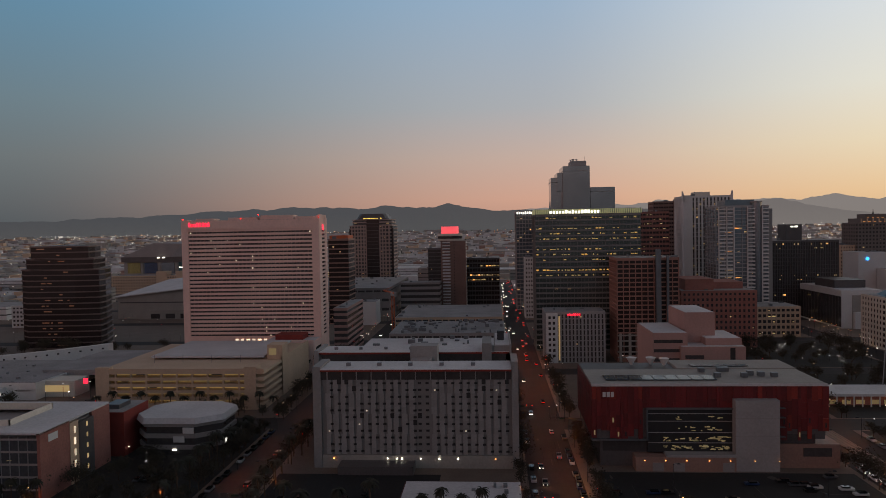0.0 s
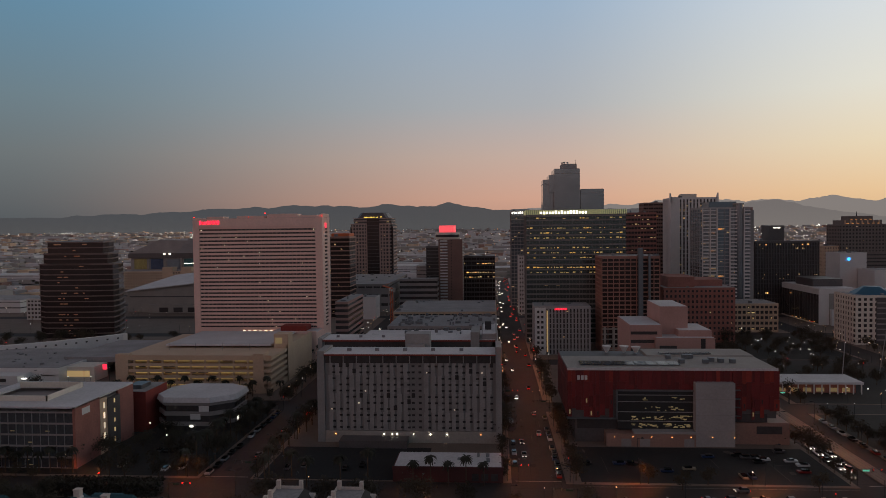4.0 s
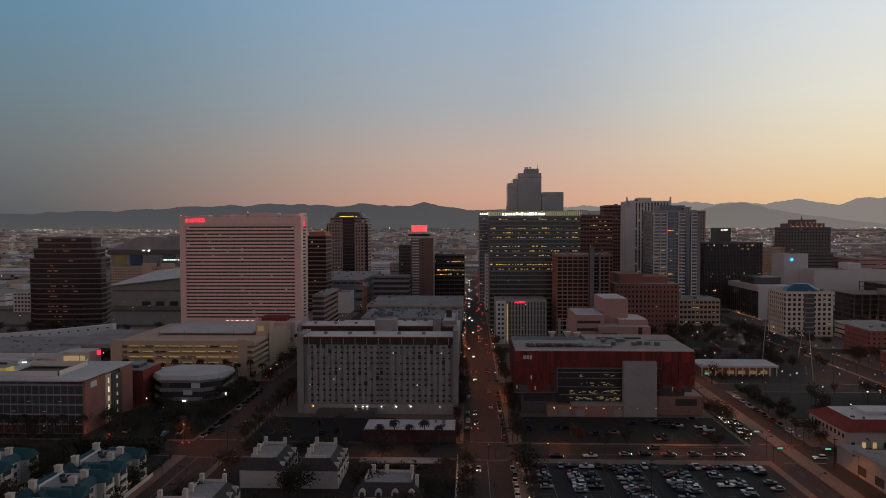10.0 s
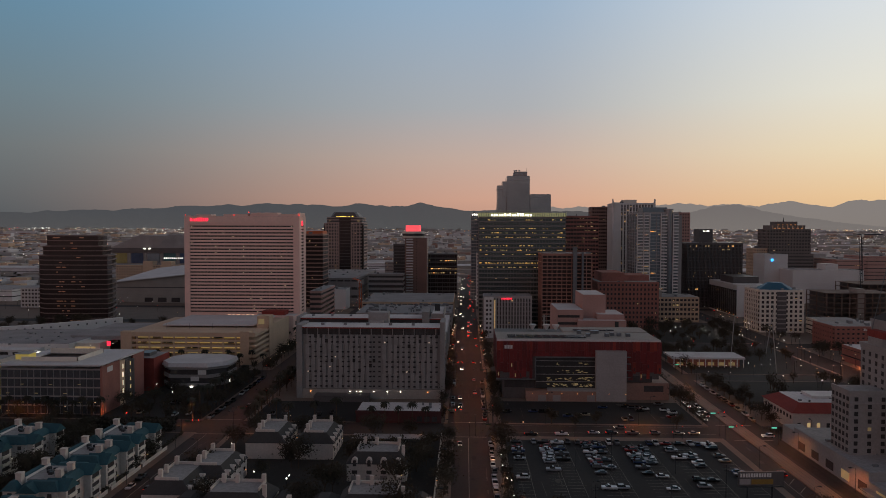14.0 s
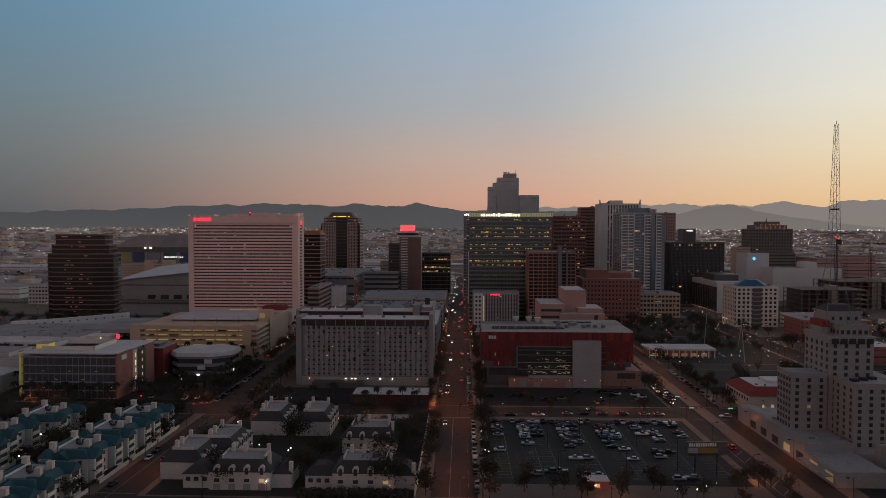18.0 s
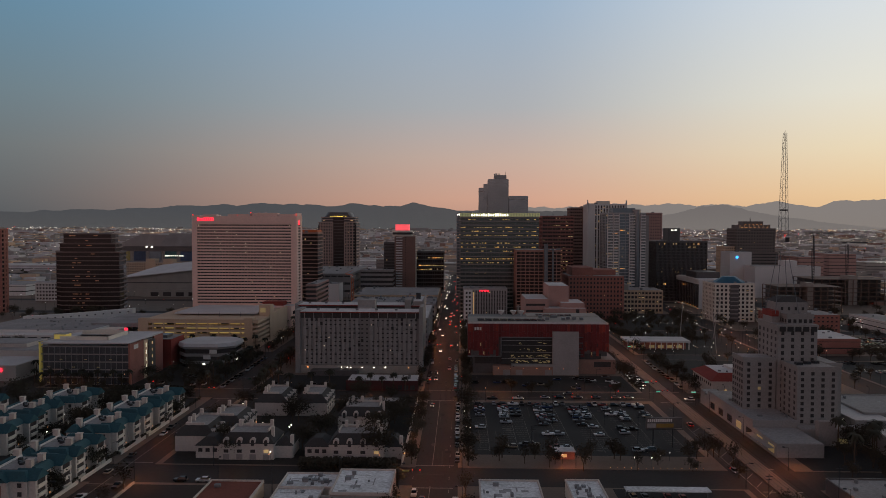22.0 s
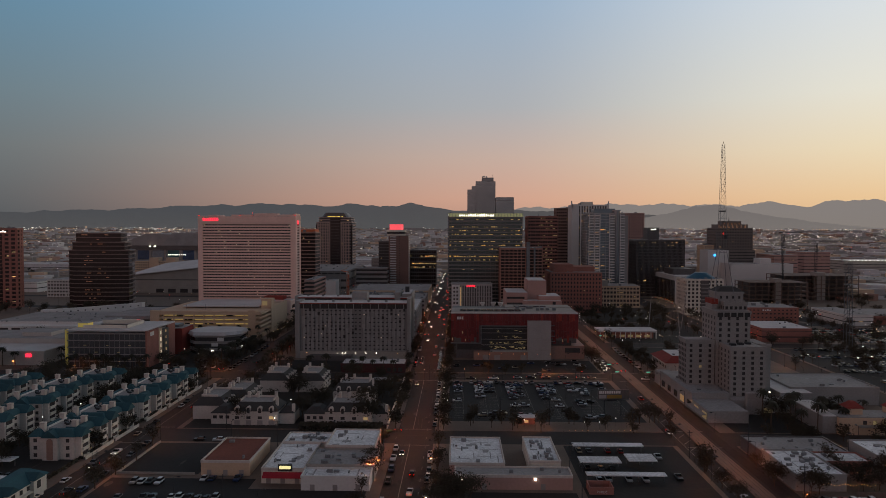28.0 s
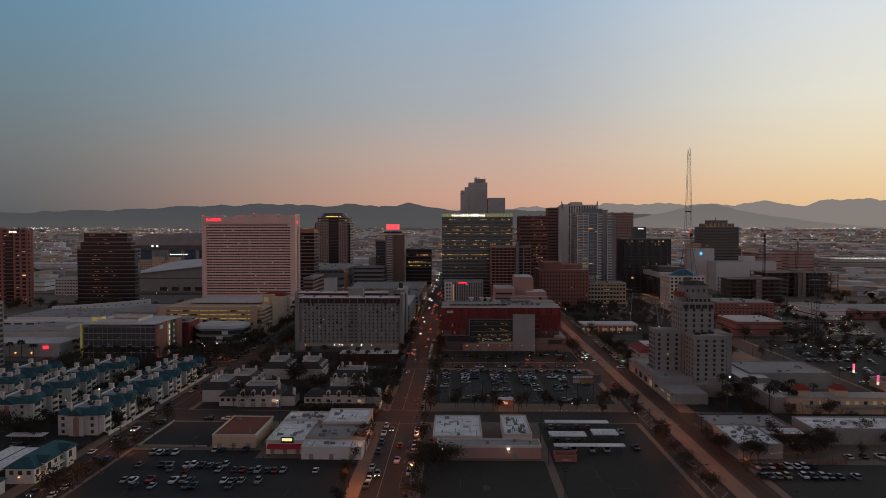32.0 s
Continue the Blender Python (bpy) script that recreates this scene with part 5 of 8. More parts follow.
        part("roof", bx(bmesh.new(), xa + 0.4, xb - 0.4, ya + 0.4, yb - 0.4, h, h + 0.12), "greyroof" if h != 8 else "whiteroof", b)
    for k in range(7):
        part("arcade_window", bx(bmesh.new(), 0.1, 0.4, -20 + 10.5 * k, -15 + 10.5 * k, 1.2, 4.2), "litroom" if k in (0, 1, 3) else "glass", b)
    part("canopy", bx(bmesh.new(), -2.6, 0.2, -20, 0, 3.2, 3.5), "oldwall", b)
    part("lit_porch", bx(bmesh.new(), 33, 37, -4.4, -4.1, 0.4, 2.4), "litroom", b)
    part("wall_lamp", bx(bmesh.new(), 37, 37.6, -0.5, -0.2, 9, 9.6), "cool", b)
    roof_units(b, 20, 40, 8.6, 6, random.Random(9))
    # lattice mast on the tower
    m = thing("lattice_mast", 177, 157.2, "tall steel lattice broadcasting mast on a spread foot", "mast", z=62.5)
    zt = 69.0
    for sx_, sy_ in ((-1, -1), (1, -1), (1, 1), (-1, 1)):
        part("spread_leg", strut(bmesh.new(), (sx_ * 5.2, sy_ * 5.2, -12), (sx_ * 1.9, sy_ * 1.9, 13), 0.1), "steel", m)
        part("mast_leg", strut(bmesh.new(), (sx_ * 1.9, sy_ * 1.9, 13), (sx_ * 0.55, sy_ * 0.55, zt), 0.06), "steel", m)
    n = 16
    for i in range(n):
        bm = bmesh.new()
        for s0 in range(4):
            q = [(-1, -1), (1, -1), (1, 1), (-1, 1)]
            (ax_, ay_), (bx_, by_) = q[s0], q[(s0 + 1) % 4]
            za, zb = 13 + (zt - 13) * i / n, 13 + (zt - 13) * (i + 1) / n
            ra, rb = 1.9 - 1.35 * i / n, 1.9 - 1.35 * (i + 1) / n
            strut(bm, (ax_ * ra, ay_ * ra, za), (bx_ * rb, by_ * rb, zb), 0.025)
            strut(bm, (ax_ * ra, ay_ * ra, za), (bx_ * ra, by_ * ra, za), 0.025)
        part("lattice_brace", bm, "darksteel", m)
    part("antenna", cyl(bmesh.new(), 0, 0, zt, zt + 1.2, 0.1, n=5), "darksteel", m)
    part("antenna_ring", cyl(bmesh.new(), 0, 0, 34, 34.6, 1.7, 1.7, 8), "darksteel", m)
    part("red_beacon", cyl(bmesh.new(), 0, -1.6, 22.4, 23.2, 0.22, n=8), "redlamp", m)
    part("dish", cyl(bmesh.new(), 1.2, -1.6, 20, 22, 0.9, n=8), "darksteel", m)


old_hotel()


def post_office():
    b = thing("post_office", 164, 206, "white two storey post office with a red tile skirt roof", "building")
    part("wall", bx(bmesh.new(), 0, 40, 0, 30, 0, 8), "stucco", b)
    bm = prism(bmesh.new(), [(-1, -1), (41, -1), (41, 31), (-1, 31)], 8, 11.4, [(5, 5), (35, 5), (35, 25), (5, 25)])
    part("tile_roof", bm, "redroof", b)
    part("flat_roof", bx(bmesh.new(), 5, 35, 5, 25, 11.4, 11.6), "whiteroof", b)
    part("penthouse", bx(bmesh.new(), 14, 28, 12, 22, 11.6, 12.8), "white", b)
    for k in range(9):
        part("window", bx(bmesh.new(), 2 + 4.2 * k, 3.4 + 4.2 * k, -0.1, 0.1, 1.2, 3.6), "lit" if k in (1, 2) else "glass", b)
        part("window", bx(bmesh.new(), -0.1, 0.1, 1.5 + 3.1 * k, 2.9 + 3.1 * k, 4.8, 6.4), "glass", b)
    roof_units(b, 32, 24, 11.6, 5, random.Random(4))


post_office()


def bus_station():
    b = thing("bus_station", 152, 343, "long white flat roofed station with a lit colonnade", "station")
    part("wall", bx(bmesh.new(), 2, 44, 4, 18, 0, 5), "brick", b)
    part("roof", bx(bmesh.new(), 0, 46, 0, 20, 5.4, 6.6), "whiteroof", b)
    for k in range(12):
        part("column", bx(bmesh.new(), 1 + 4 * k, 1.5 + 4 * k, 0.5, 1, 0, 5.4), "white", b)
        part("soffit_lamp", bx(bmesh.new(), 2.6 + 3.7 * k, 3.2 + 3.7 * k, 1.6, 2.2, 5.2, 5.35), "warm", b)
    for k in range(6):
        part("lit_front", bx(bmesh.new(), 4 + 6.6 * k, 8 + 6.6 * k, 3.7, 4.05, 0.8, 2.8), "litroom", b)


bus_station()
yb = tower("brick_block", "dark red brick community building", 288, 340, 408, 440, 18, "brick", "glass", 5, 0.6, 14, 1.8, side=-1, seed=80, units=8)
sign_bars(yb, "white", 20, -0.5, 15, 8, 1.6, 4)
tower("brick_hall", "low red brick hall", 274, 312, 330, 372, 11, "brick", "glass", 2, 0.8, 0, side=-1, seed=81, roof="whiteroof", units=6)
tower("art_hall", "angular pale hall with lit glass corner", 312, 346, 470, 500, 13, "cream", "glass", 3, 0.7, side=-1, seed=82, litn=8)

# ---- the tramway, markings and lots ----
slab("track_bed", 138.3, 144.6, -420, 1200, 0.05, 0.2, "rail", "pale concrete tram track bed along the avenue", category="tramway")
for k, x in enumerate((139.1, 140.5, 142.3, 143.7)):
    slab("rail", x, x + 0.1, -420, 1200, 0.2, 0.26, "darksteel", "steel tram rail in the track bed", category="rail")
slab("track_kerb", 137.9, 138.3, -420, 1200, 0.05, 0.42, "concrete", "low kerb along the tram track", category="kerb")
slab("track_verge", 146.4, 150.5, -60, 190, 0.05, 0.12, "dirt", "dark planted verge beside the track", category="verge")
for x in (14.6, 27.4):
    for k in range(14):
        slab("lane_mark", x - 0.08, x + 0.08, -15 + 12 * k, -12 + 12 * k, 0.05, 0.058, "paint", "worn white dashed lane mark", category="road marking")
slab("centre_line", 20.9, 21.1, -400, 75, 0.05, 0.058, "paint", "worn centre line of the street", category="road marking")
slab("centre_line", 20.9, 21.1, 95, 190, 0.05, 0.058, "paint", "worn centre line of the street", category="road marking")
slab("centre_line", -92.1, -91.9, -400, 190, 0.05, 0.058, "paint", "worn centre line of the street", category="road marking")
for y0 in (186, 196, 206):
    slab("lane_line", 36, 128, y0 + 3, y0 + 3.15, 0.05, 0.057, "paint", "worn lane line across the street", category="road marking")
for x in (21, 141, -92):
    for y in (84, 202):
        for s in (-1, 1):
            slab("stop_line", x - 8, x + 8, y + s * 11, y + s * 11 + 0.5, 0.052, 0.058, "paint", "worn white stop line", category="road marking")
# diagonal hatching between track and traffic lane
hatch = thing("track_hatching", 132.6, -40, "worn white hatched marking beside the track", "road marking")
hm = mesh_of("stripe", bx(bmesh.new(), -0.12, 0.12, -3.4, 3.4, 0.052, 0.06), "paint")
for k in range(24):
    again("stripe", hm, hatch, (2.2, k * 8.0, 0), radians(-38))
part("edge_line", bx(bmesh.new(), -0.6, -0.4, -6, 190, 0.052, 0.06), "paint", hatch)
LOTS = ((36, 126, 108, 188, "lot", "dark parking lot with worn bays"), (36, 127, 213, 252, "lot", "dark parking lot before the school"), (-81, -30, -20, 34, "lot", "dark parking lot behind the market"),
        (-30, 10, -20, 25, "lot", "dark parking lot"), (-81, -52, 38, 73, "lot", "empty fenced asphalt yard"), (35, 80, -20, 24, "dirt", "bare dark dirt lot"), (83, 127, -20, 30, "dirt", "bare dirt lot"),
        (83, 127, 30, 74, "lot", "asphalt yard below the car shelters"), (156, 240, -20, 22, "lot", "restaurant parking lot"), (-80, 9, 94, 191, "dirt", "planted ground between the apartment houses"), (-240, -103, -22, 75, "lot", "asphalt yard of the apartments"),
        (-240, -103, 94, 192, "dirt", "planted ground of the apartments"), (-198, -103, 213, 304, "dirt", "planted square before the offices"), (156, 246, 252, 304, "dirt", "planted ground under trees"), (156, 246, 324, 419, "dirt", "park lawn under trees"),
        (156, 246, 438, 534, "dirt", "park lawn under trees"), (270, 362, 94, 303, "lot", "wide parking lot full of cars"), (-80, -20, 212, 248, "lot", "parking lot beside the residence"), (160, 246, 94, 126, "lot", "yard behind the old hotel"))
for xa, xb, ya, yb, mat, label in LOTS:
    slab("lot", xa, xb, ya, yb, 0.05, 0.172, mat, label, category="lot")
bays = thing("parking_bays", 36, 108, "worn white parking bay lines", "road marking", z=0.172)
for x in (4.5, 16, 22, 33.5, 38.5, 50, 55.5, 66.5, 72, 83):
    bm = bx(bmesh.new(), x - 0.05 + 2.6, x + 0.05 + 2.6, 4, 78, 0, 0.006)
    for k in range(24):
        bx(bm, x - 2.4, x + 2.4, 6 + 2.9 * k, 6.1 + 2.9 * k, 0, 0.0055)
    part("bay_marking", bm, "paint", bays)


# ---- cars ----
def car_meshes(kind):
    """Body, glasshouse, wheel and lamps of a car that points along +y; its middle at the origin."""
    L, W, H, hood, cab0, cab1 = {"saloon": (4.6, 1.8, 1.42, 0.82, -1.75, 1.0), "suv": (4.7, 1.9, 1.72, 1.0, -2.2, 1.05), "pickup": (5.5, 1.95, 1.8, 1.05, -0.6, 1.4)}[kind]
    bm = bmesh.new()
    bx(bm, -W / 2, W / 2, -L / 2, L / 2, 0.28, hood)
    bmesh.ops.bevel(bm, geom=[e for e in bm.edges], offset=0.12, segments=1, affect="EDGES")
    roof_t = prism(bm, [(-W * 0.36, cab0 + 0.55), (W * 0.36, cab0 + 0.55), (W * 0.36, cab1 - 0.85), (-W * 0.36, cab1 - 0.85)], H - 0.07, H)
    gl = prism(bmesh.new(), [(-W * 0.47, cab0), (W * 0.47, cab0), (W * 0.47, cab1), (-W * 0.47, cab1)], hood - 0.02, H - 0.06,
               [(-W * 0.37, cab0 + 0.5), (W * 0.37, cab0 + 0.5), (W * 0.37, cab1 - 0.8), (-W * 0.37, cab1 - 0.8)])
    wh = cyl(bmesh.new(), 0, 0, -0.11, 0.11, 0.33, n=10)
    bmesh.ops.rotate(wh, verts=wh.verts[:], cent=(0, 0, 0), matrix=Matrix.Rotation(radians(90), 3, "Y"))
    return bm, gl, wh, (L, W, hood)


CARS, PAINTS = {}, {"white": (205, 206, 208), "silver": (150, 153, 158), "grey": (84, 86, 90), "black": (28, 29, 31), "red": (130, 30, 28), "blue": (40, 58, 92), "beige": (150, 140, 122)}
for nm, rgb in PAINTS.items():
    M["car_" + nm] = pmat("car_paint_" + nm, rgb, 0.3, 0.2, 0.05, 3)
M["tail"] = lamp_mat("tail_lamp", (255, 28, 20), 2.6)
M["tail_off"] = pmat("tail_lamp_glass", (120, 20, 18), 0.3)
M["head"] = lamp_mat("head_lamp", (255, 244, 220), 11)
M["head_off"] = pmat("head_lamp_glass", (190, 190, 186), 0.3)
HALF = {}


def ground_at(x, y):
    """Street level or kerb level."""
    on_road = any(abs(x - q) < (12 if q == 141 else 9.5) for q in XS.values()) or any(abs(y - q) < 9 for q in YS.values())
    return 0.05 if on_road else 0.172


FAR_CARS = []


def car(kind, paint, x, y, turn, lights=False, group="parked cars"):
    if y > (330 if lights else 214) or x > 255:
        FAR_CARS.append((kind, paint, x, y, turn, lights))
        return None
    near = y < 60 and not lights
    key = (kind, paint, lights, near)
    m = Matrix.Translation((x, y, ground_at(x, y))) @ Matrix.Rotation(turn, 4, "Z")
    if key in CARS:
        return copy_thing(CARS[key], m)
    word = {"saloon": "saloon car", "suv": "tall estate car", "pickup": "pickup truck"}[kind]
    b = thing("car", 0, 0, f"{paint} {word} " + ("driving with its lamps on" if lights else "parked with its lamps off"), "car", group)
    body, gl, wh, (L, W, hood) = car_meshes(kind)
    if kind == "pickup":
        bx(body, -W * 0.42, W * 0.42, -L / 2 + 0.15, -0.75, hood, hood + 0.02)
    shell_ob = part("body", body, "car_" + paint, b)
    part("glasshouse", gl, "carglass", shell_ob)
    if kind not in HALF:
        HALF[kind] = mesh_of("wheel", wh, "tyre")
    if near:
        for sx_ in (-1, 1):
            for sy_ in (-0.3, 0.3):
                again("wheel", HALF[kind], b, (sx_ * (W / 2 - 0.1), sy_ * L, 0.33))
    else:
        part("running_gear", bx(bx(bmesh.new(), -W / 2 + 0.05, W / 2 - 0.05, L * 0.23, L * 0.37, 0, 0.6), -W / 2 + 0.05, W / 2 - 0.05, -L * 0.37, -L * 0.23, 0, 0.6), "tyre", b)
    if lights:
        for sx_ in (-1, 1):
            again("headlight", box_mesh(0.36, 0.12, 0.18, "head"), shell_ob, (sx_ * W * 0.36, L / 2, 0.6))
            again("tail_light", box_mesh(0.34, 0.12, 0.2, "tail"), shell_ob, (sx_ * W * 0.37, -L / 2, 0.68))
    b.matrix_basis = m
    CARS[key] = b
    return b


def join_far_cars():
    """The far cars, too small to pick apart, joined by what they are made of."""
    sets = {}
    for kind, paint, x, y, turn, lights in FAR_CARS:
        m = Matrix.Translation((x, y, ground_at(x, y))) @ Matrix.Rotation(turn, 4, "Z")
        W, L = 1.85, 4.6

        def put(mat, x0, x1, y0, y1, z0, z1):
            bm = sets.setdefault(mat, bmesh.new())
            n0 = len(bm.verts)
            bx(bm, x0, x1, y0, y1, z0, z1)
            bm.verts.ensure_lookup_table()
            for v in bm.verts[n0:]:
                v.co = m @ v.co
        put("car_" + paint, -W / 2, W / 2, -L / 2, L / 2, 0.3, 0.95)
        put("carglass", -W * 0.42, W * 0.42, -L * 0.36, L * 0.2, 0.95, 1.45)
        put("tyre", -W * 0.46, W * 0.46, -L * 0.36, L * 0.36, 0, 0.32)
        if lights:
            put("head", -W * 0.45, W * 0.45, L / 2, L / 2 + 0.1, 0.5, 0.75)
            put("tail", -W * 0.42, W * 0.42, -L / 2 - 0.1, -L / 2, 0.6, 0.78)
    for mat, bm in sets.items():
        ob = new("far_cars", mesh_of("far_cars", bm, mat))
        tagged(ob, "small far cars in streets and lots", "cars", "", "stuff")


crng = random.Random(11)
COLOURS = ("white", "white", "white", "silver", "silver", "grey", "grey", "grey", "black", "black", "black", "black", "beige", "red", "blue")


def any_car(x, y, turn, lights=False, group="parked cars"):
    car(crng.choice(("saloon", "saloon", "suv", "suv", "pickup")), crng.choice(COLOURS), x + crng.uniform(-0.3, 0.3), y + crng.uniform(-0.3, 0.3), turn + crng.choice((0, math.pi)) * (0 if lights else 1) + crng.uniform(-0.03, 0.03), lights, group)


E90 = math.pi / 2
# big lot: columns of bays, fuller towards the south
for x, share in ((40.4, 0.75), (51.8, 0.8), (57.5, 0.45), (69.0, 0.75), (73.5, 0.6), (85.5, 0.6), (90.4, 0.75), (102, 0.7), (107.3, 0.6), (118.9, 0.55)):
    for k in range(25):
        y = 114 + 2.9 * k
        if crng.random() < share * (0.12 + 0.88 * max(0.0, (y - 128) / 55)):
            any_car(x, y, E90)
for x in (48, 62, 66, 79, 82, 95, 98, 112, 115):
    any_car(x, 184, 0)
for x, y in ((101.7, 113.6), (106.8, 114.5), (60.9, 119.7), (69.3, 116.5)):
    any_car(x, y, E90)
# school lot
for x, y in ((39.8, 230.7), (52.3, 231.7), (57, 231.5), (68.2, 224.1), (76.3, 226.2), (87.2, 240.5), (99.2, 242.9), (102, 240), (104.9, 240), (104.4, 234.5), (107.4, 238), (93.5, 219), (96.4, 219), (117, 247.5), (116.6, 236), (119, 232), (116.7, 224.9)):
    any_car(x, y, E90 if x < 90 or x > 97 else 0)
# along first street, both kerbs
for k in range(34):
    y = 100 + 6.2 * k
    if not 186 < y < 216 and not 300 < y < 328:
        if crng.random() < 0.75:
            any_car(30.2 - (1.4 if y > 210 else 0), y, 0.0)
        if crng.random() < 0.45 and y > 210:
            any_car(13.2, y, 0.0)
for k in range(16):
    if crng.random() < 0.5:
        any_car(30.0, -18 + 5.6 * k, 0.0)
    if crng.random() < 0.45:
        any_car(16.2, -20 + 5.8 * k, 0.0)
for k in range(9):
    any_car(145.4 + 7.6, 222 + 8.5 * k, 0.0)
for k in range(14):
    if crng.random() < 0.5:
        any_car(-85, -20 + 7 * k, 0.0)
    if crng.random() < 0.5:
        any_car(-95.2, 30 + 9 * k, 0.0)
for k in range(12):
    if crng.random() < 0.6:
        any_car(-99.5, 216 + 7.5 * k, 0.0)
# market lot
for y, x0, x1, share in ((29.2, -71, -60, 0.8), (33, -48, -36, 0.7), (15.6, -70, -38, 0.75), (10.8, -62, -2, 0.65), (0.5, -68, -20, 0.45), (-5, -62, -28, 0.4)):
    x = x0
    while x < x1:
        if crng.random() < share:
            any_car(x, y, 0.0)
        x += 2.9
for x in (-66, -58):
    any_car(x, 76.5, E90)
# restaurant lot, wide lot to the west, yards
for y, x0, x1, share in ((18.5, 156, 180, 0.8), (8.5, 154, 190, 0.8), (30, 196, 228, 0.5), (18, 192, 230, 0.4)):
    x = x0
    while x < x1:
        if crng.random() < share:
            any_car(x, y, 0.0)
        x += 3.0
for j in range(11):
    x = 274 + 3 * (j % 4)
    while x < 360 - 5 * (j % 3):
        if crng.random() < 0.5 + 0.4 * math.sin(j * 2.3 + x * 0.05):
            any_car(x, 150 + 14 * j + (0 if j % 2 else 5), 0.0)
        x += 5.0 if j < 6 else 3.4
for x, y in ((-72, 222), (-66, 224), (-50, 222), (-44, 226), (-130, 240), (-127, 240), (-123.6, 240), (-136, 222), (-118, 219), (-112, 221), (-21, 182), (-17, 182), (-11, 182), (-6, 182), (88, 66.5), (92, 66.5), (99, 66.5), (104, 66.5), (88, 47), (93, 47), (97, 47), (100, 36), (106, 36), (90, 36), (93, 36), (117, 60), (118, 38),
             (-109, 33), (-112, 33), (-115, 33), (-118, 33), (-121.5, 33), (-131, 38), (-128, 38), (205, 128), (210, 128), (196, 122)):
    any_car(x, y, 0.0)
for j in range(15):
    y = 266 + 9.4 * j
    if 300 < y < 328:
        continue
    x = 318 + 2 * (j % 3)
    while x < 366 + 3 * j:
        if crng.random() < 0.78:
            any_car(x, y, 0.25)
        x += 3.1
# moving traffic
for x, y, turn in ((48, 195.6, -E90), (61, 195.7, -E90), (75, 198.5, -E90), (83, 198.5, -E90), (92, 198.4, -E90), (102, 198.3, -E90), (112, 198.6, -E90), (118.5, 198.7, -E90), (88, 206, E90)):
    any_car(x, y, turn, True, "cars in the street")
for x, y, turn in ((17.5, 180, math.pi), (19, 62, math.pi), (24.5, 40, 0), (24.5, 22, 0), (19, 8, math.pi), (24.8, 268, 0), (17.2, 240, math.pi), (16.8, 256, math.pi), (24.6, 352, 0), (17, 330, math.pi), (24.6, 300, 0),
                   (134.5, 262, math.pi), (134.5, 244, math.pi), (134, 228, math.pi), (131, 222, math.pi), (131, 230, math.pi), (131, 238, math.pi), (131, 246, math.pi), (131, 254, math.pi), (134.2, 236, math.pi), (134, 150, 0), (131, 92, math.pi), (133.6, 20, 0), (149, 196, E90), (-89, 20, 0), (-92.6, 44, math.pi), (-88, 128, 0), (-92.4, 60, math.pi), (-88, 236, 0), (-88, 270, 0), (-92.4, -12, math.pi), (-140, 206, E90)):
    any_car(x, y, turn, True, "cars in the street")
for k in range(56):
    right = crng.random() < 0.8
    any_car(24.6 + crng.choice((0, 3, -2.5)) if right else 17 - crng.choice((0, 3)), 400 + 15 * k + crng.uniform(-6, 6), 0.0 if right else math.pi, True, "cars in the street")
for k in range(12):
    any_car(crng.choice((-88, -95)), 480 + 32 * k, crng.choice((0.0, math.pi)), True, "cars in the street")


join_far_cars()


# ---- a bus stopped at the kerb ----
def bus(x, y):
    b = thing("bus", x, y, "red bus with a white roof at the kerb", "bus", z=0.06)
    body = bx(bmesh.new(), -1.25, 1.25, -6, 6, 0.4, 3.1)
    bmesh.ops.bevel(body, geom=body.edges[:], offset=0.15, segments=1, affect="EDGES")
    part("body", body, "car_red", b)
    part("windows", bx(bmesh.new(), -1.28, 1.28, -5.4, 5.4, 1.5, 2.6), "carglass", b)
    part("roof", bx(bmesh.new(), -1.1, 1.1, -5.6, 5.6, 3.1, 3.3), "white", b)
    for sx_ in (-1, 1):
        again("tail_light", box_mesh(0.5, 0.15, 0.9, "tail"), b, (sx_ * 0.9, -6.05, 0.9))
        for sy_ in (-3.4, 3.6):
            again("wheel", HALF["suv"], b, (sx_ * 1.15, sy_, 0.36))


bus(-83.5, 300)


# ---- trees, palms, hedges ----
def tree_proto(name, seed, r, h, trunk_h, leaves, label):
    rng = random.Random(seed)
    b = thing(name, 0, 0, label, "tree", "street trees")
    bm = cyl(bmesh.new(), 0, 0, 0, trunk_h, 0.2, 0.13, 6)
    tips = []
    for k in range(6):
        a, q = 2 * math.pi * k / 6 + rng.uniform(-0.4, 0.4), rng.uniform(0.35, 0.75)
        tip = (r * q * math.cos(a), r * q * math.sin(a), trunk_h + (h - trunk_h) * rng.uniform(0.25, 0.75))
        strut(bm, (0, 0, trunk_h * rng.uniform(0.75, 0.98)), tip, 0.06)
        tips.append(Vector(tip))
    part("trunk", bm, "bark", b)
    bm = bmesh.new()
    for _ in range(leaves):
        t = rng.choice(tips)
        c = t + Vector((rng.gauss(0, r * 0.3), rng.gauss(0, r * 0.3), rng.gauss(0, (h - trunk_h) * 0.17)))
        c.z = max(c.z, trunk_h * 0.8)
        s = rng.uniform(0.12, 0.36)
        u = Vector((rng.uniform(-1, 1), rng.uniform(-1, 1), rng.uniform(-0.6, 0.6))).normalized() * s
        w = u.cross(Vector((rng.uniform(-1, 1), rng.uniform(-1, 1), rng.uniform(-1, 1)))).normalized() * s * 0.8
        vs = [bm.verts.new(c + q) for q in (u, w, -u, -w)]
        bm.faces.new(vs)
        n = u.cross(w).normalized() * s * 0.7
        vs = [bm.verts.new(c + q) for q in (u, n, -u, -n)]
        bm.faces.new(vs)
    part("crown", bm, "leaf", b)
    return b


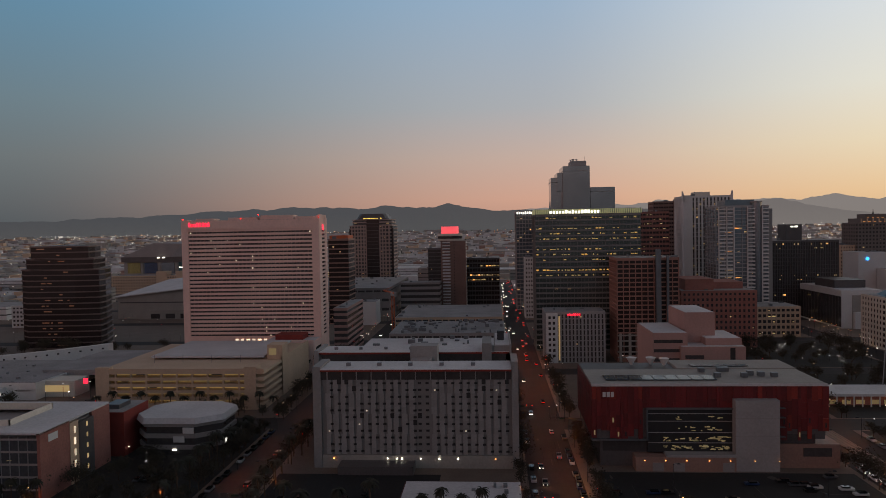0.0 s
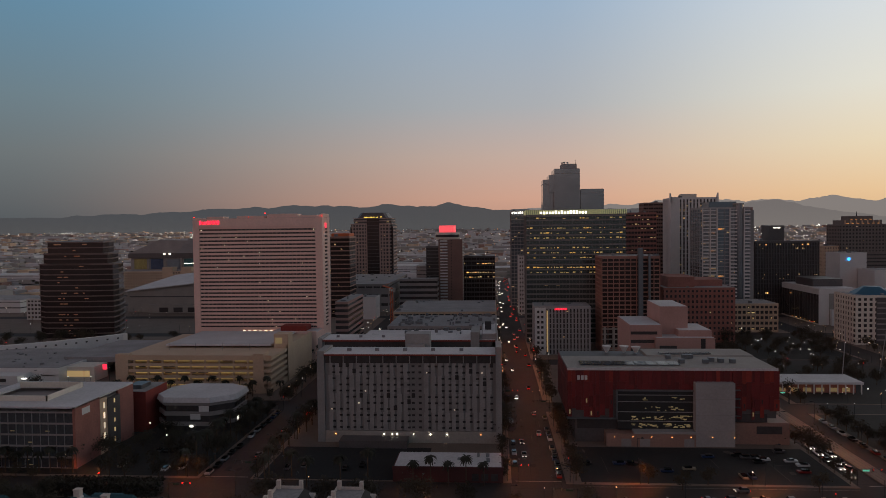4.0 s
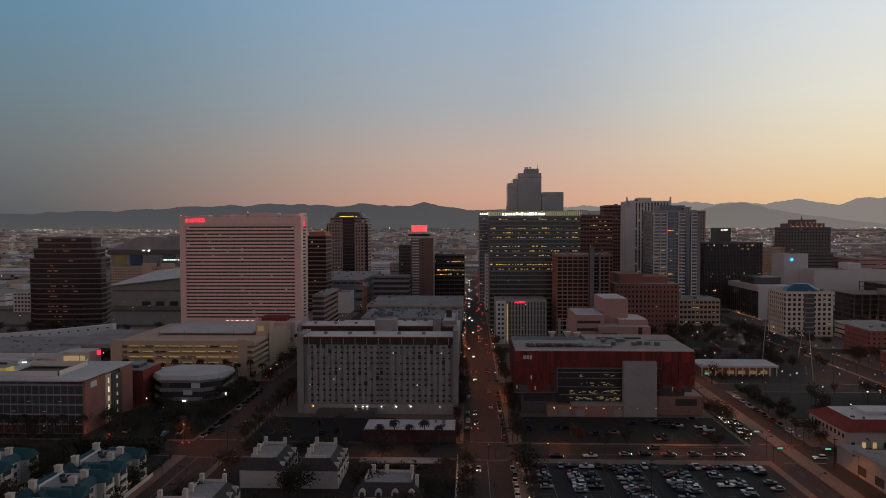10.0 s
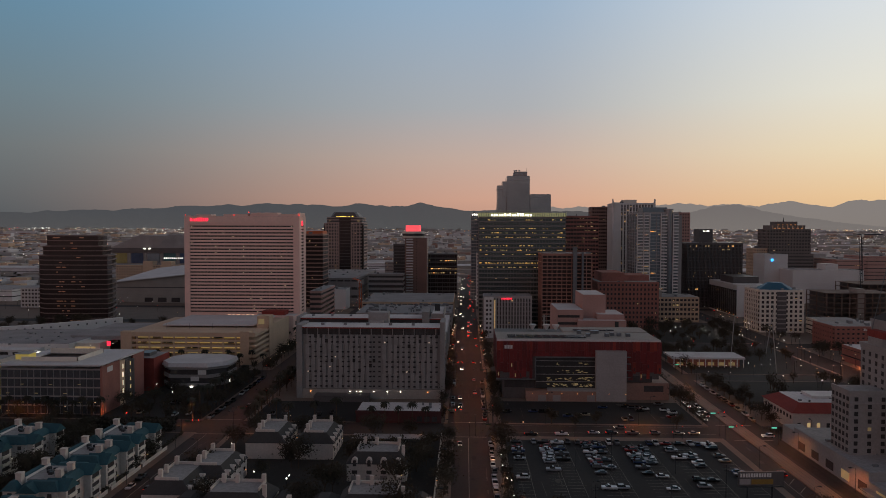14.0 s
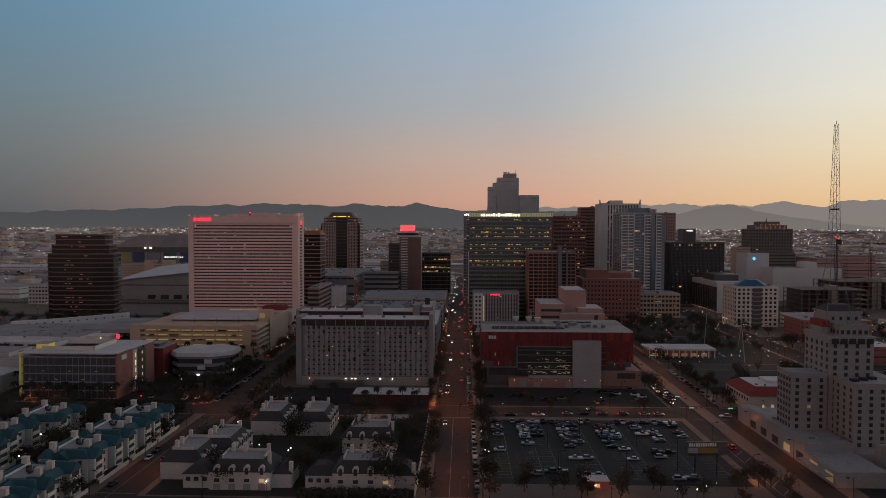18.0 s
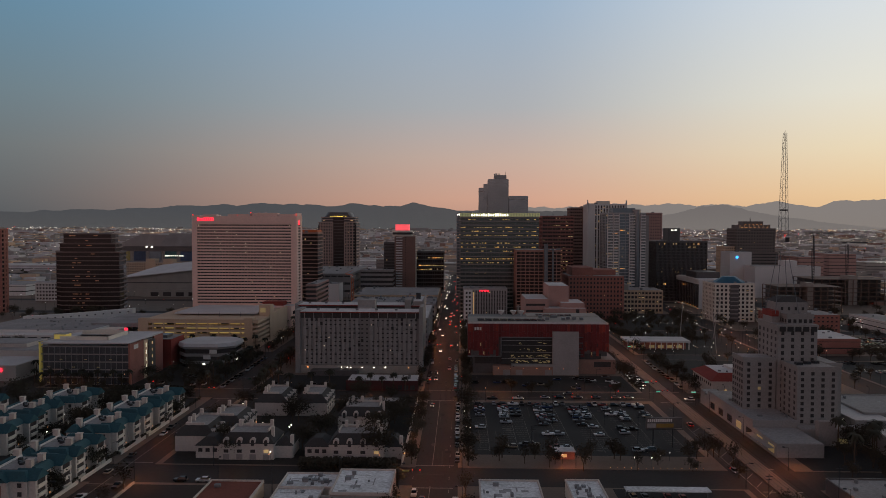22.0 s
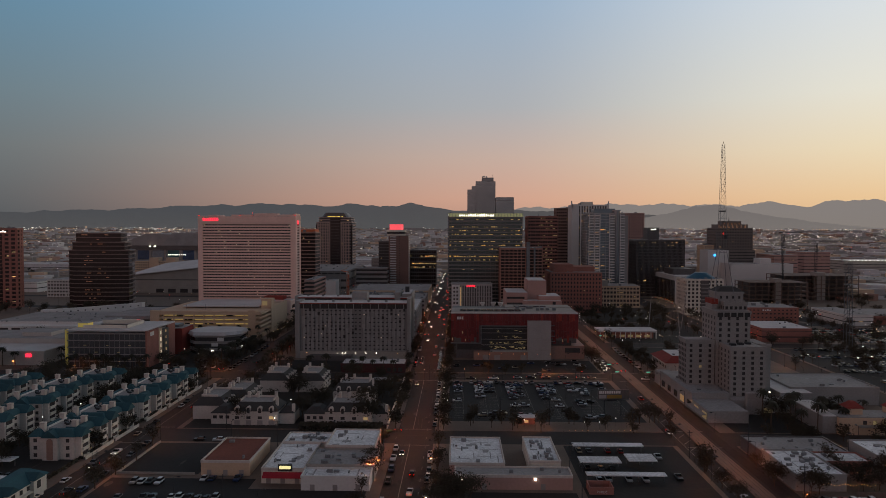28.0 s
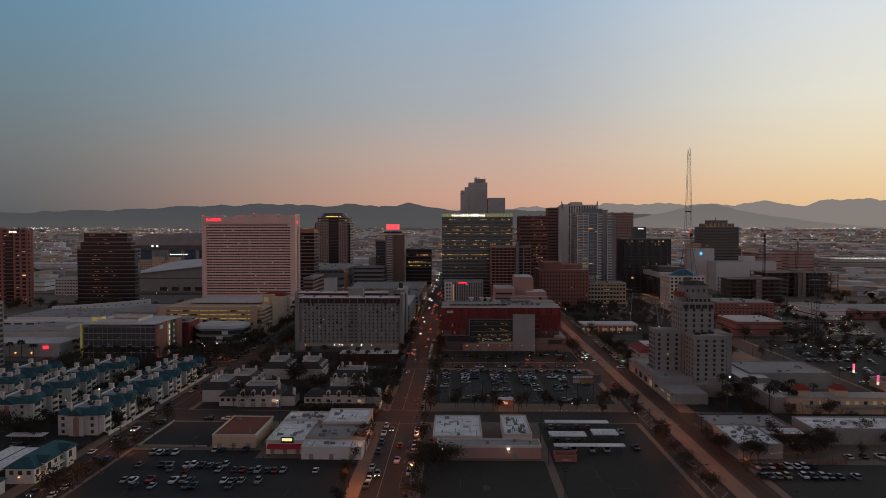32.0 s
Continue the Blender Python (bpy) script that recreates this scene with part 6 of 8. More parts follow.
def palm_proto(seed, h):
    rng = random.Random(seed)
    b = thing("palm_tree", 0, 0, "tall slim fan palm with a small crown", "palm", "palm trees")
    part("trunk", cyl(bmesh.new(), 0, 0, 0, h, 0.26, 0.18, 7), "bark", b)
    bm = bmesh.new()
    for k in range(40):
        a, up = rng.uniform(0, 2 * math.pi), rng.uniform(-0.7, 1.1)
        d = Vector((math.cos(a), math.sin(a), 0))
        side = Vector((-d.y, d.x, 0)) * 0.28
        prev = None
        for j in range(4):
            t = j / 3
            c = Vector((0, 0, h)) + d * (2.9 * t) + Vector((0, 0, up * 1.7 * t - 2.0 * t * t))
            wd = side * (0.25 + 1.2 * math.sin(math.pi * min(1, t * 0.8 + 0.1)))
            cur = (bm.verts.new(c - wd), bm.verts.new(c + wd))
            if prev:
                bm.faces.new((prev[0], prev[1], cur[1], cur[0]))
            prev = cur
    part("crown", bm, "palm", b)
    return b


TREES = [tree_proto("street_tree", 31, 3.2, 7.0, 2.2, 560, "sparse dusty street tree"), tree_proto("street_tree", 32, 2.6, 6.0, 2.0, 430, "small sparse street tree by the kerb"),
         tree_proto("street_tree", 33, 4.2, 9.0, 2.6, 860, "broad dark street tree"), tree_proto("street_tree", 34, 2.2, 7.5, 2.4, 220, "nearly bare winter street tree")]
PALMS = [palm_proto(41, 9.5), palm_proto(42, 12.0)]
homes = {}


FAR_TREES = []


PLANTED = []


def plant(protos, i, x, y, s=1.0):
    t = protos[i]
    PLANTED.append((x, y, 1.3 * s if protos is TREES else 0.8))
    if y > 262 or x < -150 or x > 246 or -197 < x < -108 and 222 < y < 290 and len(FAR_TREES) % 3:
        FAR_TREES.append((t, x, y, s))
        return
    m = Matrix.Translation((x, y, ground_at(x, y) - 0.014)) @ Matrix.Rotation((x * 7.3 + y * 3.1) % 6.28, 4, "Z") @ Matrix.Diagonal((s, s, s, 1))
    if t.name not in homes:
        homes[t.name] = 1
        t.matrix_basis = m
        return
    c = copy_thing(t, m)
    c.scale = (s, s, s)


trng = random.Random(77)
for x, y0, y1, step in ((34.5, 96, 190, 9), (34.5, 214, 304, 9), (34.5, 326, 420, 10), (9.0, 214, 304, 9), (9.0, 326, 420, 10), (-104, 214, 304, 8), (-80.5, 214, 304, 9), (-104.5, 326, 420, 8), (-80.5, 326, 420, 9), (9.2, -18, 74, 13), (12.6, 97, 188, 10), (33.5, -18, 70, 14), (-81, -18, 74, 14), (157, 214, 304, 9), (158, 326, 420, 9), (127.5, 214, 300, 11), (127, 326, 420, 11), (8, 440, 530, 11), (34, 440, 450, 9), (-106, 440, 530, 11)):
    y = y0
    while y < y1:
        plant(TREES, trng.choice((0, 1, 1, 3, 2)), x + trng.uniform(-0.6, 0.6), y + trng.uniform(-1.5, 1.5), trng.uniform(0.8, 1.25))
        y += step
for xa, xb, ya, yb, n, kinds in ((-196, -106, 214, 300, 46, (0, 1, 3, 3, 2)), (-139, -126, 50, 185, 22, (1, 0, 2)), (-215, -130, 172, 192, 16, (2, 2, 0)), (300, 420, 262, 300, 16, (0, 1)), (-215, -108, 205, 218, 12, (3, 1)), (-198, -106, 205, 218, 0, (0,)), (160, 244, 252, 304, 24, (3, 1, 3, 0)), (160, 244, 364, 419, 34, (0, 3, 1, 3)), (160, 246, 438, 534, 40, (2, 0, 1)), (-76, 6, 96, 190, 26, (2, 2, 0)), (-104, -101.8, 28, 190, 10, (0, 1)), (-205, -120, 40, 190, 40, (2, 0, 1)), (40, 122, 90, 106, 9, (1, 3)), (-470, -230, 470, 520, 34, (2, 0)), (-330, -215, 310, 345, 14, (1, 0)),
                                 (200, 245, 94, 128, 8, (0, 1)), (128, 133, 20, 110, 8, (3, 1)), (36, 124, 98, 106, 8, (1, 3)), (190, 246, 20, 90, 10, (1, 3, 0)), (154, 190, 74, 92, 8, (0, 1)), (-235, -145, -15, 60, 14, (0, 1, 2)), (38, 126, 205, 214, 4, (1,)), (-205, -100, 300, 336, 14, (0, 1)), (-24, 30, 300, 330, 6, (0, 1)), (262, 372, 310, 330, 7, (0, 1)), (262, 300, 372, 400, 6, (0, 2)), (376, 640, 150, 620, 230, (2, 0, 1)), (270, 372, 300, 330, 10, (2, 0)), (176, 246, 40, 92, 14, (0, 3, 1)), (264, 372, 60, 300, 40, (0, 1, 3)), (400, 640, 150, 420, 80, (0, 1, 2)), (262, 372, 340, 530, 40, (0, 2, 1)), (160, 250, 208, 250, 10, (3, 0)), (-600, -480, 200, 620, 40, (2, 0))):
    for _ in range(n):
        plant(TREES, trng.choice(kinds), trng.uniform(xa, xb), trng.uniform(ya, yb), trng.uniform(0.8, 1.3))
for x, y, s in ((35.2, 14, 1.0), (38, 16, 1.1), (41.5, 14.5, 1.05), (44.6, 16, 0.95), (37, 12.5, 0.85), (40, 12, 0.8), (157, 24.5, 1.0), (160, 25, 0.9), (173, 37, 0.8), (178, 35, 0.8), (184, 38, 0.85), (182, 29, 0.75), (176, 28, 0.7), (188, 34, 0.8), (129, 44, 0.6), (130, 30, 0.7), (130.5, 18, 0.75), (128.5, 6, 0.8), (131, -6, 0.8), (150, 50, 0.6), (150.5, 12, 0.6), (186, 112, 1.1), (190, 122, 1.0), (184, 98, 0.9), (198, 124, 1.0), (206, 118, 0.9), (178, 106, 0.8), (148.5, 32, 0.9), (150, 36, 0.8), (10, 36, 0.9), (127, 108, 0.95), (1, 100, 1.3), (-3, 104, 1.4), (-20, 150, 1.4), (-42, 150, 1.3)):
    plant(TREES, 2, x, y, s)
for k in range(5):
    plant(PALMS, k % 2, -23 + 6.2 * k, 208.5, 0.85)
for x, y0, y1, n in ((-107, 214, 300, 10), (-78, 216, 300, 8), (-150, 205, 216, 0)):
    for k in range(n):
        plant(PALMS, trng.choice((0, 1)), x + trng.uniform(-1, 1), y0 + (y1 - y0) * k / n, trng.uniform(0.85, 1.15))
for k in range(13):
    plant(PALMS, k % 2, -200 + 7.6 * k, 331 + (k % 2), 0.9)
    plant(PALMS, (k + 1) % 2, -204 + 4.4 * k, 214.5, 0.8)
for x, y in ((-262, 222), (-254, 222), (-246, 222), (-238, 222), (-219, 240), (-217, 246), (196, 116), (200, 100), (208, 98), (204, 108), (192, 112), (188, 104), (182, 118), (196, 96), (212, 110), (186, 90), (176, 96), (220, 124), (228, 118), (-117, 425), (-111, 425), (-108, 440), (-75, 205), (-60, 205), (-48, 205), (-68, 214), (-40, 214)):
    plant(PALMS, trng.choice((0, 1)), x, y, trng.uniform(0.85, 1.1))


def join_far_trees():
    """Trees far from the camera's way, joined into one trunk mesh and one leaf mesh a kind."""
    for k, (name, mat) in enumerate((("trunk", "bark"), ("crown", "leaf"), ("crown", "palm"))):
        vs, fs, n0 = [], [], 0
        for t, x, y, s in FAR_TREES:
            if (mat == "leaf" and t in PALMS) or (mat == "palm" and t in TREES):
                continue
            me = next(c for c in t.children if c.name.startswith(name)).data
            co = np.empty(len(me.vertices) * 3, np.float32)
            me.vertices.foreach_get("co", co)
            co = co.reshape(-1, 3) * s
            a = (x * 7.3 + y * 3.1) % 6.28
            vs.append(np.stack([co[:, 0] * math.cos(a) - co[:, 1] * math.sin(a) + x, co[:, 0] * math.sin(a) + co[:, 1] * math.cos(a) + y, co[:, 2] + 0.05], 1))
            fs += [[q + n0 for q in p.vertices] for p in me.polygons]
            n0 += len(co)
        me = bpy.data.meshes.new("far_grove")
        me.from_pydata(np.concatenate(vs).tolist(), [], fs)
        me.materials.append(M[mat])
        tagged(new("far_grove", me), "dark trees in the farther parks and streets", "trees", "", "stuff")


join_far_trees()


def hedge(x0, x1, y0, y1, h, n, seed, label="dark clipped hedge"):
    rng = random.Random(seed)
    bm = bmesh.new()
    for _ in range(n):
        c = Vector((rng.uniform(x0, x1), rng.uniform(y0, y1), h * (1 - rng.random() ** 2.0)))
        s = rng.uniform(0.25, 0.6)
        u = Vector((rng.uniform(-1, 1), rng.uniform(-1, 1), rng.uniform(-1, 1))).normalized() * s
        w = u.cross(Vector((rng.uniform(-1, 1), rng.uniform(-1, 1), rng.uniform(-1, 1)))).normalized() * s
        bm.faces.new([bm.verts.new(c + q) for q in (u, w, -u, -w)])
    ob = new("hedge", mesh_of("hedge", bm, "leaf"))
    tagged(ob, label + " beside the houses", "hedge", "", "stuff")


hedge(-28, 8, 88.5, 93.5, 3.6, 2600, 1)
hedge(-150, -108, 192, 199, 5.0, 3200, 2, "tall dark hedge")
hedge(153.5, 200, 200, 206, 1.2, 1200, 3)
hedge(-102.5, -101.7, 30, 190, 1.3, 1800, 4)


# ---- street lamps, poles, signs ----
def street_lamp_proto(warm):
    b = thing("street_lamp", 0, 0, "tall steel street lamp with a glowing head", "street lamp", "street lamps")
    part("pole", cyl(bmesh.new(), 0, 0, 0, 8.6, 0.11, 0.07, 6), "darksteel", b)
    part("arm", strut(bmesh.new(), (0, 0, 8.5), (1.8, 0, 8.9), 0.05), "darksteel", b)
    head = prism(bmesh.new(), [(1.35, -0.3), (2.35, -0.3), (2.35, 0.3), (1.35, 0.3)], 8.78, 9.0, [(1.6, -0.12), (2.1, -0.12), (2.1, 0.12), (1.6, 0.12)])
    for q in ((1.35, 2.35, -0.3, -0.26), (1.35, 2.35, 0.26, 0.3), (1.35, 1.39, -0.26, 0.26), (2.31, 2.35, -0.26, 0.26)):
        bx(head, *q, 8.6, 8.78)
    head_ob = part("lamp_head", head, "darksteel", b)
    part("lens", prism(bmesh.new(), [(1.42, -0.22), (2.28, -0.22), (2.28, 0.22), (1.42, 0.22)], 8.74, 8.77, [(1.42, -0.22), (2.28, -0.22), (2.28, 0.22), (1.42, 0.22)]), "sodium" if warm else "lotlamp", head_ob, "glowing orange lens" if warm else "glowing white lens")
    return b


M["sodium"] = lamp_mat("sodium_lamp", (255, 134, 62), 60)
M["lotlamp"] = lamp_mat("lot_lamp", (255, 226, 190), 60)
SL = [street_lamp_proto(True), street_lamp_proto(False)]
done = {}
lit_heads = []
SODIUM = lin(255, 140, 84)[:3]


def lamp_at(i, x, y, turn=0.0):
    if i == 0:
        lit_heads.append((x + 1.85 * math.cos(turn), y + 1.85 * math.sin(turn)))
    m = Matrix.Translation((x, y, ground_at(x, y) - 0.014)) @ Matrix.Rotation(turn, 4, "Z")
    if i not in done:
        done[i] = 1
        SL[i].matrix_basis = m
    else:
        copy_thing(SL[i], m)


for y in range(-86, 520, 38):
    lamp_at(0, 10.4, y + 6, 0)
    lamp_at(0, 32, y + 24, math.pi)
for y in range(-94, 420, 40):
    lamp_at(0, -82, y + 10, math.pi)
    if y > 0 or y < -40:
        lamp_at(0, -97.6, y + 26, 0)
    lamp_at(0, 128.5, y + 10, 0)
    lamp_at(0, 151.2, y + 28, math.pi)
for x in range(-70, 140, 42):
    if x < -40 or x > 10:
        lamp_at(0, x, 212, -E90)
    lamp_at(0, x + 10, 192.5, E90)
    lamp_at(0, x + 18, 74.5 if x < 0 else 94.5, E90 if x < 0 else -E90)
for x in range(-200, 240, 60):
    lamp_at(0, x, 324, -E90)
for y in range(60, 520, 44):
    lamp_at(0, 247.5, y, 0)
    lamp_at(0, 268.5, y + 20, math.pi)
for x in range(-190, -104, 42):
    lamp_at(0, x, 212, -E90)
for x in range(165, 240, 36):
    lamp_at(0, x, 191.5, E90)
    lamp_at(0, x, 74.5, E90)
for x, y in ((60, 150), (96, 150), (60, 118), (-50, 12), (-20, 2), (60, 236), (108, 230)):
    lamp_at(1, x, y)


def sodium_light():
    """The light of the lamps along the streets that the camera follows, carried by the heads that stand clear of trees."""
    data = bpy.data.lights.new("sodium_light", "SPOT")
    data.energy, data.color, data.spot_size, data.spot_blend, data.shadow_soft_size = 3500, SODIUM, radians(148), 0.6, 0.25
    taken = []
    for x, y in lit_heads:
        if y > (530 if 5 < x < 40 else 420) or x > 300 or any((x - a) ** 2 + (y - c) ** 2 < 25 ** 2 for a, c in taken) or any((x - a) ** 2 + (y - c) ** 2 < r * r for a, c, r in PLANTED):
            continue
        taken.append((x, y))
        ob = new("sodium_light", data)
        ob.location = (x, y, 8.45)


sodium_light()


def lamp_globes():
    """Small garden and path lamps."""
    rng = random.Random(55)
    proto = thing("path_lamp", 0, 0, "low path lamp with a small bright globe", "lamp", "path lamps")
    part("post", cyl(bmesh.new(), 0, 0, 0, 3.2, 0.06, n=5), "darksteel", proto)
    part("globe", cyl(bmesh.new(), 0, 0, 3.2, 3.55, 0.2, 0.15, 8), "cool", proto)
    first = True
    for xa, xb, ya, yb, n in ((-196, -108, 214, 300, 14), (160, 244, 326, 419, 20), (160, 246, 438, 534, 22), (-78, 8, 96, 192, 10), (-230, -104, 96, 190, 12), (-330, -215, 305, 340, 7), (33, 36, 94, 190, 5), (270, 362, 110, 300, 14), (160, 244, 252, 304, 10), (36, 126, 96, 103, 5)):
        for _ in range(n):
            px, py = rng.uniform(xa, xb), rng.uniform(ya, yb)
            m = Matrix.Translation((px, py, ground_at(px, py) - 0.014))
            if first:
                proto.matrix_basis, first = m, False
            else:
                copy_thing(proto, m)


lamp_globes()


def pole(x, y, h, label="tall dark utility pole", r=0.16):
    b = thing("utility_pole", x, y, label, "pole", "utility poles")
    part("shaft", cyl(bmesh.new(), 0, 0, 0, h, r, r * 0.7, 6), "darksteel", b)
    part("crossarm", bx(bmesh.new(), -1.1, 1.1, -0.06, 0.06, h - 0.9, h - 0.75), "darksteel", b)
    part("crossarm", bx(bmesh.new(), -0.8, 0.8, -0.06, 0.06, h - 1.9, h - 1.76), "darksteel", b)


for x, y, h in ((73, 151, 15), (82, 108, 12), (104, 123, 13), (81, 45, 11), (-31, 66, 12), (-32, 6, 12), (81, 20, 12), (82, -12, 11), (148.5, 185, 12), (146.8, 215, 10), (129, 60, 11), (152, 62, 13), (152.5, 20, 12), (-60, 92, 9), (189, 60, 11), (-84, 30, 11), (60, 112, 10)):
    pole(x, y, h)


def signal(x, y, turn):
    b = thing("traffic_signal", x, y, "mast-arm traffic signal with a green street sign", "traffic signal", "traffic signals", turn=turn)
    part("pole", cyl(bmesh.new(), 0, 0, 0, 6.4, 0.13, n=6), "darksteel", b)
    part("arm", strut(bmesh.new(), (0, 0, 6), (8, 0, 6.3), 0.08), "darksteel", b)
    for px in (5, 7.6):
        lamp_box = part("signal_head", bx(bmesh.new(), px - 0.2, px + 0.2, -0.2, 0.2, 5.2, 6.3), "blackclad", b)
        part("red_light", bx(bmesh.new(), px - 0.14, px + 0.14, -0.26, -0.2, 5.9, 6.2), "redlamp", lamp_box)
    if x > 100:
        part("street_sign", bx(bmesh.new(), 1.6, 3.8, -0.06, 0.06, 5.3, 5.9), "greensign", b, "lit green street name sign")
    else:
        part("street_sign", bx(bmesh.new(), 1.6, 3.8, -0.06, 0.06, 5.3, 5.9), "darkgreen", b, "dark green street name sign")


for x, y, turn in ((129, 213, 0), (152, 191, math.pi), (129, 191, 0.2), (10, 213, 0), (32, 191, math.pi), (32, 213, E90), (10, 74, 0), (-81, 213, math.pi), (-103, 191, 0), (152, 324, math.pi), (10, 324, 0), (32, 303, math.pi)):
    signal(x, y, turn)


def billboard():
    b = thing("billboard", 105.8, 118, "wide advertising board on two posts in the lot", "billboard", turn=radians(4))
    for px in (3, 11):
        part("post", cyl(bmesh.new(), px, 0, 0, 9, 0.22, n=6), "darksteel", b)
    part("board", bx(bmesh.new(), 0, 14.6, -0.25, 0.25, 8.2, 12.5), "blackclad", b)
    part("yellow_panel", bx(bmesh.new(), 4.2, 11.2, -0.3, -0.25, 8.5, 10.1), pmat("board_yellow", (140, 112, 52)), b)
    part("pale_panel", bx(bmesh.new(), 0.4, 3.9, -0.3, -0.25, 8.5, 10.2), "grey", b)
    for k in range(12):
        part("letter_bar", bx(bmesh.new(), 0.6 + 0.85 * k, 1.2 + 0.85 * k, -0.31, -0.25, 10.8, 12.0), "white", b)
    part("catwalk", bx(bmesh.new(), 0, 14.6, -1.2, -0.3, 7.9, 8.05), "darksteel", b)


billboard()


def kiosk():
    b = thing("kiosk", 67, 103.5, "small lit orange pay kiosk with a white roof", "kiosk")
    part("wall", bx(bmesh.new(), 0, 8, 0, 5, 0, 3), "brick", b)
    part("roof", bx(bmesh.new(), -0.3, 8.3, -0.3, 5.3, 3, 3.3), "whiteroof", b)
    part("window", bx(bmesh.new(), 3, 5, -0.1, 0.1, 1, 2.2), "lit", b)
    part("lamp", bx(bmesh.new(), -0.5, -0.1, -0.4, 0, 2.4, 2.8), "warm", b)


kiosk()


def far_crane(x, y, h, jib, turn, mat="darksteel", label="slim tower crane over the building sites"):
    b = thing("tower_crane", x, y, label, "crane", "tower cranes", turn=turn)
    for sx_, sy_ in ((-1, -1), (1, -1), (1, 1), (-1, 1)):
        part("mast_leg", strut(bmesh.new(), (sx_, sy_, 0), (sx_, sy_, h), 0.16), mat, b)
    bm = bmesh.new()
    for k in range(int(h / 3)):
        s = 1 if k % 2 else -1
        strut(bm, (-s, -1, 3 * k), (s, -1, 3 * k + 3), 0.09)
        strut(bm, (1, -s, 3 * k), (1, s, 3 * k + 3), 0.09)
    part("mast_lattice", bm, mat, b)
    part("jib", strut(bmesh.new(), (-jib * 0.3, 0, h), (jib, 0, h), 0.5), mat, b)
    part("jib_top", strut(bmesh.new(), (0, 0, h + 5), (jib * 0.9, 0, h + 0.6), 0.12), mat, b)
    part("counterweight", bx(bmesh.new(), -jib * 0.3 - 2, -jib * 0.3 + 1, -1, 1, h - 2.5, h + 1), "concretewall", b)
    part("cab", bx(bmesh.new(), -1, 1.6, -1.4, 1.4, h - 2.2, h + 0.3), "white", b)


far_crane(-82, 559, 38, 26, radians(115), "crane", "orange tower crane among the roofs")
far_crane(420, 611, 83, 24, radians(10))
far_crane(479, 651, 72, 30, radians(15))


def side_mast():
    b = thing("lattice_mast", 317, 290, "dark square lattice mast among the lots", "mast")
    for sx_, sy_ in ((-1, -1), (1, -1), (1, 1), (-1, 1)):
        part("mast_leg", strut(bmesh.new(), (sx_ * 2.2, sy_ * 2.2, 0), (sx_ * 1.5, sy_ * 1.5, 64), 0.13), "steel", b)
    for k in range(20):
        r = 2.2 - 0.7 * k / 20
        bm = strut(bmesh.new(), (-r, -r, 3.2 * k), (r, -r, 3.2 * k + 3.2), 0.08)
        strut(bm, (r, -r, 3.2 * k), (-r, -r, 3.2 * k + 3.2), 0.08)
        strut(bm, (-r, r, 3.2 * k), (-r, -r, 3.2 * k + 3.2), 0.08)
        part("lattice_brace", bm, "darksteel", b)
    part("platform", bx(bmesh.new(), -3, 3, -2, 2, 48, 48.5), "steel", b)


side_mast()


def asphalt_patches():
    """Cut and refilled strips, seal lines and oil marks in streets and lots."""
    rng = random.Random(401)
    M["patch_dark"] = pmat("fresh_asphalt", (32, 30, 30), 0.9, 0, 0.3, 2)
    M["patch_pale"] = pmat("bleached_asphalt", (72, 66, 62), 0.95, 0, 0.3, 2)
    areas = [(11.5, 30.5, -250, 300), (-101.5, -82.5, -250, 300), (129, 139, -250, 300), (36, 126, 108, 188), (36, 127, 213, 250), (-81, -30, -20, 34), (-30, 10, -20, 24), (-80, -53, 38, 73), (36, 79, -19, 24), (84, 126, -19, 28), (156, 240, -20, 20), (272, 360, 96, 300), (-240, -104, -20, 74)]
    marks = {"patch_dark": bmesh.new(), "patch_pale": bmesh.new()}
    for k, (xa, xb, ya, yb) in enumerate(areas):
        for _ in range(int((xb - xa) * (yb - ya) / 90)):
            bm = marks[rng.choice(("patch_dark", "patch_dark", "patch_pale"))]
            kind = rng.random()
            w, d = (rng.uniform(0.15, 0.3), rng.uniform(6, 22)) if kind < 0.45 else (rng.uniform(4, 14), rng.uniform(0.15, 0.3)) if kind < 0.65 else (rng.uniform(0.8, 3.2), rng.uniform(1.5, 6))
            x, y = rng.uniform(xa, max(xa, xb - w)), rng.uniform(ya, max(ya, yb - d))
            a, n = rng.uniform(-0.04, 0.04), 8
            z = (0.05 if k < 3 else 0.172) + rng.uniform(0.002, 0.005)
            if kind < 0.65:
                pts = [(0, 0), (w, 0), (w, d), (0, d)]
            else:
                pts = [(w / 2 + w / 2 * math.cos(6.283 * i / n) * rng.uniform(0.7, 1.1), d / 2 + d / 2 * math.sin(6.283 * i / n) * rng.uniform(0.7, 1.1)) for i in range(n)]
            bm.faces.new([bm.verts.new((x + px * math.cos(a) - py * math.sin(a), y + px * math.sin(a) + py * math.cos(a), z)) for px, py in pts])
    for mat, bm in marks.items():
        ob = new("road_wear", mesh_of("road_wear", bm, mat))
        tagged(ob, "worn patches and seal lines in the asphalt", "road wear", "", "stuff")


asphalt_patches()

# ---- apartment houses ----
def roof_hip(bm, x0, x1, y0, y1, z0, z1, inset):
    return prism(bm, [(x0, y0), (x1, y0), (x1, y1), (x0, y1)], z0, z1, [(x0 + inset, y0 + inset), (x1 - inset, y0 + inset), (x1 - inset, y1 - inset), (x0 + inset, y1 - inset)])


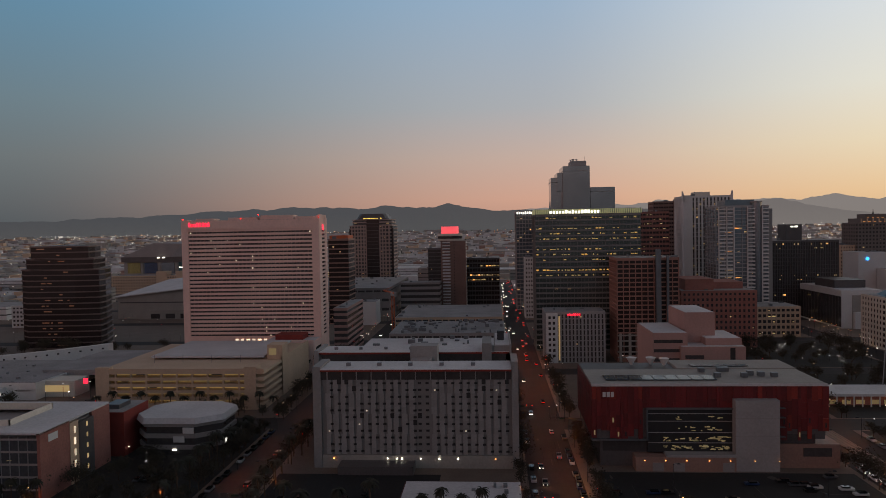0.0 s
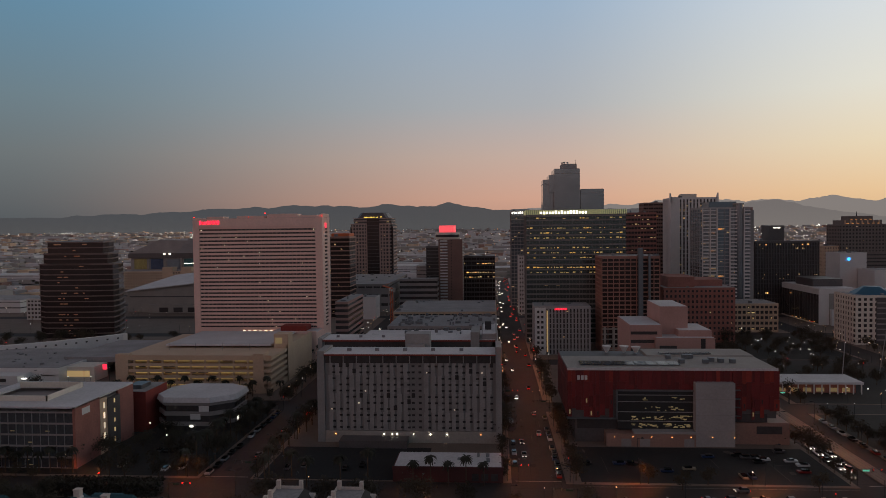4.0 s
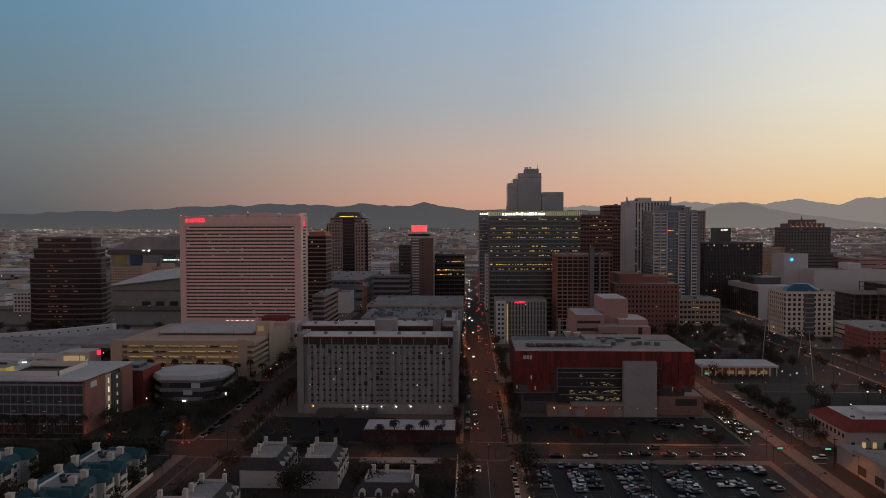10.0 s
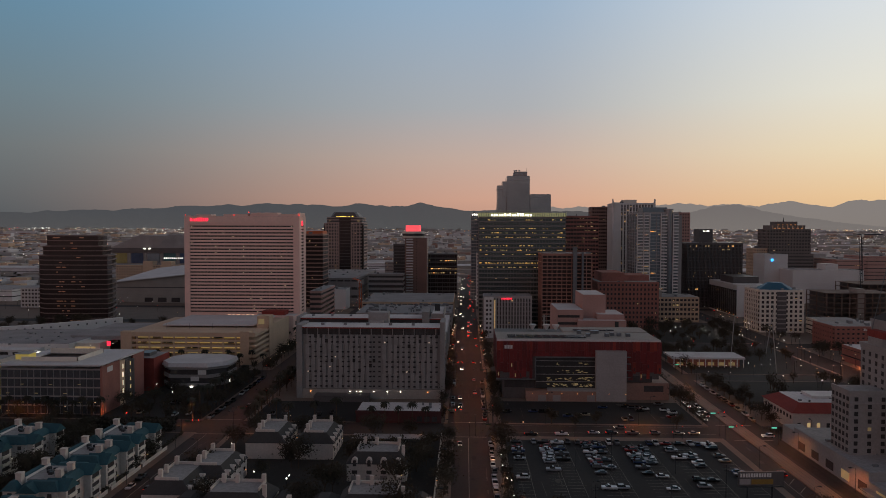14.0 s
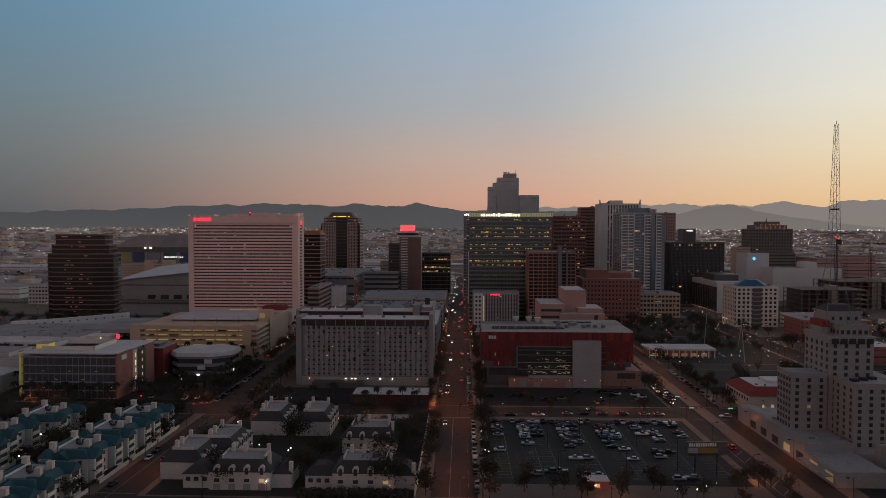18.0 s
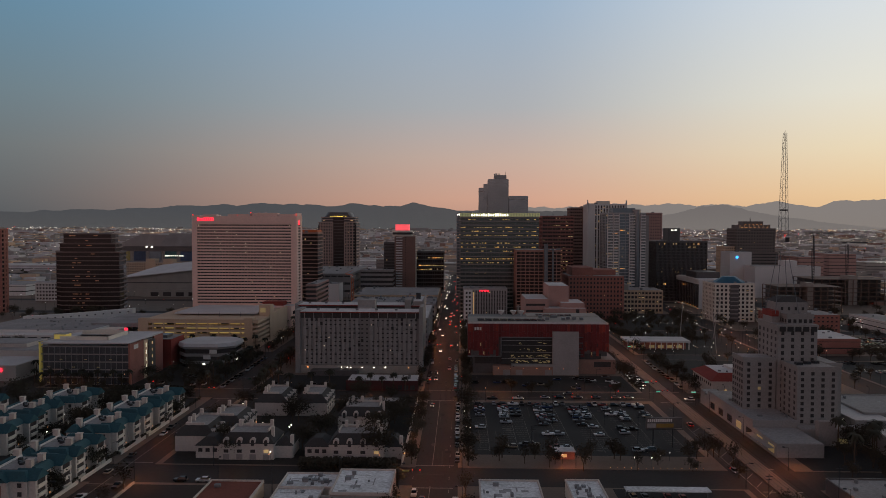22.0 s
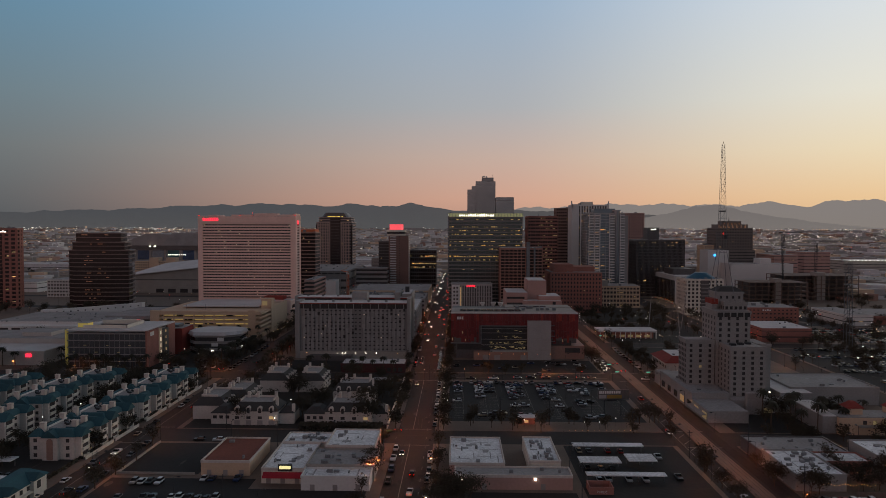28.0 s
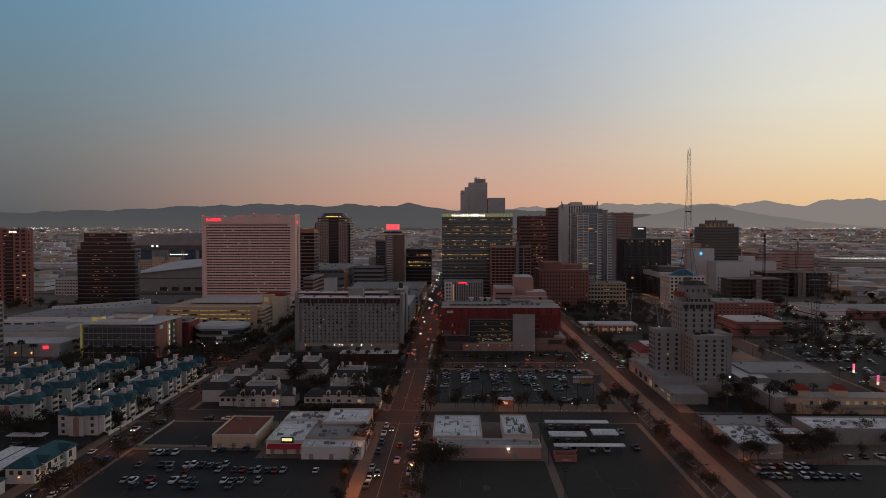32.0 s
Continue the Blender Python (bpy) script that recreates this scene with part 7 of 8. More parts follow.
def gable(bm, x0, x1, y0, y1, z0, z1):
    """A saddle roof with its ridge along x."""
    ym = (y0 + y1) / 2
    v = [bm.verts.new(p) for p in ((x0, y0, z0), (x1, y0, z0), (x1, y1, z0), (x0, y1, z0), (x0, ym, z1), (x1, ym, z1))]
    for f in ((0, 1, 5, 4), (2, 3, 4, 5), (0, 4, 3), (1, 2, 5), (0, 3, 2, 1)):
        bm.faces.new([v[i] for i in f])
    return bm


def arch(bm, x, y0, y1, z, r, n=8):
    """A half-round head: a disc's upper half, y0 to y1 deep."""
    pts = [(x + r * math.cos(math.pi * i / n), z + r * math.sin(math.pi * i / n)) for i in range(n + 1)]
    lo, hi = [bm.verts.new((px, y0, pz)) for px, pz in pts], [bm.verts.new((px, y1, pz)) for px, pz in pts]
    bm.faces.new(lo[::-1])
    bm.faces.new(hi)
    for i in range(n + 1):
        q = (i + 1) % (n + 1)
        bm.faces.new((lo[i], lo[q], hi[q], hi[i]))
    return bm


def teal_house(seed, label):
    """Three storeys, gabled balcony bays towards +x, teal roofs round a flat middle, white chimneys."""
    rng = random.Random(seed)
    b = thing("apartment_house", 0, 0, label, "house", "teal-roofed apartment houses")
    w, d, h = 17.0, 21.0, 8.6
    part("wall", bx(bmesh.new(), 0, w, 0, d, 0, h), "stucco", b)
    part("flat_roof", bx(bmesh.new(), 4.6, w - 4.4, 4.6, d - 4.4, h, h + 2.1), "greyroof", b)
    part("parapet", bx(bmesh.new(), 4.3, 4.7, 4.3, d - 4, h + 1, h + 2.7), "white", b)
    part("roof", roof_hip(bmesh.new(), -0.5, 4.8, -0.5, d + 0.5, h, h + 2.4, 1.9), "teal", b, "teal tile hip roof")
    part("roof", roof_hip(bmesh.new(), 4.8, w + 0.5, -0.5, 5.0, h, h + 2.5, 2.0), "teal", b)
    part("roof", roof_hip(bmesh.new(), 4.8, w + 0.5, d - 5, d + 0.5, h, h + 2.5, 2.0), "teal", b)
    part("roof", roof_hip(bmesh.new(), w - 4.6, w + 0.5, 5.0, d - 5, h, h + 2.2, 1.8), "teal", b)
    for k, y0 in enumerate((0.6, d - 6.6)):
        bay = part("bay", bx(bmesh.new(), w, w + 2.4, y0, y0 + 6, 0, h), "stucco", b)
        part("bay_roof", gable(bmesh.new(), w - 5, w + 2.9, y0 - 0.5, y0 + 6.5, h, h + 2.9), "teal", bay)
        part("gable_wall", gable(bmesh.new(), w + 2.2, w + 2.5, y0 + 0.1, y0 + 5.9, h - 0.02, h + 2.3), "stucco", bay)
        for f in range(3):
            # flat dark pane on the bay's face, painted as a shaded balcony hollow
            part("balcony_recess", bx(bmesh.new(), w + 2.3, w + 2.46, y0 + 1, y0 + 5, 0.5 + 2.8 * f, 2.5 + 2.8 * f), "glass", bay)
            part("balcony_rail", bx(bmesh.new(), w + 2.4, w + 3.0, y0 + 0.8, y0 + 5.2, 0.4 + 2.8 * f, 1.25 + 2.8 * f), "cream", bay)
        part("arch_head", cyl(bmesh.new(), 0, 0, 0, 0.2, 2.0, n=14), "glass", b).matrix_local = Matrix.Translation((w + 2.32, y0 + 3, 8.0)) @ Matrix.Rotation(radians(90), 4, "Y")
    for f in range(3):
        for y in (8.2, 11.4):
            again("window", box_mesh(0.2, 1.3, 1.4, "glass"), b, (w + 0.02, y, 0.9 + 2.8 * f))
        for x in (2.2, 14.6):
            again("window", box_mesh(1.3, 0.2, 1.4, "glass"), b, (x, -0.02, 0.9 + 2.8 * f))
    end = part("end_bay", bx(bmesh.new(), 5.6, 11.4, -1.4, 0.1, 0, h), "stucco", b)
    part("end_gable_roof", gable(bmesh.new(), -3.6, 1.6, -3.4, 3.4, 0, 2.6), "teal", end).matrix_local = Matrix.Translation((8.5, -0.4, h)) @ Matrix.Rotation(radians(-90), 4, "Z")
    part("end_gable_wall", gable(bmesh.new(), -0.15, 0.15, -2.8, 2.8, 0, 2.1), "stucco", end).matrix_local = Matrix.Translation((8.5, -1.3, h - 0.02)) @ Matrix.Rotation(radians(-90), 4, "Z")
    part("arch_recess", arch(bx(bmesh.new(), 7.3, 9.7, -1.5, -1.35, 0.2, 7.0), 8.5, -1.5, -1.35, 7.0, 1.2), "brown", end, "tall brown arched stair recess")
    for x, y in ((3.2, 3.5), (3.0, d - 4), (w - 3.5, 7.2), (w - 3.2, d - 8)):
        stack = part("chimney", bx(bmesh.new(), x - 0.95, x + 0.95, y - 0.8, y + 0.8, h + 0.6, h + 4.3), "stucco", b)
        part("chimney_cap", bx(bmesh.new(), x - 1.1, x + 1.1, y - 0.95, y + 0.95, h + 4.3, h + 4.55), "stucco", stack)
    roof_bits = 4
    for _ in range(roof_bits):
        again("roof_unit", box_mesh(1.2, 1.2, 0.9, "darksteel"), b, (rng.uniform(6, 11), rng.uniform(7, d - 7), h + 2.1))
    part("garden_wall", bx(bmesh.new(), w + 4.2, w + 4.5, 0, d, 0, 1.3), "cream", b)
    part("porch_light", bx(bmesh.new(), w + 2.6, w + 2.8, 7.4, 7.6, 2.2, 2.4), "warm", b)
    return b


HT = teal_house(1, "white three storey apartment house with teal tile roofs")
spots = [(-121.5, 52, 0), (-121.5, 74.5, 0), (-121.5, 103, 0), (-121.5, 126.5, 0), (-121.5, 149, 0), (-163, 100, 0), (-165.5, 123, 0), (-160, 147, 0), (-197, 108, 0), (-198, 134, 0), (-163, 70, 0)]
HT.matrix_basis = pose(*spots[0][:2], 0.17)
for k, (x, y, r) in enumerate(spots):
    if k:
        copy_thing(HT, pose(x, y, 0.17, 0, 0, r))


def clubhouse():
    b = thing("clubhouse", -107.5, -3, "white two storey clubhouse with a teal hip roof", "house")
    w, d = 10.0, 26.0
    part("wall", bx(bmesh.new(), 0, w, 0, d, 0, 5.6), "cream", b)
    part("roof", roof_hip(bmesh.new(), -0.7, w + 0.7, -0.7, d + 0.7, 5.6, 8.4, 4.2), "teal", b)
    for y0 in (4.0, 17.0):
        bay = part("gable_bay", bx(bmesh.new(), w, w + 1.4, y0, y0 + 5, 0, 6.2), "cream", b)
        part("bay_roof", gable(bmesh.new(), w - 3.5, w + 1.8, y0 - 0.4, y0 + 5.4, 6.2, 8.2), "teal", bay)
        part("arched_window", bx(bmesh.new(), w + 1.35, w + 1.5, y0 + 1.6, y0 + 3.4, 3.2, 5.6), "glass", bay)
    part("porch", bx(bmesh.new(), w, w + 1.4, 9.4, 16.6, 2.7, 3.0), "cream", b)
    for k in range(7):
        part("window", bx(bmesh.new(), w - 0.05, w + 0.1, 1.0 + 3.6 * k, 2.4 + 3.6 * k, 3.4, 4.8), "glass", b)
        part("window", bx(bmesh.new(), w - 0.05, w + 0.1, 1.0 + 3.6 * k, 2.4 + 3.6 * k, 0.8, 2.2), "lit" if k in (1, 5) else "glass", b)
    for k in range(3):
        part("window", bx(bmesh.new(), 1.4 + 3 * k, 2.8 + 3 * k, -0.1, 0.1, 3.4, 4.8), "glass", b)
    part("lamp", bx(bmesh.new(), w + 0.2, w + 0.5, 2.6, 2.9, 2.5, 2.8), "warm", b)
    part("lamp", bx(bmesh.new(), 4.6, 4.9, -0.5, -0.2, 2.5, 2.8), "warm", b)
    g = thing("gatehouse", -113, -24, "small white gatehouse with a teal hip roof", "house")
    part("wall", bx(bmesh.new(), 0, 10, 0, 14, 0, 4.6), "cream", g)
    part("roof", roof_hip(bmesh.new(), -0.7, 10.7, -0.7, 14.7, 4.6, 7.2, 4.4), "teal", g)
    part("wall_lamp", bx(bmesh.new(), 10.1, 10.4, 6, 6.3, 2.4, 2.7), "cool", g)
    part("door", bx(bmesh.new(), 9.95, 10.1, 7, 8.2, 0, 2.1), "darkbrown", g)


clubhouse()


def shelter(x0, x1, y0, y1, h=3.0, label="long white flat roofed car shelter", mat="brightroof"):
    b = thing("car_shelter", x0, y0, label, "carport", "car shelters")
    w, d = x1 - x0, y1 - y0
    part("roof", bx(bmesh.new(), 0, w, 0, d, h - 0.25, h + 0.1), mat, b)
    n = max(2, int(w / 7))
    for k in range(n + 1):
        part("post", bx(bmesh.new(), 0.3 + (w - 0.8) * k / n, 0.5 + (w - 0.8) * k / n, d * 0.6, d * 0.6 + 0.2, 0, h - 0.25), "steel", b)
    part("back_beam", bx(bmesh.new(), 0, w, d * 0.6, d * 0.6 + 0.2, h - 0.5, h - 0.25), "steel", b)
    for k in range(n):
        part("strip_light", bx(bmesh.new(), 1.5 + (w - 3) * k / n, 2.7 + (w - 3) * k / n, d * 0.5, d * 0.5 + 0.2, h - 0.4, h - 0.27), "warm", b)
    return b


shelter(85.5, 113, 65, 69)
shelter(85, 100, 46, 52.5)
shelter(103, 113.5, 48, 56)
shelter(85, 112.5, 33, 36.5)
shelter(-27, 4, 179, 185, 2.8, "low grey car shelter behind the houses", "greyroof")
for x0, x1, y0, y1 in ((-119, -112.6, 0, 27), (-126, -120.2, 2, 28), (-137, -122, 41.5, 46.5), (-160, -142, 27, 33)):
    shelter(x0, x1, y0, y1, 3, "long pale car shelter in the yard")


def grey_house(seed, wings):
    """White two storeys under a dark mansard with white arched dormers and tall chimneys; faces -y."""
    b = thing("town_house", 0, 0, "white town house row with a dark mansard roof and arched dormers", "house", "mansard town houses")
    w, d, h = 21.0, 15.0, 6.2
    part("wall", bx(bmesh.new(), 0, w, 0, d, 0, h), "stucco", b)
    part("roof", roof_hip(bmesh.new(), -0.4, w + 0.4, -0.4, d + 0.4, h, h + 3.4, 3.4), "slate", b, "dark shingle mansard")
    part("flat_roof", bx(bmesh.new(), 3.2, w - 3.2, 3.2, d - 3.2, h + 3.3, h + 3.5), "greyroof", b)
    for q in ((3.0, w - 3.0, d - 3.4, d - 3.0), (3.0, 3.4, 4.4, d - 3.4), (w - 3.4, w - 3.0, 4.4, d - 3.4)):
        part("parapet", bx(bmesh.new(), *q, h + 3.3, h + 4.3), "stucco", b)
    for k in range(4):
        x = 2.8 + 5.1 * k
        dormer = part("dormer", bx(bmesh.new(), x - 1.1, x + 1.1, -0.12, 3.0, h - 1.2, h + 1.0), "stucco", b)
        part("arched_head", arch(bmesh.new(), x, -0.12, 3.2, h + 1.0, 1.1), "stucco", dormer)
        part("arched_window", arch(bx(bmesh.new(), x - 0.6, x + 0.6, -0.2, -0.1, h - 0.8, h + 0.9), x, -0.2, -0.1, h + 0.9, 0.6), "glass", dormer)
        part("window", bx(bmesh.new(), x - 0.9, x + 0.9, -0.08, 0.1, 2.7, 3.9), "lit" if (k == 3 and wings) else "glass", b)
        part("garage_door", bx(bmesh.new(), x - 1.2, x + 1.2, -0.08, 0.1, 0.1, 2.1), "greydark", b)
    for x in (5, 9.3, 17.5):
        part("chimney", bx(bmesh.new(), x - 0.6, x + 0.6, d - 4.6, d - 3.4, h + 1, h + 6.2), "stucco", b)
    part("chimney", bx(bmesh.new(), w - 2, w - 0.9, 4, 5.1, h + 1, h + 5.4), "stucco", b)
    if wings:
        part("wing", bx(bmesh.new(), -9.4, 0, 1.5, d - 2, 0, 4.8), "stucco", b)
        part("wing_roof", roof_hip(bmesh.new(), -9.8, 0.2, 1.1, d - 1.6, 4.8, 7.4, 3.4), "slate", b)
        part("wing", bx(bmesh.new(), w, w + 6.5, 2.5, d - 1, 0, 4.8), "stucco", b)
        part("wing_roof", roof_hip(bmesh.new(), w - 0.2, w + 6.9, 2.1, d - 0.6, 4.8, 7.6, 3.0), "slate", b)
        part("wing_chimney", bx(bmesh.new(), w + 5.6, w + 6.8, 3, 4.6, 0, 8.6), "stucco", b)
        for k in range(3):
            part("window", bx(bmesh.new(), -8.4 + 2.8 * k, -6.8 + 2.8 * k, 1.42, 1.6, 2.4, 3.8), "glass", b)
    part("porch_lamp", bx(bmesh.new(), w - 1.8, w - 1.6, -0.3, -0.1, 2.3, 2.5), "warm", b)
    return b


GA = grey_house(1, True)
GA.matrix_basis = pose(-60.5, 99, 0.17)
copy_thing(GA, pose(-18.5, 99, 0.17))
GB = grey_house(2, False)
GB.matrix_basis = pose(-22, 138, 0.17)
copy_thing(GB, pose(-59, 122, 0.17, 0, 0, 90))
copy_thing(GB, pose(-50, 160, 0.17, 0, 0, 90))
copy_thing(GB, pose(-31, 160, 0.17, 0, 0, 90))
copy_thing(GB, pose(-66, 108, 0.17, 0, 0, 90))


# ---- shops and sheds of the near blocks ----
def flat_shop(name, label, x0, x1, y0, y1, h, wall, roof, units=5, seed=1, doors=3, lamps=()):
    b = thing(name, x0, y0, label, "shop")
    w, d = x1 - x0, y1 - y0
    rng = random.Random(seed)
    part("wall", bx(bmesh.new(), 0, w, 0, d, 0, h), wall, b)
    part("roof", bx(bmesh.new(), 0.4, w - 0.4, 0.4, d - 0.4, h, h + 0.12), roof, b)
    for q in ((-0.12, w + 0.12, -0.12, 0.3), (-0.12, w + 0.12, d - 0.3, d + 0.12), (-0.12, 0.3, 0.3, d - 0.3), (w - 0.3, w + 0.12, 0.3, d - 0.3)):
        part("parapet", bx(bmesh.new(), *q, h - 0.3, h + 0.6), "stucco" if wall in ("rose", "tan", "cream") else wall, b)
    for k in range(doors):
        x = w * (k + 0.5) / doors
        part("door", bx(bmesh.new(), x - 0.8, x + 0.8, -0.06, 0.1, 0, 2.2), "greydark", b)
    if roof in ("brightroof", "greyroof"):
        patch = bmesh.new()
        for _ in range(int(w * d / 34)):
            pw, pd = rng.choice(((rng.uniform(0.3, 0.6), rng.uniform(3, 9)), (rng.uniform(1, 3.5), rng.uniform(1, 3)), (rng.uniform(3, 8), rng.uniform(0.3, 0.5))))
            x, y = rng.uniform(0.6, max(0.7, w - 0.8 - pw)), rng.uniform(0.6, max(0.7, d - 0.8 - pd))
            pw, pd, z = min(pw, w - 0.6 - x), min(pd, d - 0.6 - y), h + 0.124 + rng.uniform(0, 0.004)
            patch.faces.new([patch.verts.new(p) for p in ((x, y, z), (x + pw, y, z), (x + pw, y + pd, z), (x, y + pd, z))])
        tagged(part("roof_patching", patch, "roofpatch", b), "", "", "", "stuff")
    for x in lamps:
        part("flood_lamp", bx(bmesh.new(), x - 0.4, x + 0.4, -0.6, -0.1, h - 1.0, h - 0.5), "cool", b)
    roof_units(b, w, d, h + 0.1, units, rng)
    return b


flat_shop("pink_shop", "long pink-washed shop with a white parapet roof and two floodlights", 39.5, 79, 26.5, 35, 4.6, "rose", "greyroof", 3, 1, 2, (2, 27))
flat_shop("white_shop", "white-roofed workshop with patched membrane", 37.5, 57, 37, 67, 5, "rose", "brightroof", 6, 2)
flat_shop("white_shop", "narrow white-roofed shop with roof plant", 66, 77, 40, 68, 5, "cream", "brightroof", 16, 3)
mk = flat_shop("market", "grey-roofed market hall with roof plant", -12, 11.5, 32.5, 50, 5.6, "concretewall", "greyroof", 12, 4)
flat_shop("market_wing", "low white-roofed market wing", -12, 11, 24, 32.3, 4.6, "white", "brightroof", 5, 5)
part("red_awning", prism(bmesh.new(), [(-14, -5.5), (0.5, -5.5), (0.5, -3.2), (-14, -3.2)], 3, 4.4, [(-14, -3.8), (0.5, -3.8), (0.5, -3.2), (-14, -3.2)]), pmat("red_awning", (150, 26, 44)), mk)
flat_shop("market_wing", "low white-roofed wing with a lit yellow sign", -27, -12.2, 30, 58, 5, "cream", "brightroof", 8, 6)
sg = thing("shop_sign", -21, 29.3, "glowing yellow-white shop sign", "sign", z=5.2)
part("board", bx(bmesh.new(), 0.4, 4.2, 0, 0.4, 0.2, 1.2), lamp_mat("shop_sign_light", (250, 240, 170), 0.9), sg)
part("frame", bx(bmesh.new(), -0.2, 4.8, 0.4, 0.6, -0.6, 1.7), "darksteel", sg)
flat_shop("market_wing", "rear white-roofed store with vents", -27, -9, 58.3, 71, 5.2, "cream", "brightroof", 16, 7)
flat_shop("market_wing", "tall pink store with a white roof", -8.8, 9.6, 50.3, 71, 6.6, "rose", "brightroof", 4, 8)
flat_shop("tan_store", "tan store with a rust-brown roof", -50.5, -33.2, 37, 64, 5, "tan", pmat("rust_roof", (118, 62, 48), 0.9, 0, 0.2, 4), 2, 9)
flat_shop("restaurant", "pale walled restaurant with a bright white roof", 153.6, 170.5, 28, 54, 5.4, "oldwall", "brightroof", 18, 10)
flat_shop("restaurant_wing", "low brick wing with a white roof beside the patio", 170.8, 188, 43.5, 54, 4.6, "brick", "brightroof", 4, 15)
flat_shop("restaurant_wing", "low grey-roofed wing of the restaurant", 153.6, 186, 54.3, 73, 4.6, "blackclad", "greyroof", 12, 11)


def patio():
    b = thing("patio_fence", 171, 23, "dark timber fence and pergola of the restaurant yard", "fence")
    for k in range(20):
        part("fence_post", bx(bmesh.new(), 1.05 * k, 1.05 * k + 0.9, 0, 0.1, 0, 1.9), "darkbrown", b)
    for px in (3, 9, 15):
        for py in (4, 12):
            part("pergola_post", bx(bmesh.new(), px - 0.1, px + 0.1, py - 0.1, py + 0.1, 0, 3.2), "darkbrown", b)
    for k in range(9):
        part("pergola_beam", bx(bmesh.new(), 2.5, 15.5, 4 + k, 4.15 + k, 3.2, 3.4), "darkbrown", b)


patio()
mu = flat_shop("mural_store", "white-roofed store with a painted side wall", 191, 232, 46, 64, 6.2, "oldwall", "brightroof", 8, 12)
for px, pz, r in ((8, 2.8, 2.2), (14, 2.6, 2.5), (20, 3, 2.0)):
    part("mural_shape", cyl(bmesh.new(), 0, 0, 0, 0.06, r, n=14), "greydark" if r < 2.4 else "concretewall", mu).matrix_local = Matrix.Translation((px, -0.14, pz)) @ Matrix.Rotation(radians(90), 4, "X")
part("arch_lamp", bx(bmesh.new(), 3, 3.8, -0.5, -0.1, 2.6, 2.9), "warm", mu)


def motel():
    b = thing("motel", 197, 92, "two storey motel with lit walkways and red hip towers", "motel")
    part("wall", bx(bmesh.new(), 6, 60, 0, 12, 0, 7.4), "tan", b)
    part("wing", bx(bmesh.new(), 0, 9, 2, 30, 0, 7.4), "oldwall", b)
    part("roof", bx(bmesh.new(), 6, 60, 0.3, 11.7, 7.4, 7.8), "greyroof", b)
    part("wing_roof", bx(bmesh.new(), 0.3, 8.7, 2.3, 29.7, 7.4, 7.7), "whiteroof", b)
    part("walkway", bx(bmesh.new(), 14, 58, -1.6, 0, 3.5, 4.4), "concretewall", b)
    for k in range(10):
        part("lit_door", bx(bmesh.new(), 16 + 4.2 * k, 17.6 + 4.2 * k, -0.12, 0.1, 4.6, 6.2), "litroom" if k % 3 else "glass", b)
    for px in (12, 30):
        part("roof_tower", bx(bmesh.new(), px, px + 6, 4, 10, 7.8, 10.5), "tan", b)
        part("tower_roof", roof_hip(bmesh.new(), px - 0.6, px + 6.6, 3.4, 10.6, 10.5, 13, 2.6), "redroof", b)


motel()
flat_shop("annexe", "long pale annexe with a flat roof", 206, 250, 142, 175, 8.5, "oldwall", "greyroof", 6, 13)
flat_shop("drive_in", "small shop with a red hip roof and bright signs", 276, 296, 132, 152, 4.5, "tan", "redroof", 0, 14)
sp = thing("price_sign", 270, 134, "tall pink and white lit pole sign", "sign")
part("post", cyl(bmesh.new(), 0, 0, 0, 7, 0.2, n=6), "steel", sp)
part("panel", bx(bmesh.new(), -0.6, 0.6, -0.2, 0.2, 6.4, 9.6), lamp_mat("pink_sign", (255, 110, 150), 0.9), sp)
part("panel", bx(bmesh.new(), -0.6, 0.6, -0.2, 0.2, 4.4, 6.2), "litwhite", sp)
copy_thing(sp, pose(274.6, 164.4, 0))


def string_lights():
    rng = random.Random(8)
    b = thing("string_lights", 176, 22, "strings of small warm bulbs over the restaurant yard", "lights")
    for k in range(6):
        part("post", cyl(bmesh.new(), 5 * k, 0, 0, 3.4, 0.06, n=5), "darksteel", b)
    for k in range(42):
        again("bulb", box_mesh(0.1, 0.1, 0.1, "warm"), b, (-14 + 0.9 * k if k < 20 else 3 + 0.55 * (k - 20), 4.5 if k < 20 else 16 - 0.4 * (k - 20), 2.9 + 0.3 * math.sin(k)))


string_lights()


def public_hut():
    b = thing("ticket_hut", 84, 23, "small roofless red-brown hut beside the lot", "hut")
    for q in ((0, 8, 0, 0.3), (0, 8, 6, 6.3), (0, 0.3, 0.3, 6), (7.7, 8, 0.3, 6)):
        part("wall", bx(bmesh.new(), *q, 0, 2.6), "brick", b)
    txt = bpy.data.curves.new("word", "FONT")
    txt.body, txt.size, txt.extrude, txt.align_x = "PUBLIC", 1.05, 0.02, "CENTER"
    txt.materials.append(M["white"])
    word = new("lettering", txt)
    word.parent, word.location, word.rotation_euler = b, (4.2, -0.06, 0.7), (E90, 0, 0)
    part("floor", bx(bmesh.new(), 0.3, 7.7, 0.3, 6, 0, 0.2), "lot", b)


public_hut()


def plaza_rail():
    b = thing("lit_fence", 86, 92, "row of low lit bollards along the walk", "fence")
    for k in range(14):
        part("bollard", cyl(bmesh.new(), 2.6 * k, 0, 0, 1.1, 0.1, n=5), "concrete", b)
        part("bollard_lamp", bx(bmesh.new(), 2.6 * k - 0.06, 2.6 * k + 0.06, -0.06, 0.06, 1.1, 1.22), "warm", b)


plaza_rail()


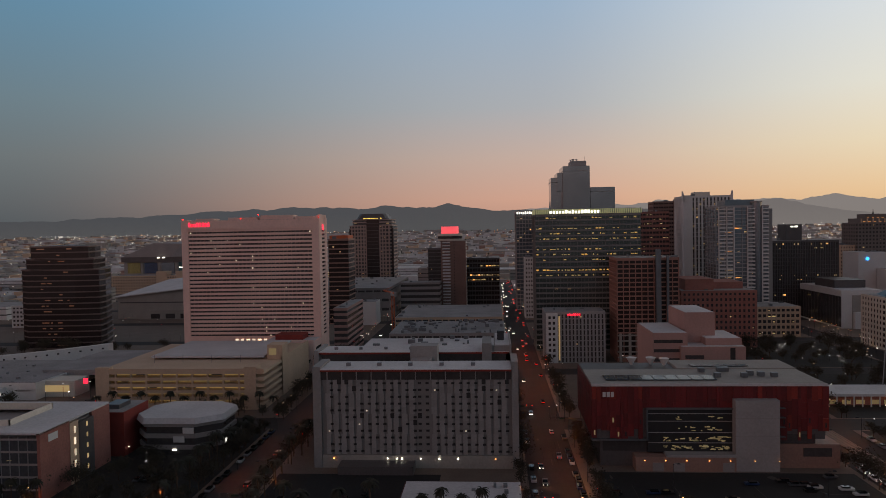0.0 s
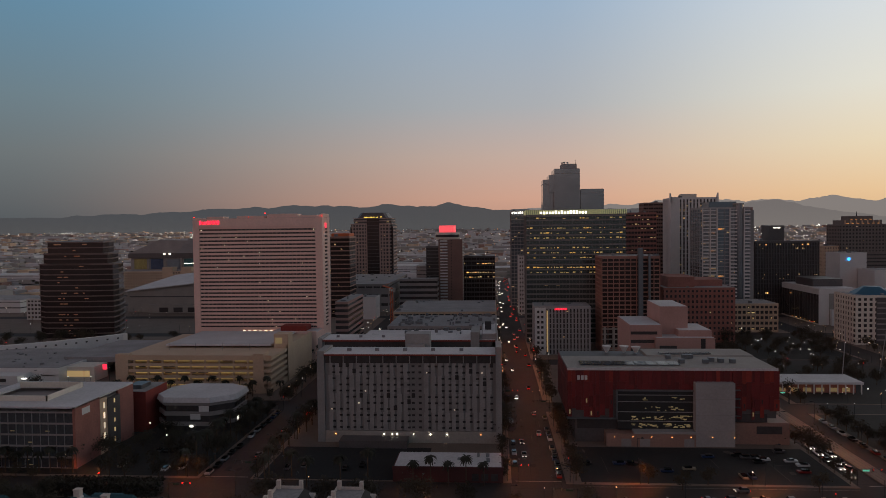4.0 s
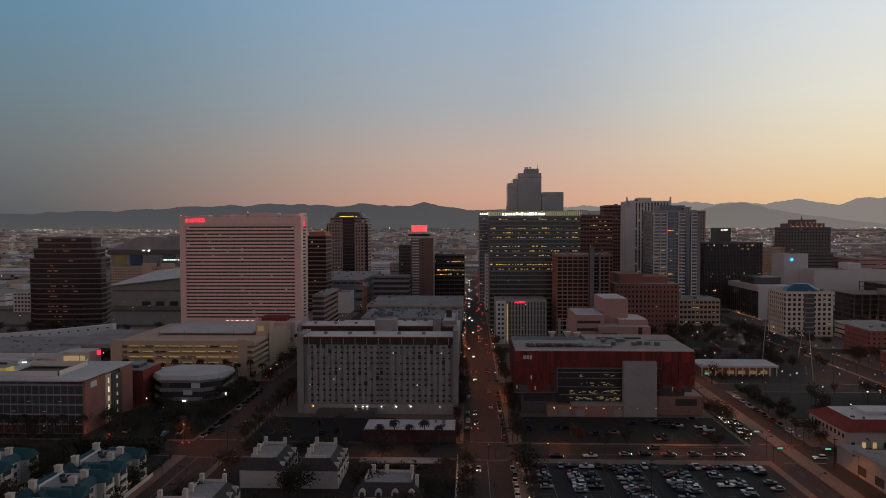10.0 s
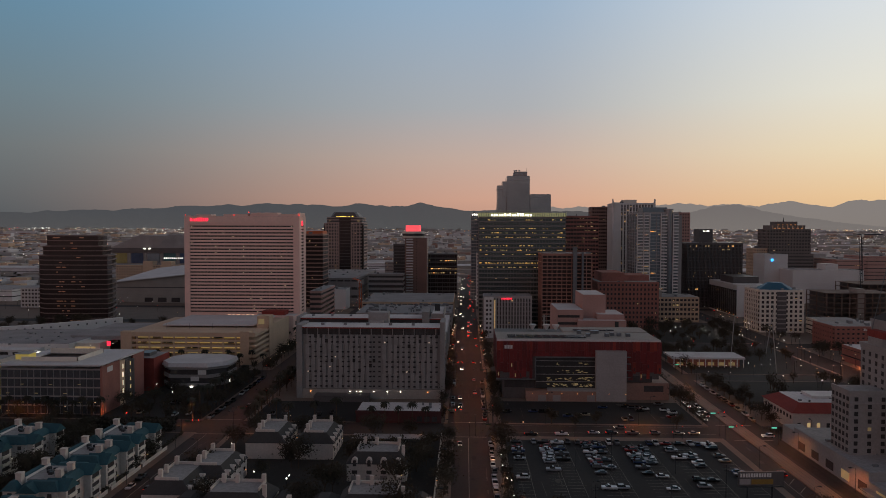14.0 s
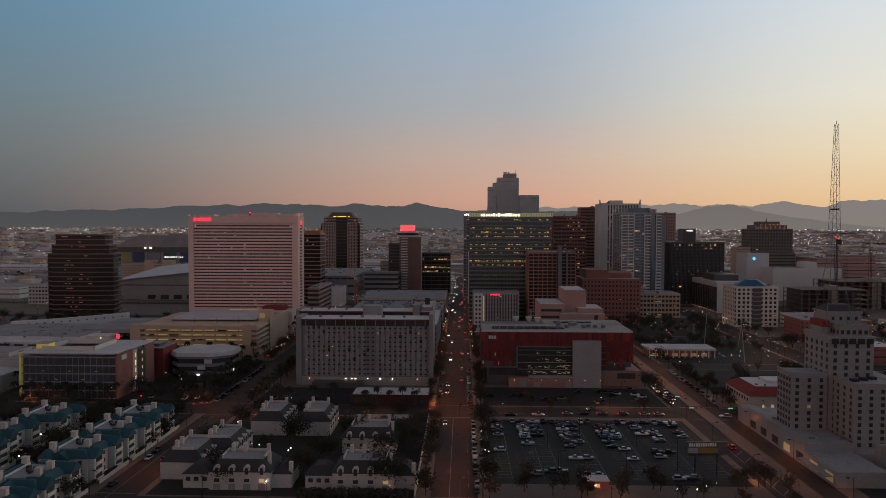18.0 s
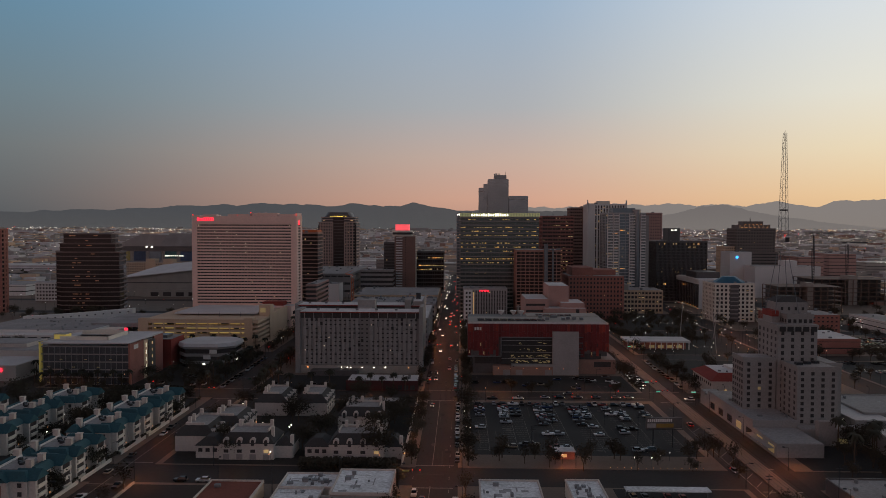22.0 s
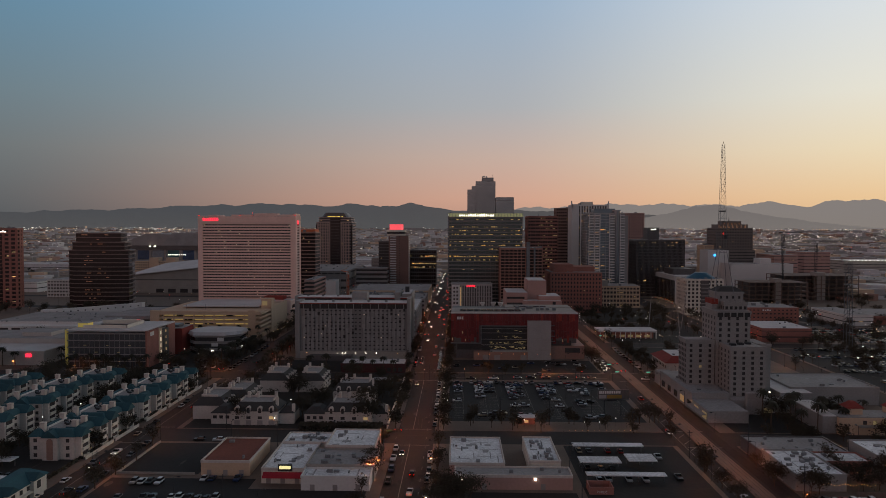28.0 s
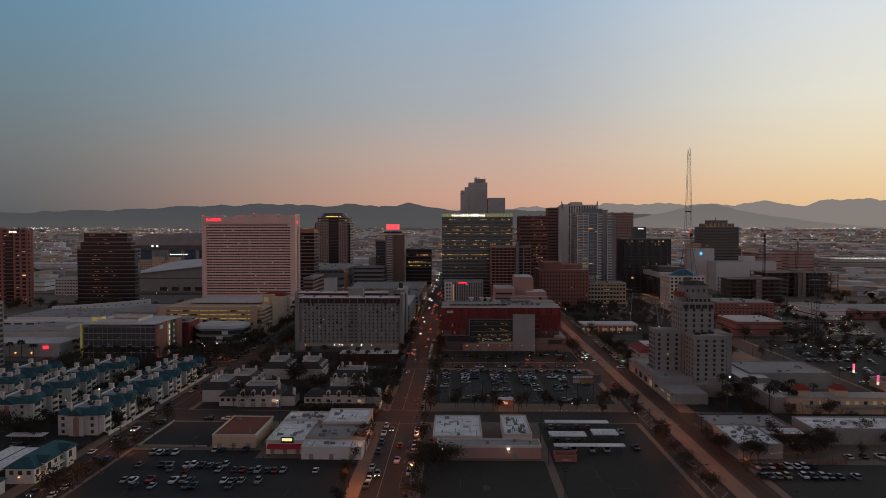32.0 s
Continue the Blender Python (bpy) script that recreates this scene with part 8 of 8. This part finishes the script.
def leaning_poles():
    for x, y, h, lean in ((196, 362, 32, 2.2), (212, 330, 30, -3.0), (232, 392, 34, 5)):
        b = thing("net_mast", x, y, "tall slender pale mast of a hung sculpture in the park", "mast")
        part("shaft", strut(bmesh.new(), (0, 0, 0), (lean, 0, h), 0.17), "grey", b)


leaning_poles()
fence = thing("yard_fence", -81, 37.5, "pale low wall round the empty yard", "fence")
part("wall", bx(bmesh.new(), 0, 28, 0, 0.3, 0, 1.0), "concretewall", fence)
part("wall", bx(bmesh.new(), 0, 0.3, 0.3, 36, 0, 1.0), "concretewall", fence)
wall2 = thing("garden_wall", 9.4, 95, "long pale garden wall along the pavement", "wall")
part("wall", bx(bmesh.new(), 0, 0.4, 0, 95, 0, 2.2), "cream", wall2)
for k in range(3):
    part("wall_lamp", bx(bmesh.new(), 0.4, 0.6, 8 + 32 * k, 8.2 + 32 * k, 1.7, 1.9), "warm", wall2)

# ---- the far city and the mountains ----
def far_city():
    rng = random.Random(101)
    groups = {"concretewall": bmesh.new(), "tan": bmesh.new(), "whiteroof": bmesh.new(), "grey": bmesh.new(), "blackclad": bmesh.new(), "brown": bmesh.new()}
    names = list(groups)

    def clear_of_centre(x, y):
        return not (y < 1060 and -640 < x < 500) and abs(x - 21) > 14 and abs(x + 92) > 10 and abs(x - 141) > 12

    def far_box(nm, x0, x1, y0, y1, h):
        z = rise((x0 + x1) / 2, (y0 + y1) / 2)
        bx(groups[nm], x0, x1, y0, y1, z - 2, z + h)
    for _ in range(7600):
        y = 640 + 3400 * rng.random() ** 1.25
        x = rng.uniform(-0.75, 0.75) * (y + 350)
        if not clear_of_centre(x, y):
            continue
        # mostly pale walls, chosen to carry the haze over the far city
        far_box(names[rng.choice((0, 0, 1, 1, 2, 2, 3, 3, 0, 5))], x, x + rng.uniform(10, 36), y, y + rng.uniform(10, 36), rng.choice((3, 3, 4, 4, 5, 5, 6, 8, 12)))
    for _ in range(190):
        y = 1250 + 2600 * rng.random()
        x = rng.uniform(-0.72, 0.72) * (y + 300)
        if clear_of_centre(x, y) and clear_of_centre(x + 90, y):
            far_box(rng.choice(("whiteroof", "grey", "concretewall")), x, x + rng.uniform(60, 210), y, y + rng.uniform(20, 50), rng.uniform(6, 12))
    for nm, bm in groups.items():
        ob = new("far_roofs", mesh_of("far_roofs", bm, nm))
        tagged(ob, "countless low roofs of the far city", "buildings", "", "stuff")
    bm = bmesh.new()
    for _ in range(3000):
        y = 600 + 3500 * rng.random() ** 1.2
        x = rng.uniform(-0.8, 0.8) * (y + 350)
        if y < 1040 and -660 < x < 520:
            continue
        c, s = Vector((x, y, rise(x, y) + rng.uniform(2, 7))), rng.uniform(1.8, 5.0)
        for _ in range(2):
            u = Vector((rng.uniform(-1, 1), rng.uniform(-1, 1), rng.uniform(-0.3, 0.6))).normalized() * s
            w = Vector((-u.y, u.x, rng.uniform(-1, 1) * s)) * 0.7
            bm.faces.new([bm.verts.new(c + q) for q in (u, w, -u, -w)])
    ob = new("far_trees", mesh_of("far_trees", bm, "leaf"))
    tagged(ob, "dark scattered trees of the far city", "trees", "", "stuff")
    for mat, n, seed, label in (("farwarm", 1500, 5, "warm lights"), ("farwhite", 2500, 6, "white lights"), ("redlamp", 26, 7, "red lights")):
        rng = random.Random(seed)
        bm = bmesh.new()
        hubs = [(rng.uniform(-0.7, 0.7), 1200 + 2700 * rng.random()) for _ in range(46)] + [(rng.uniform(0.3, 0.62), rng.uniform(2200, 3700)) for _ in range(30)] + [(rng.uniform(-0.62, -0.3), rng.uniform(2000, 3700)) for _ in range(14)]
        for _ in range(n):
            if rng.random() < 0.6:
                a, y = rng.choice(hubs)
                x, y = a * (y + 300) + rng.gauss(0, 90), y + rng.gauss(0, 36)
            else:
                y = 620 + 3400 * rng.random()
                x = rng.uniform(-0.75, 0.75) * (y + 300)
            if not clear_of_centre(x, y) or y < 620:
                continue
            s = rng.choice((0.18, 0.22, 0.3, 0.42)) * (0.55 + y / 2300)
            z = rise(x, y) + rng.uniform(5, 13)
            bx(bm, x - s, x + s, y - s, y + s, z, z + s * 1.4)
        ob = new("far_lights", mesh_of("far_lights", bm, mat))
        tagged(ob, f"scattered {label} of the far city", "lights", "", "stuff")
    bm = bmesh.new()
    for k in range(34):
        x, s = 772 + 7.2 * k, rng.choice((0.3, 0.45, 0.6))
        bx(bm, x - s, x + s, 1096, 1097, 27.2, 27.2 + s)
    tagged(new("far_lights", mesh_of("far_lights", bm, "farwhite")), "row of white lamps along a far hall", "lights", "", "stuff")
    # the street's lamps running to the south
    bm = bmesh.new()
    for k in range(40):
        y = 1250 + 70 * k
        for x in (12, 31):
            s = 0.12 + y / 14000
            z = rise(x, y) + 8
            bx(bm, x - s, x + s, y - s, y + s, z, z + s)
    ob = new("far_lights", mesh_of("far_lights", bm, "warm"))
    tagged(ob, "line of warm street lamps running to the mountains", "lights", "", "stuff")
    for xa, xb, y, h, mat in ((762, 1010, 1100, 27, "concretewall"), (520, 620, 1000, 22, "tan"), (640, 760, 820, 12, "concretewall"), (569, 608, 860, 51, "rose"), (496, 530, 800, 49, "rose"), (389, 414, 423, 10, "white"), (-900, -660, 1100, 16, "whiteroof"), (120, 420, 1500, 14, "concretewall"), (-300, -60, 1300, 16, "whiteroof"), (-60, 40, 1180, 18, "concretewall"), (430, 520, 960, 24, "rose"),
                              (380, 430, 900, 26, "greydark"), (531, 591, 470, 9, "tan"), (420, 500, 430, 8, "brick"), (-640, -520, 700, 14, "white"), (-560, -500, 820, 20, "concretewall"), (-700, -600, 560, 12, "white"), (60, 130, 1000, 34, "darkbrown"), (-95, -60, 870, 40, "greydark"),
                              (520, 600, 330, 8, "whiteroof"), (420, 480, 300, 7, "concretewall"), (400, 460, 180, 7, "tan"), (480, 560, 200, 8, "greydark")):
        tower("warehouse", "long low pale hall of the far city", xa, xb, y, y + 60, h, mat, "glass", max(1, int(h / 5)), 0.8, 0, roof="whiteroof" if y > 900 else "greyroof", units=4, seed=int(y + xa), side=-1 if xa > 0 else 1, litn=3, category="building")

    hall = tower("arena_front", "low hall with bright lit ribbons under its roof", -214, -192, 880, 930, 38, "greydark", "glass", 4, 0.6, 0, roof="whiteroof", units=3, seed=88, category="building")
    for z, mat in ((35.2, "litwhite"), (32.6, "lit"), (29.6, "lit")):
        part("lit_ribbon", bx(bmesh.new(), 1, 23, -0.5, -0.1, z, z + 1.3), mat, hall)
    # lamps on posts between the blocks of the centre, too small to pick apart
    rng = random.Random(29)
    posts = bmesh.new()
    heads = {"farwhite": bmesh.new(), "farwarm": bmesh.new(), "redlamp": bmesh.new()}
    for _ in range(1300):
        if rng.random() < 0.6:
            x, y = rng.choice(list(XS.values())) + rng.choice((-11, 11)) + rng.uniform(-1, 1), rng.uniform(320, 1000)
        elif rng.random() < 0.4:
            x, y = rng.uniform(150, 640), rng.uniform(230, 640)
        elif rng.random() < 0.4:
            x, y = rng.uniform(-620, -215), rng.uniform(300, 700)
        else:
            x, y = rng.uniform(-520, 600), rng.choice(list(YS.values())[4:]) + rng.choice((-10.5, 10.5))
        z = rng.uniform(4, 9)
        bx(posts, x - 0.06, x + 0.06, y - 0.06, y + 0.06, 0, z)
        s = rng.choice((0.1, 0.13, 0.18))
        bx(heads[rng.choice(("farwhite", "farwhite", "farwarm", "farwarm", "farwarm", "redlamp"))], x - s, x + s, y - s, y + s, z, z + s * 1.5)
    tagged(new("lamp_posts", mesh_of("lamp_posts", posts, "darksteel")), "small lamp posts between the city blocks", "lamp posts", "", "stuff")
    for mat, bm in heads.items():
        tagged(new("lamp_heads", mesh_of("lamp_heads", bm, mat)), "small glowing lamps between the city blocks", "lights", "", "stuff")


far_city()


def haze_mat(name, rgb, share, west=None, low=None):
    """A far slope with kilometres of dusk air painted in as emission, which thickens towards the valley floor."""
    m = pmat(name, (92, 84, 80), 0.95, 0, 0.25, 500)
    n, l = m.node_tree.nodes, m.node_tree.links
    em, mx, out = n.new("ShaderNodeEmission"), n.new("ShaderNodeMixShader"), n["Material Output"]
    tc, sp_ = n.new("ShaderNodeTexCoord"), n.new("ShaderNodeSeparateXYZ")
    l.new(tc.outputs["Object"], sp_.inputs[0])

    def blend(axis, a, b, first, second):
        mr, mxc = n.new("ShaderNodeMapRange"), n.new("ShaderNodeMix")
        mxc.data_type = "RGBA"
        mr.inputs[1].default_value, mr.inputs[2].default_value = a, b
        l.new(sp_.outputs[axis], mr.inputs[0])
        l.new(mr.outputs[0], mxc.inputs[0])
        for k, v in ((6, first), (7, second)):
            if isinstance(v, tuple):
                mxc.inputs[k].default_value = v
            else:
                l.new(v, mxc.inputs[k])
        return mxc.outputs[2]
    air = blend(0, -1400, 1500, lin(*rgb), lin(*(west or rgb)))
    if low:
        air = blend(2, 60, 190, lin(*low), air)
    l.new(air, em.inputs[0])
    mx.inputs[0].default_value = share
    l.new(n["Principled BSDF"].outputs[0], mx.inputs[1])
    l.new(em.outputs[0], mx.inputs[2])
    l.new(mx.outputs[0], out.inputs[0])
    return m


def ridge(name, label, radius, a0, a1, peaks, base, rough, mat, seed, fade=(0.0, 0.0)):
    """A mountain range on an arc round the city; peaks: bearing in degrees, height, breadth."""
    bm = bmesh.new()
    n, rows = 420, 9
    grid = []
    for j in range(rows):
        line = []
        q = j / (rows - 1)
        for i in range(n + 1):
            a = a0 + (a1 - a0) * i / n
            h = base + sum(p * math.exp(-((a - c) / b) ** 2) for c, p, b in peaks)
            h += rough * (noise.fractal(Vector((a * 0.42, seed, 0)), 0.75, 2.2, 7)) * h * 0.16
            for ends, dist in zip(fade, (a - a0, a1 - a)):
                if ends and dist < ends:
                    h *= math.sin(math.pi / 2 * max(0, dist) / ends)
            f = q ** 0.9
            wob = noise.noise(Vector((a * 0.9, q * 3.0, seed))) * 90 * (1 - q)
            r = radius - 380 * (1 - q) + wob
            z = max(0, h) * (f + 0.22 * noise.noise(Vector((a * 1.3, q * 4, seed + 5))) * f * (1 - f) * 4)
            line.append(bm.verts.new((20 + r * math.sin(radians(a)), -100 + r * math.cos(radians(a)), z - 2 * (1 - q))))
        grid.append(line)
    for j in range(rows - 1):
        for i in range(n):
            bm.faces.new((grid[j][i], grid[j][i + 1], grid[j + 1][i + 1], grid[j + 1][i]))
    ob = new(name, mesh_of(name, bm, mat))
    for p in ob.data.polygons:
        p.use_smooth = True
    tagged(ob, label, "mountains", "", "structure")


# haze sits in the emission colours, paler for the farther ranges
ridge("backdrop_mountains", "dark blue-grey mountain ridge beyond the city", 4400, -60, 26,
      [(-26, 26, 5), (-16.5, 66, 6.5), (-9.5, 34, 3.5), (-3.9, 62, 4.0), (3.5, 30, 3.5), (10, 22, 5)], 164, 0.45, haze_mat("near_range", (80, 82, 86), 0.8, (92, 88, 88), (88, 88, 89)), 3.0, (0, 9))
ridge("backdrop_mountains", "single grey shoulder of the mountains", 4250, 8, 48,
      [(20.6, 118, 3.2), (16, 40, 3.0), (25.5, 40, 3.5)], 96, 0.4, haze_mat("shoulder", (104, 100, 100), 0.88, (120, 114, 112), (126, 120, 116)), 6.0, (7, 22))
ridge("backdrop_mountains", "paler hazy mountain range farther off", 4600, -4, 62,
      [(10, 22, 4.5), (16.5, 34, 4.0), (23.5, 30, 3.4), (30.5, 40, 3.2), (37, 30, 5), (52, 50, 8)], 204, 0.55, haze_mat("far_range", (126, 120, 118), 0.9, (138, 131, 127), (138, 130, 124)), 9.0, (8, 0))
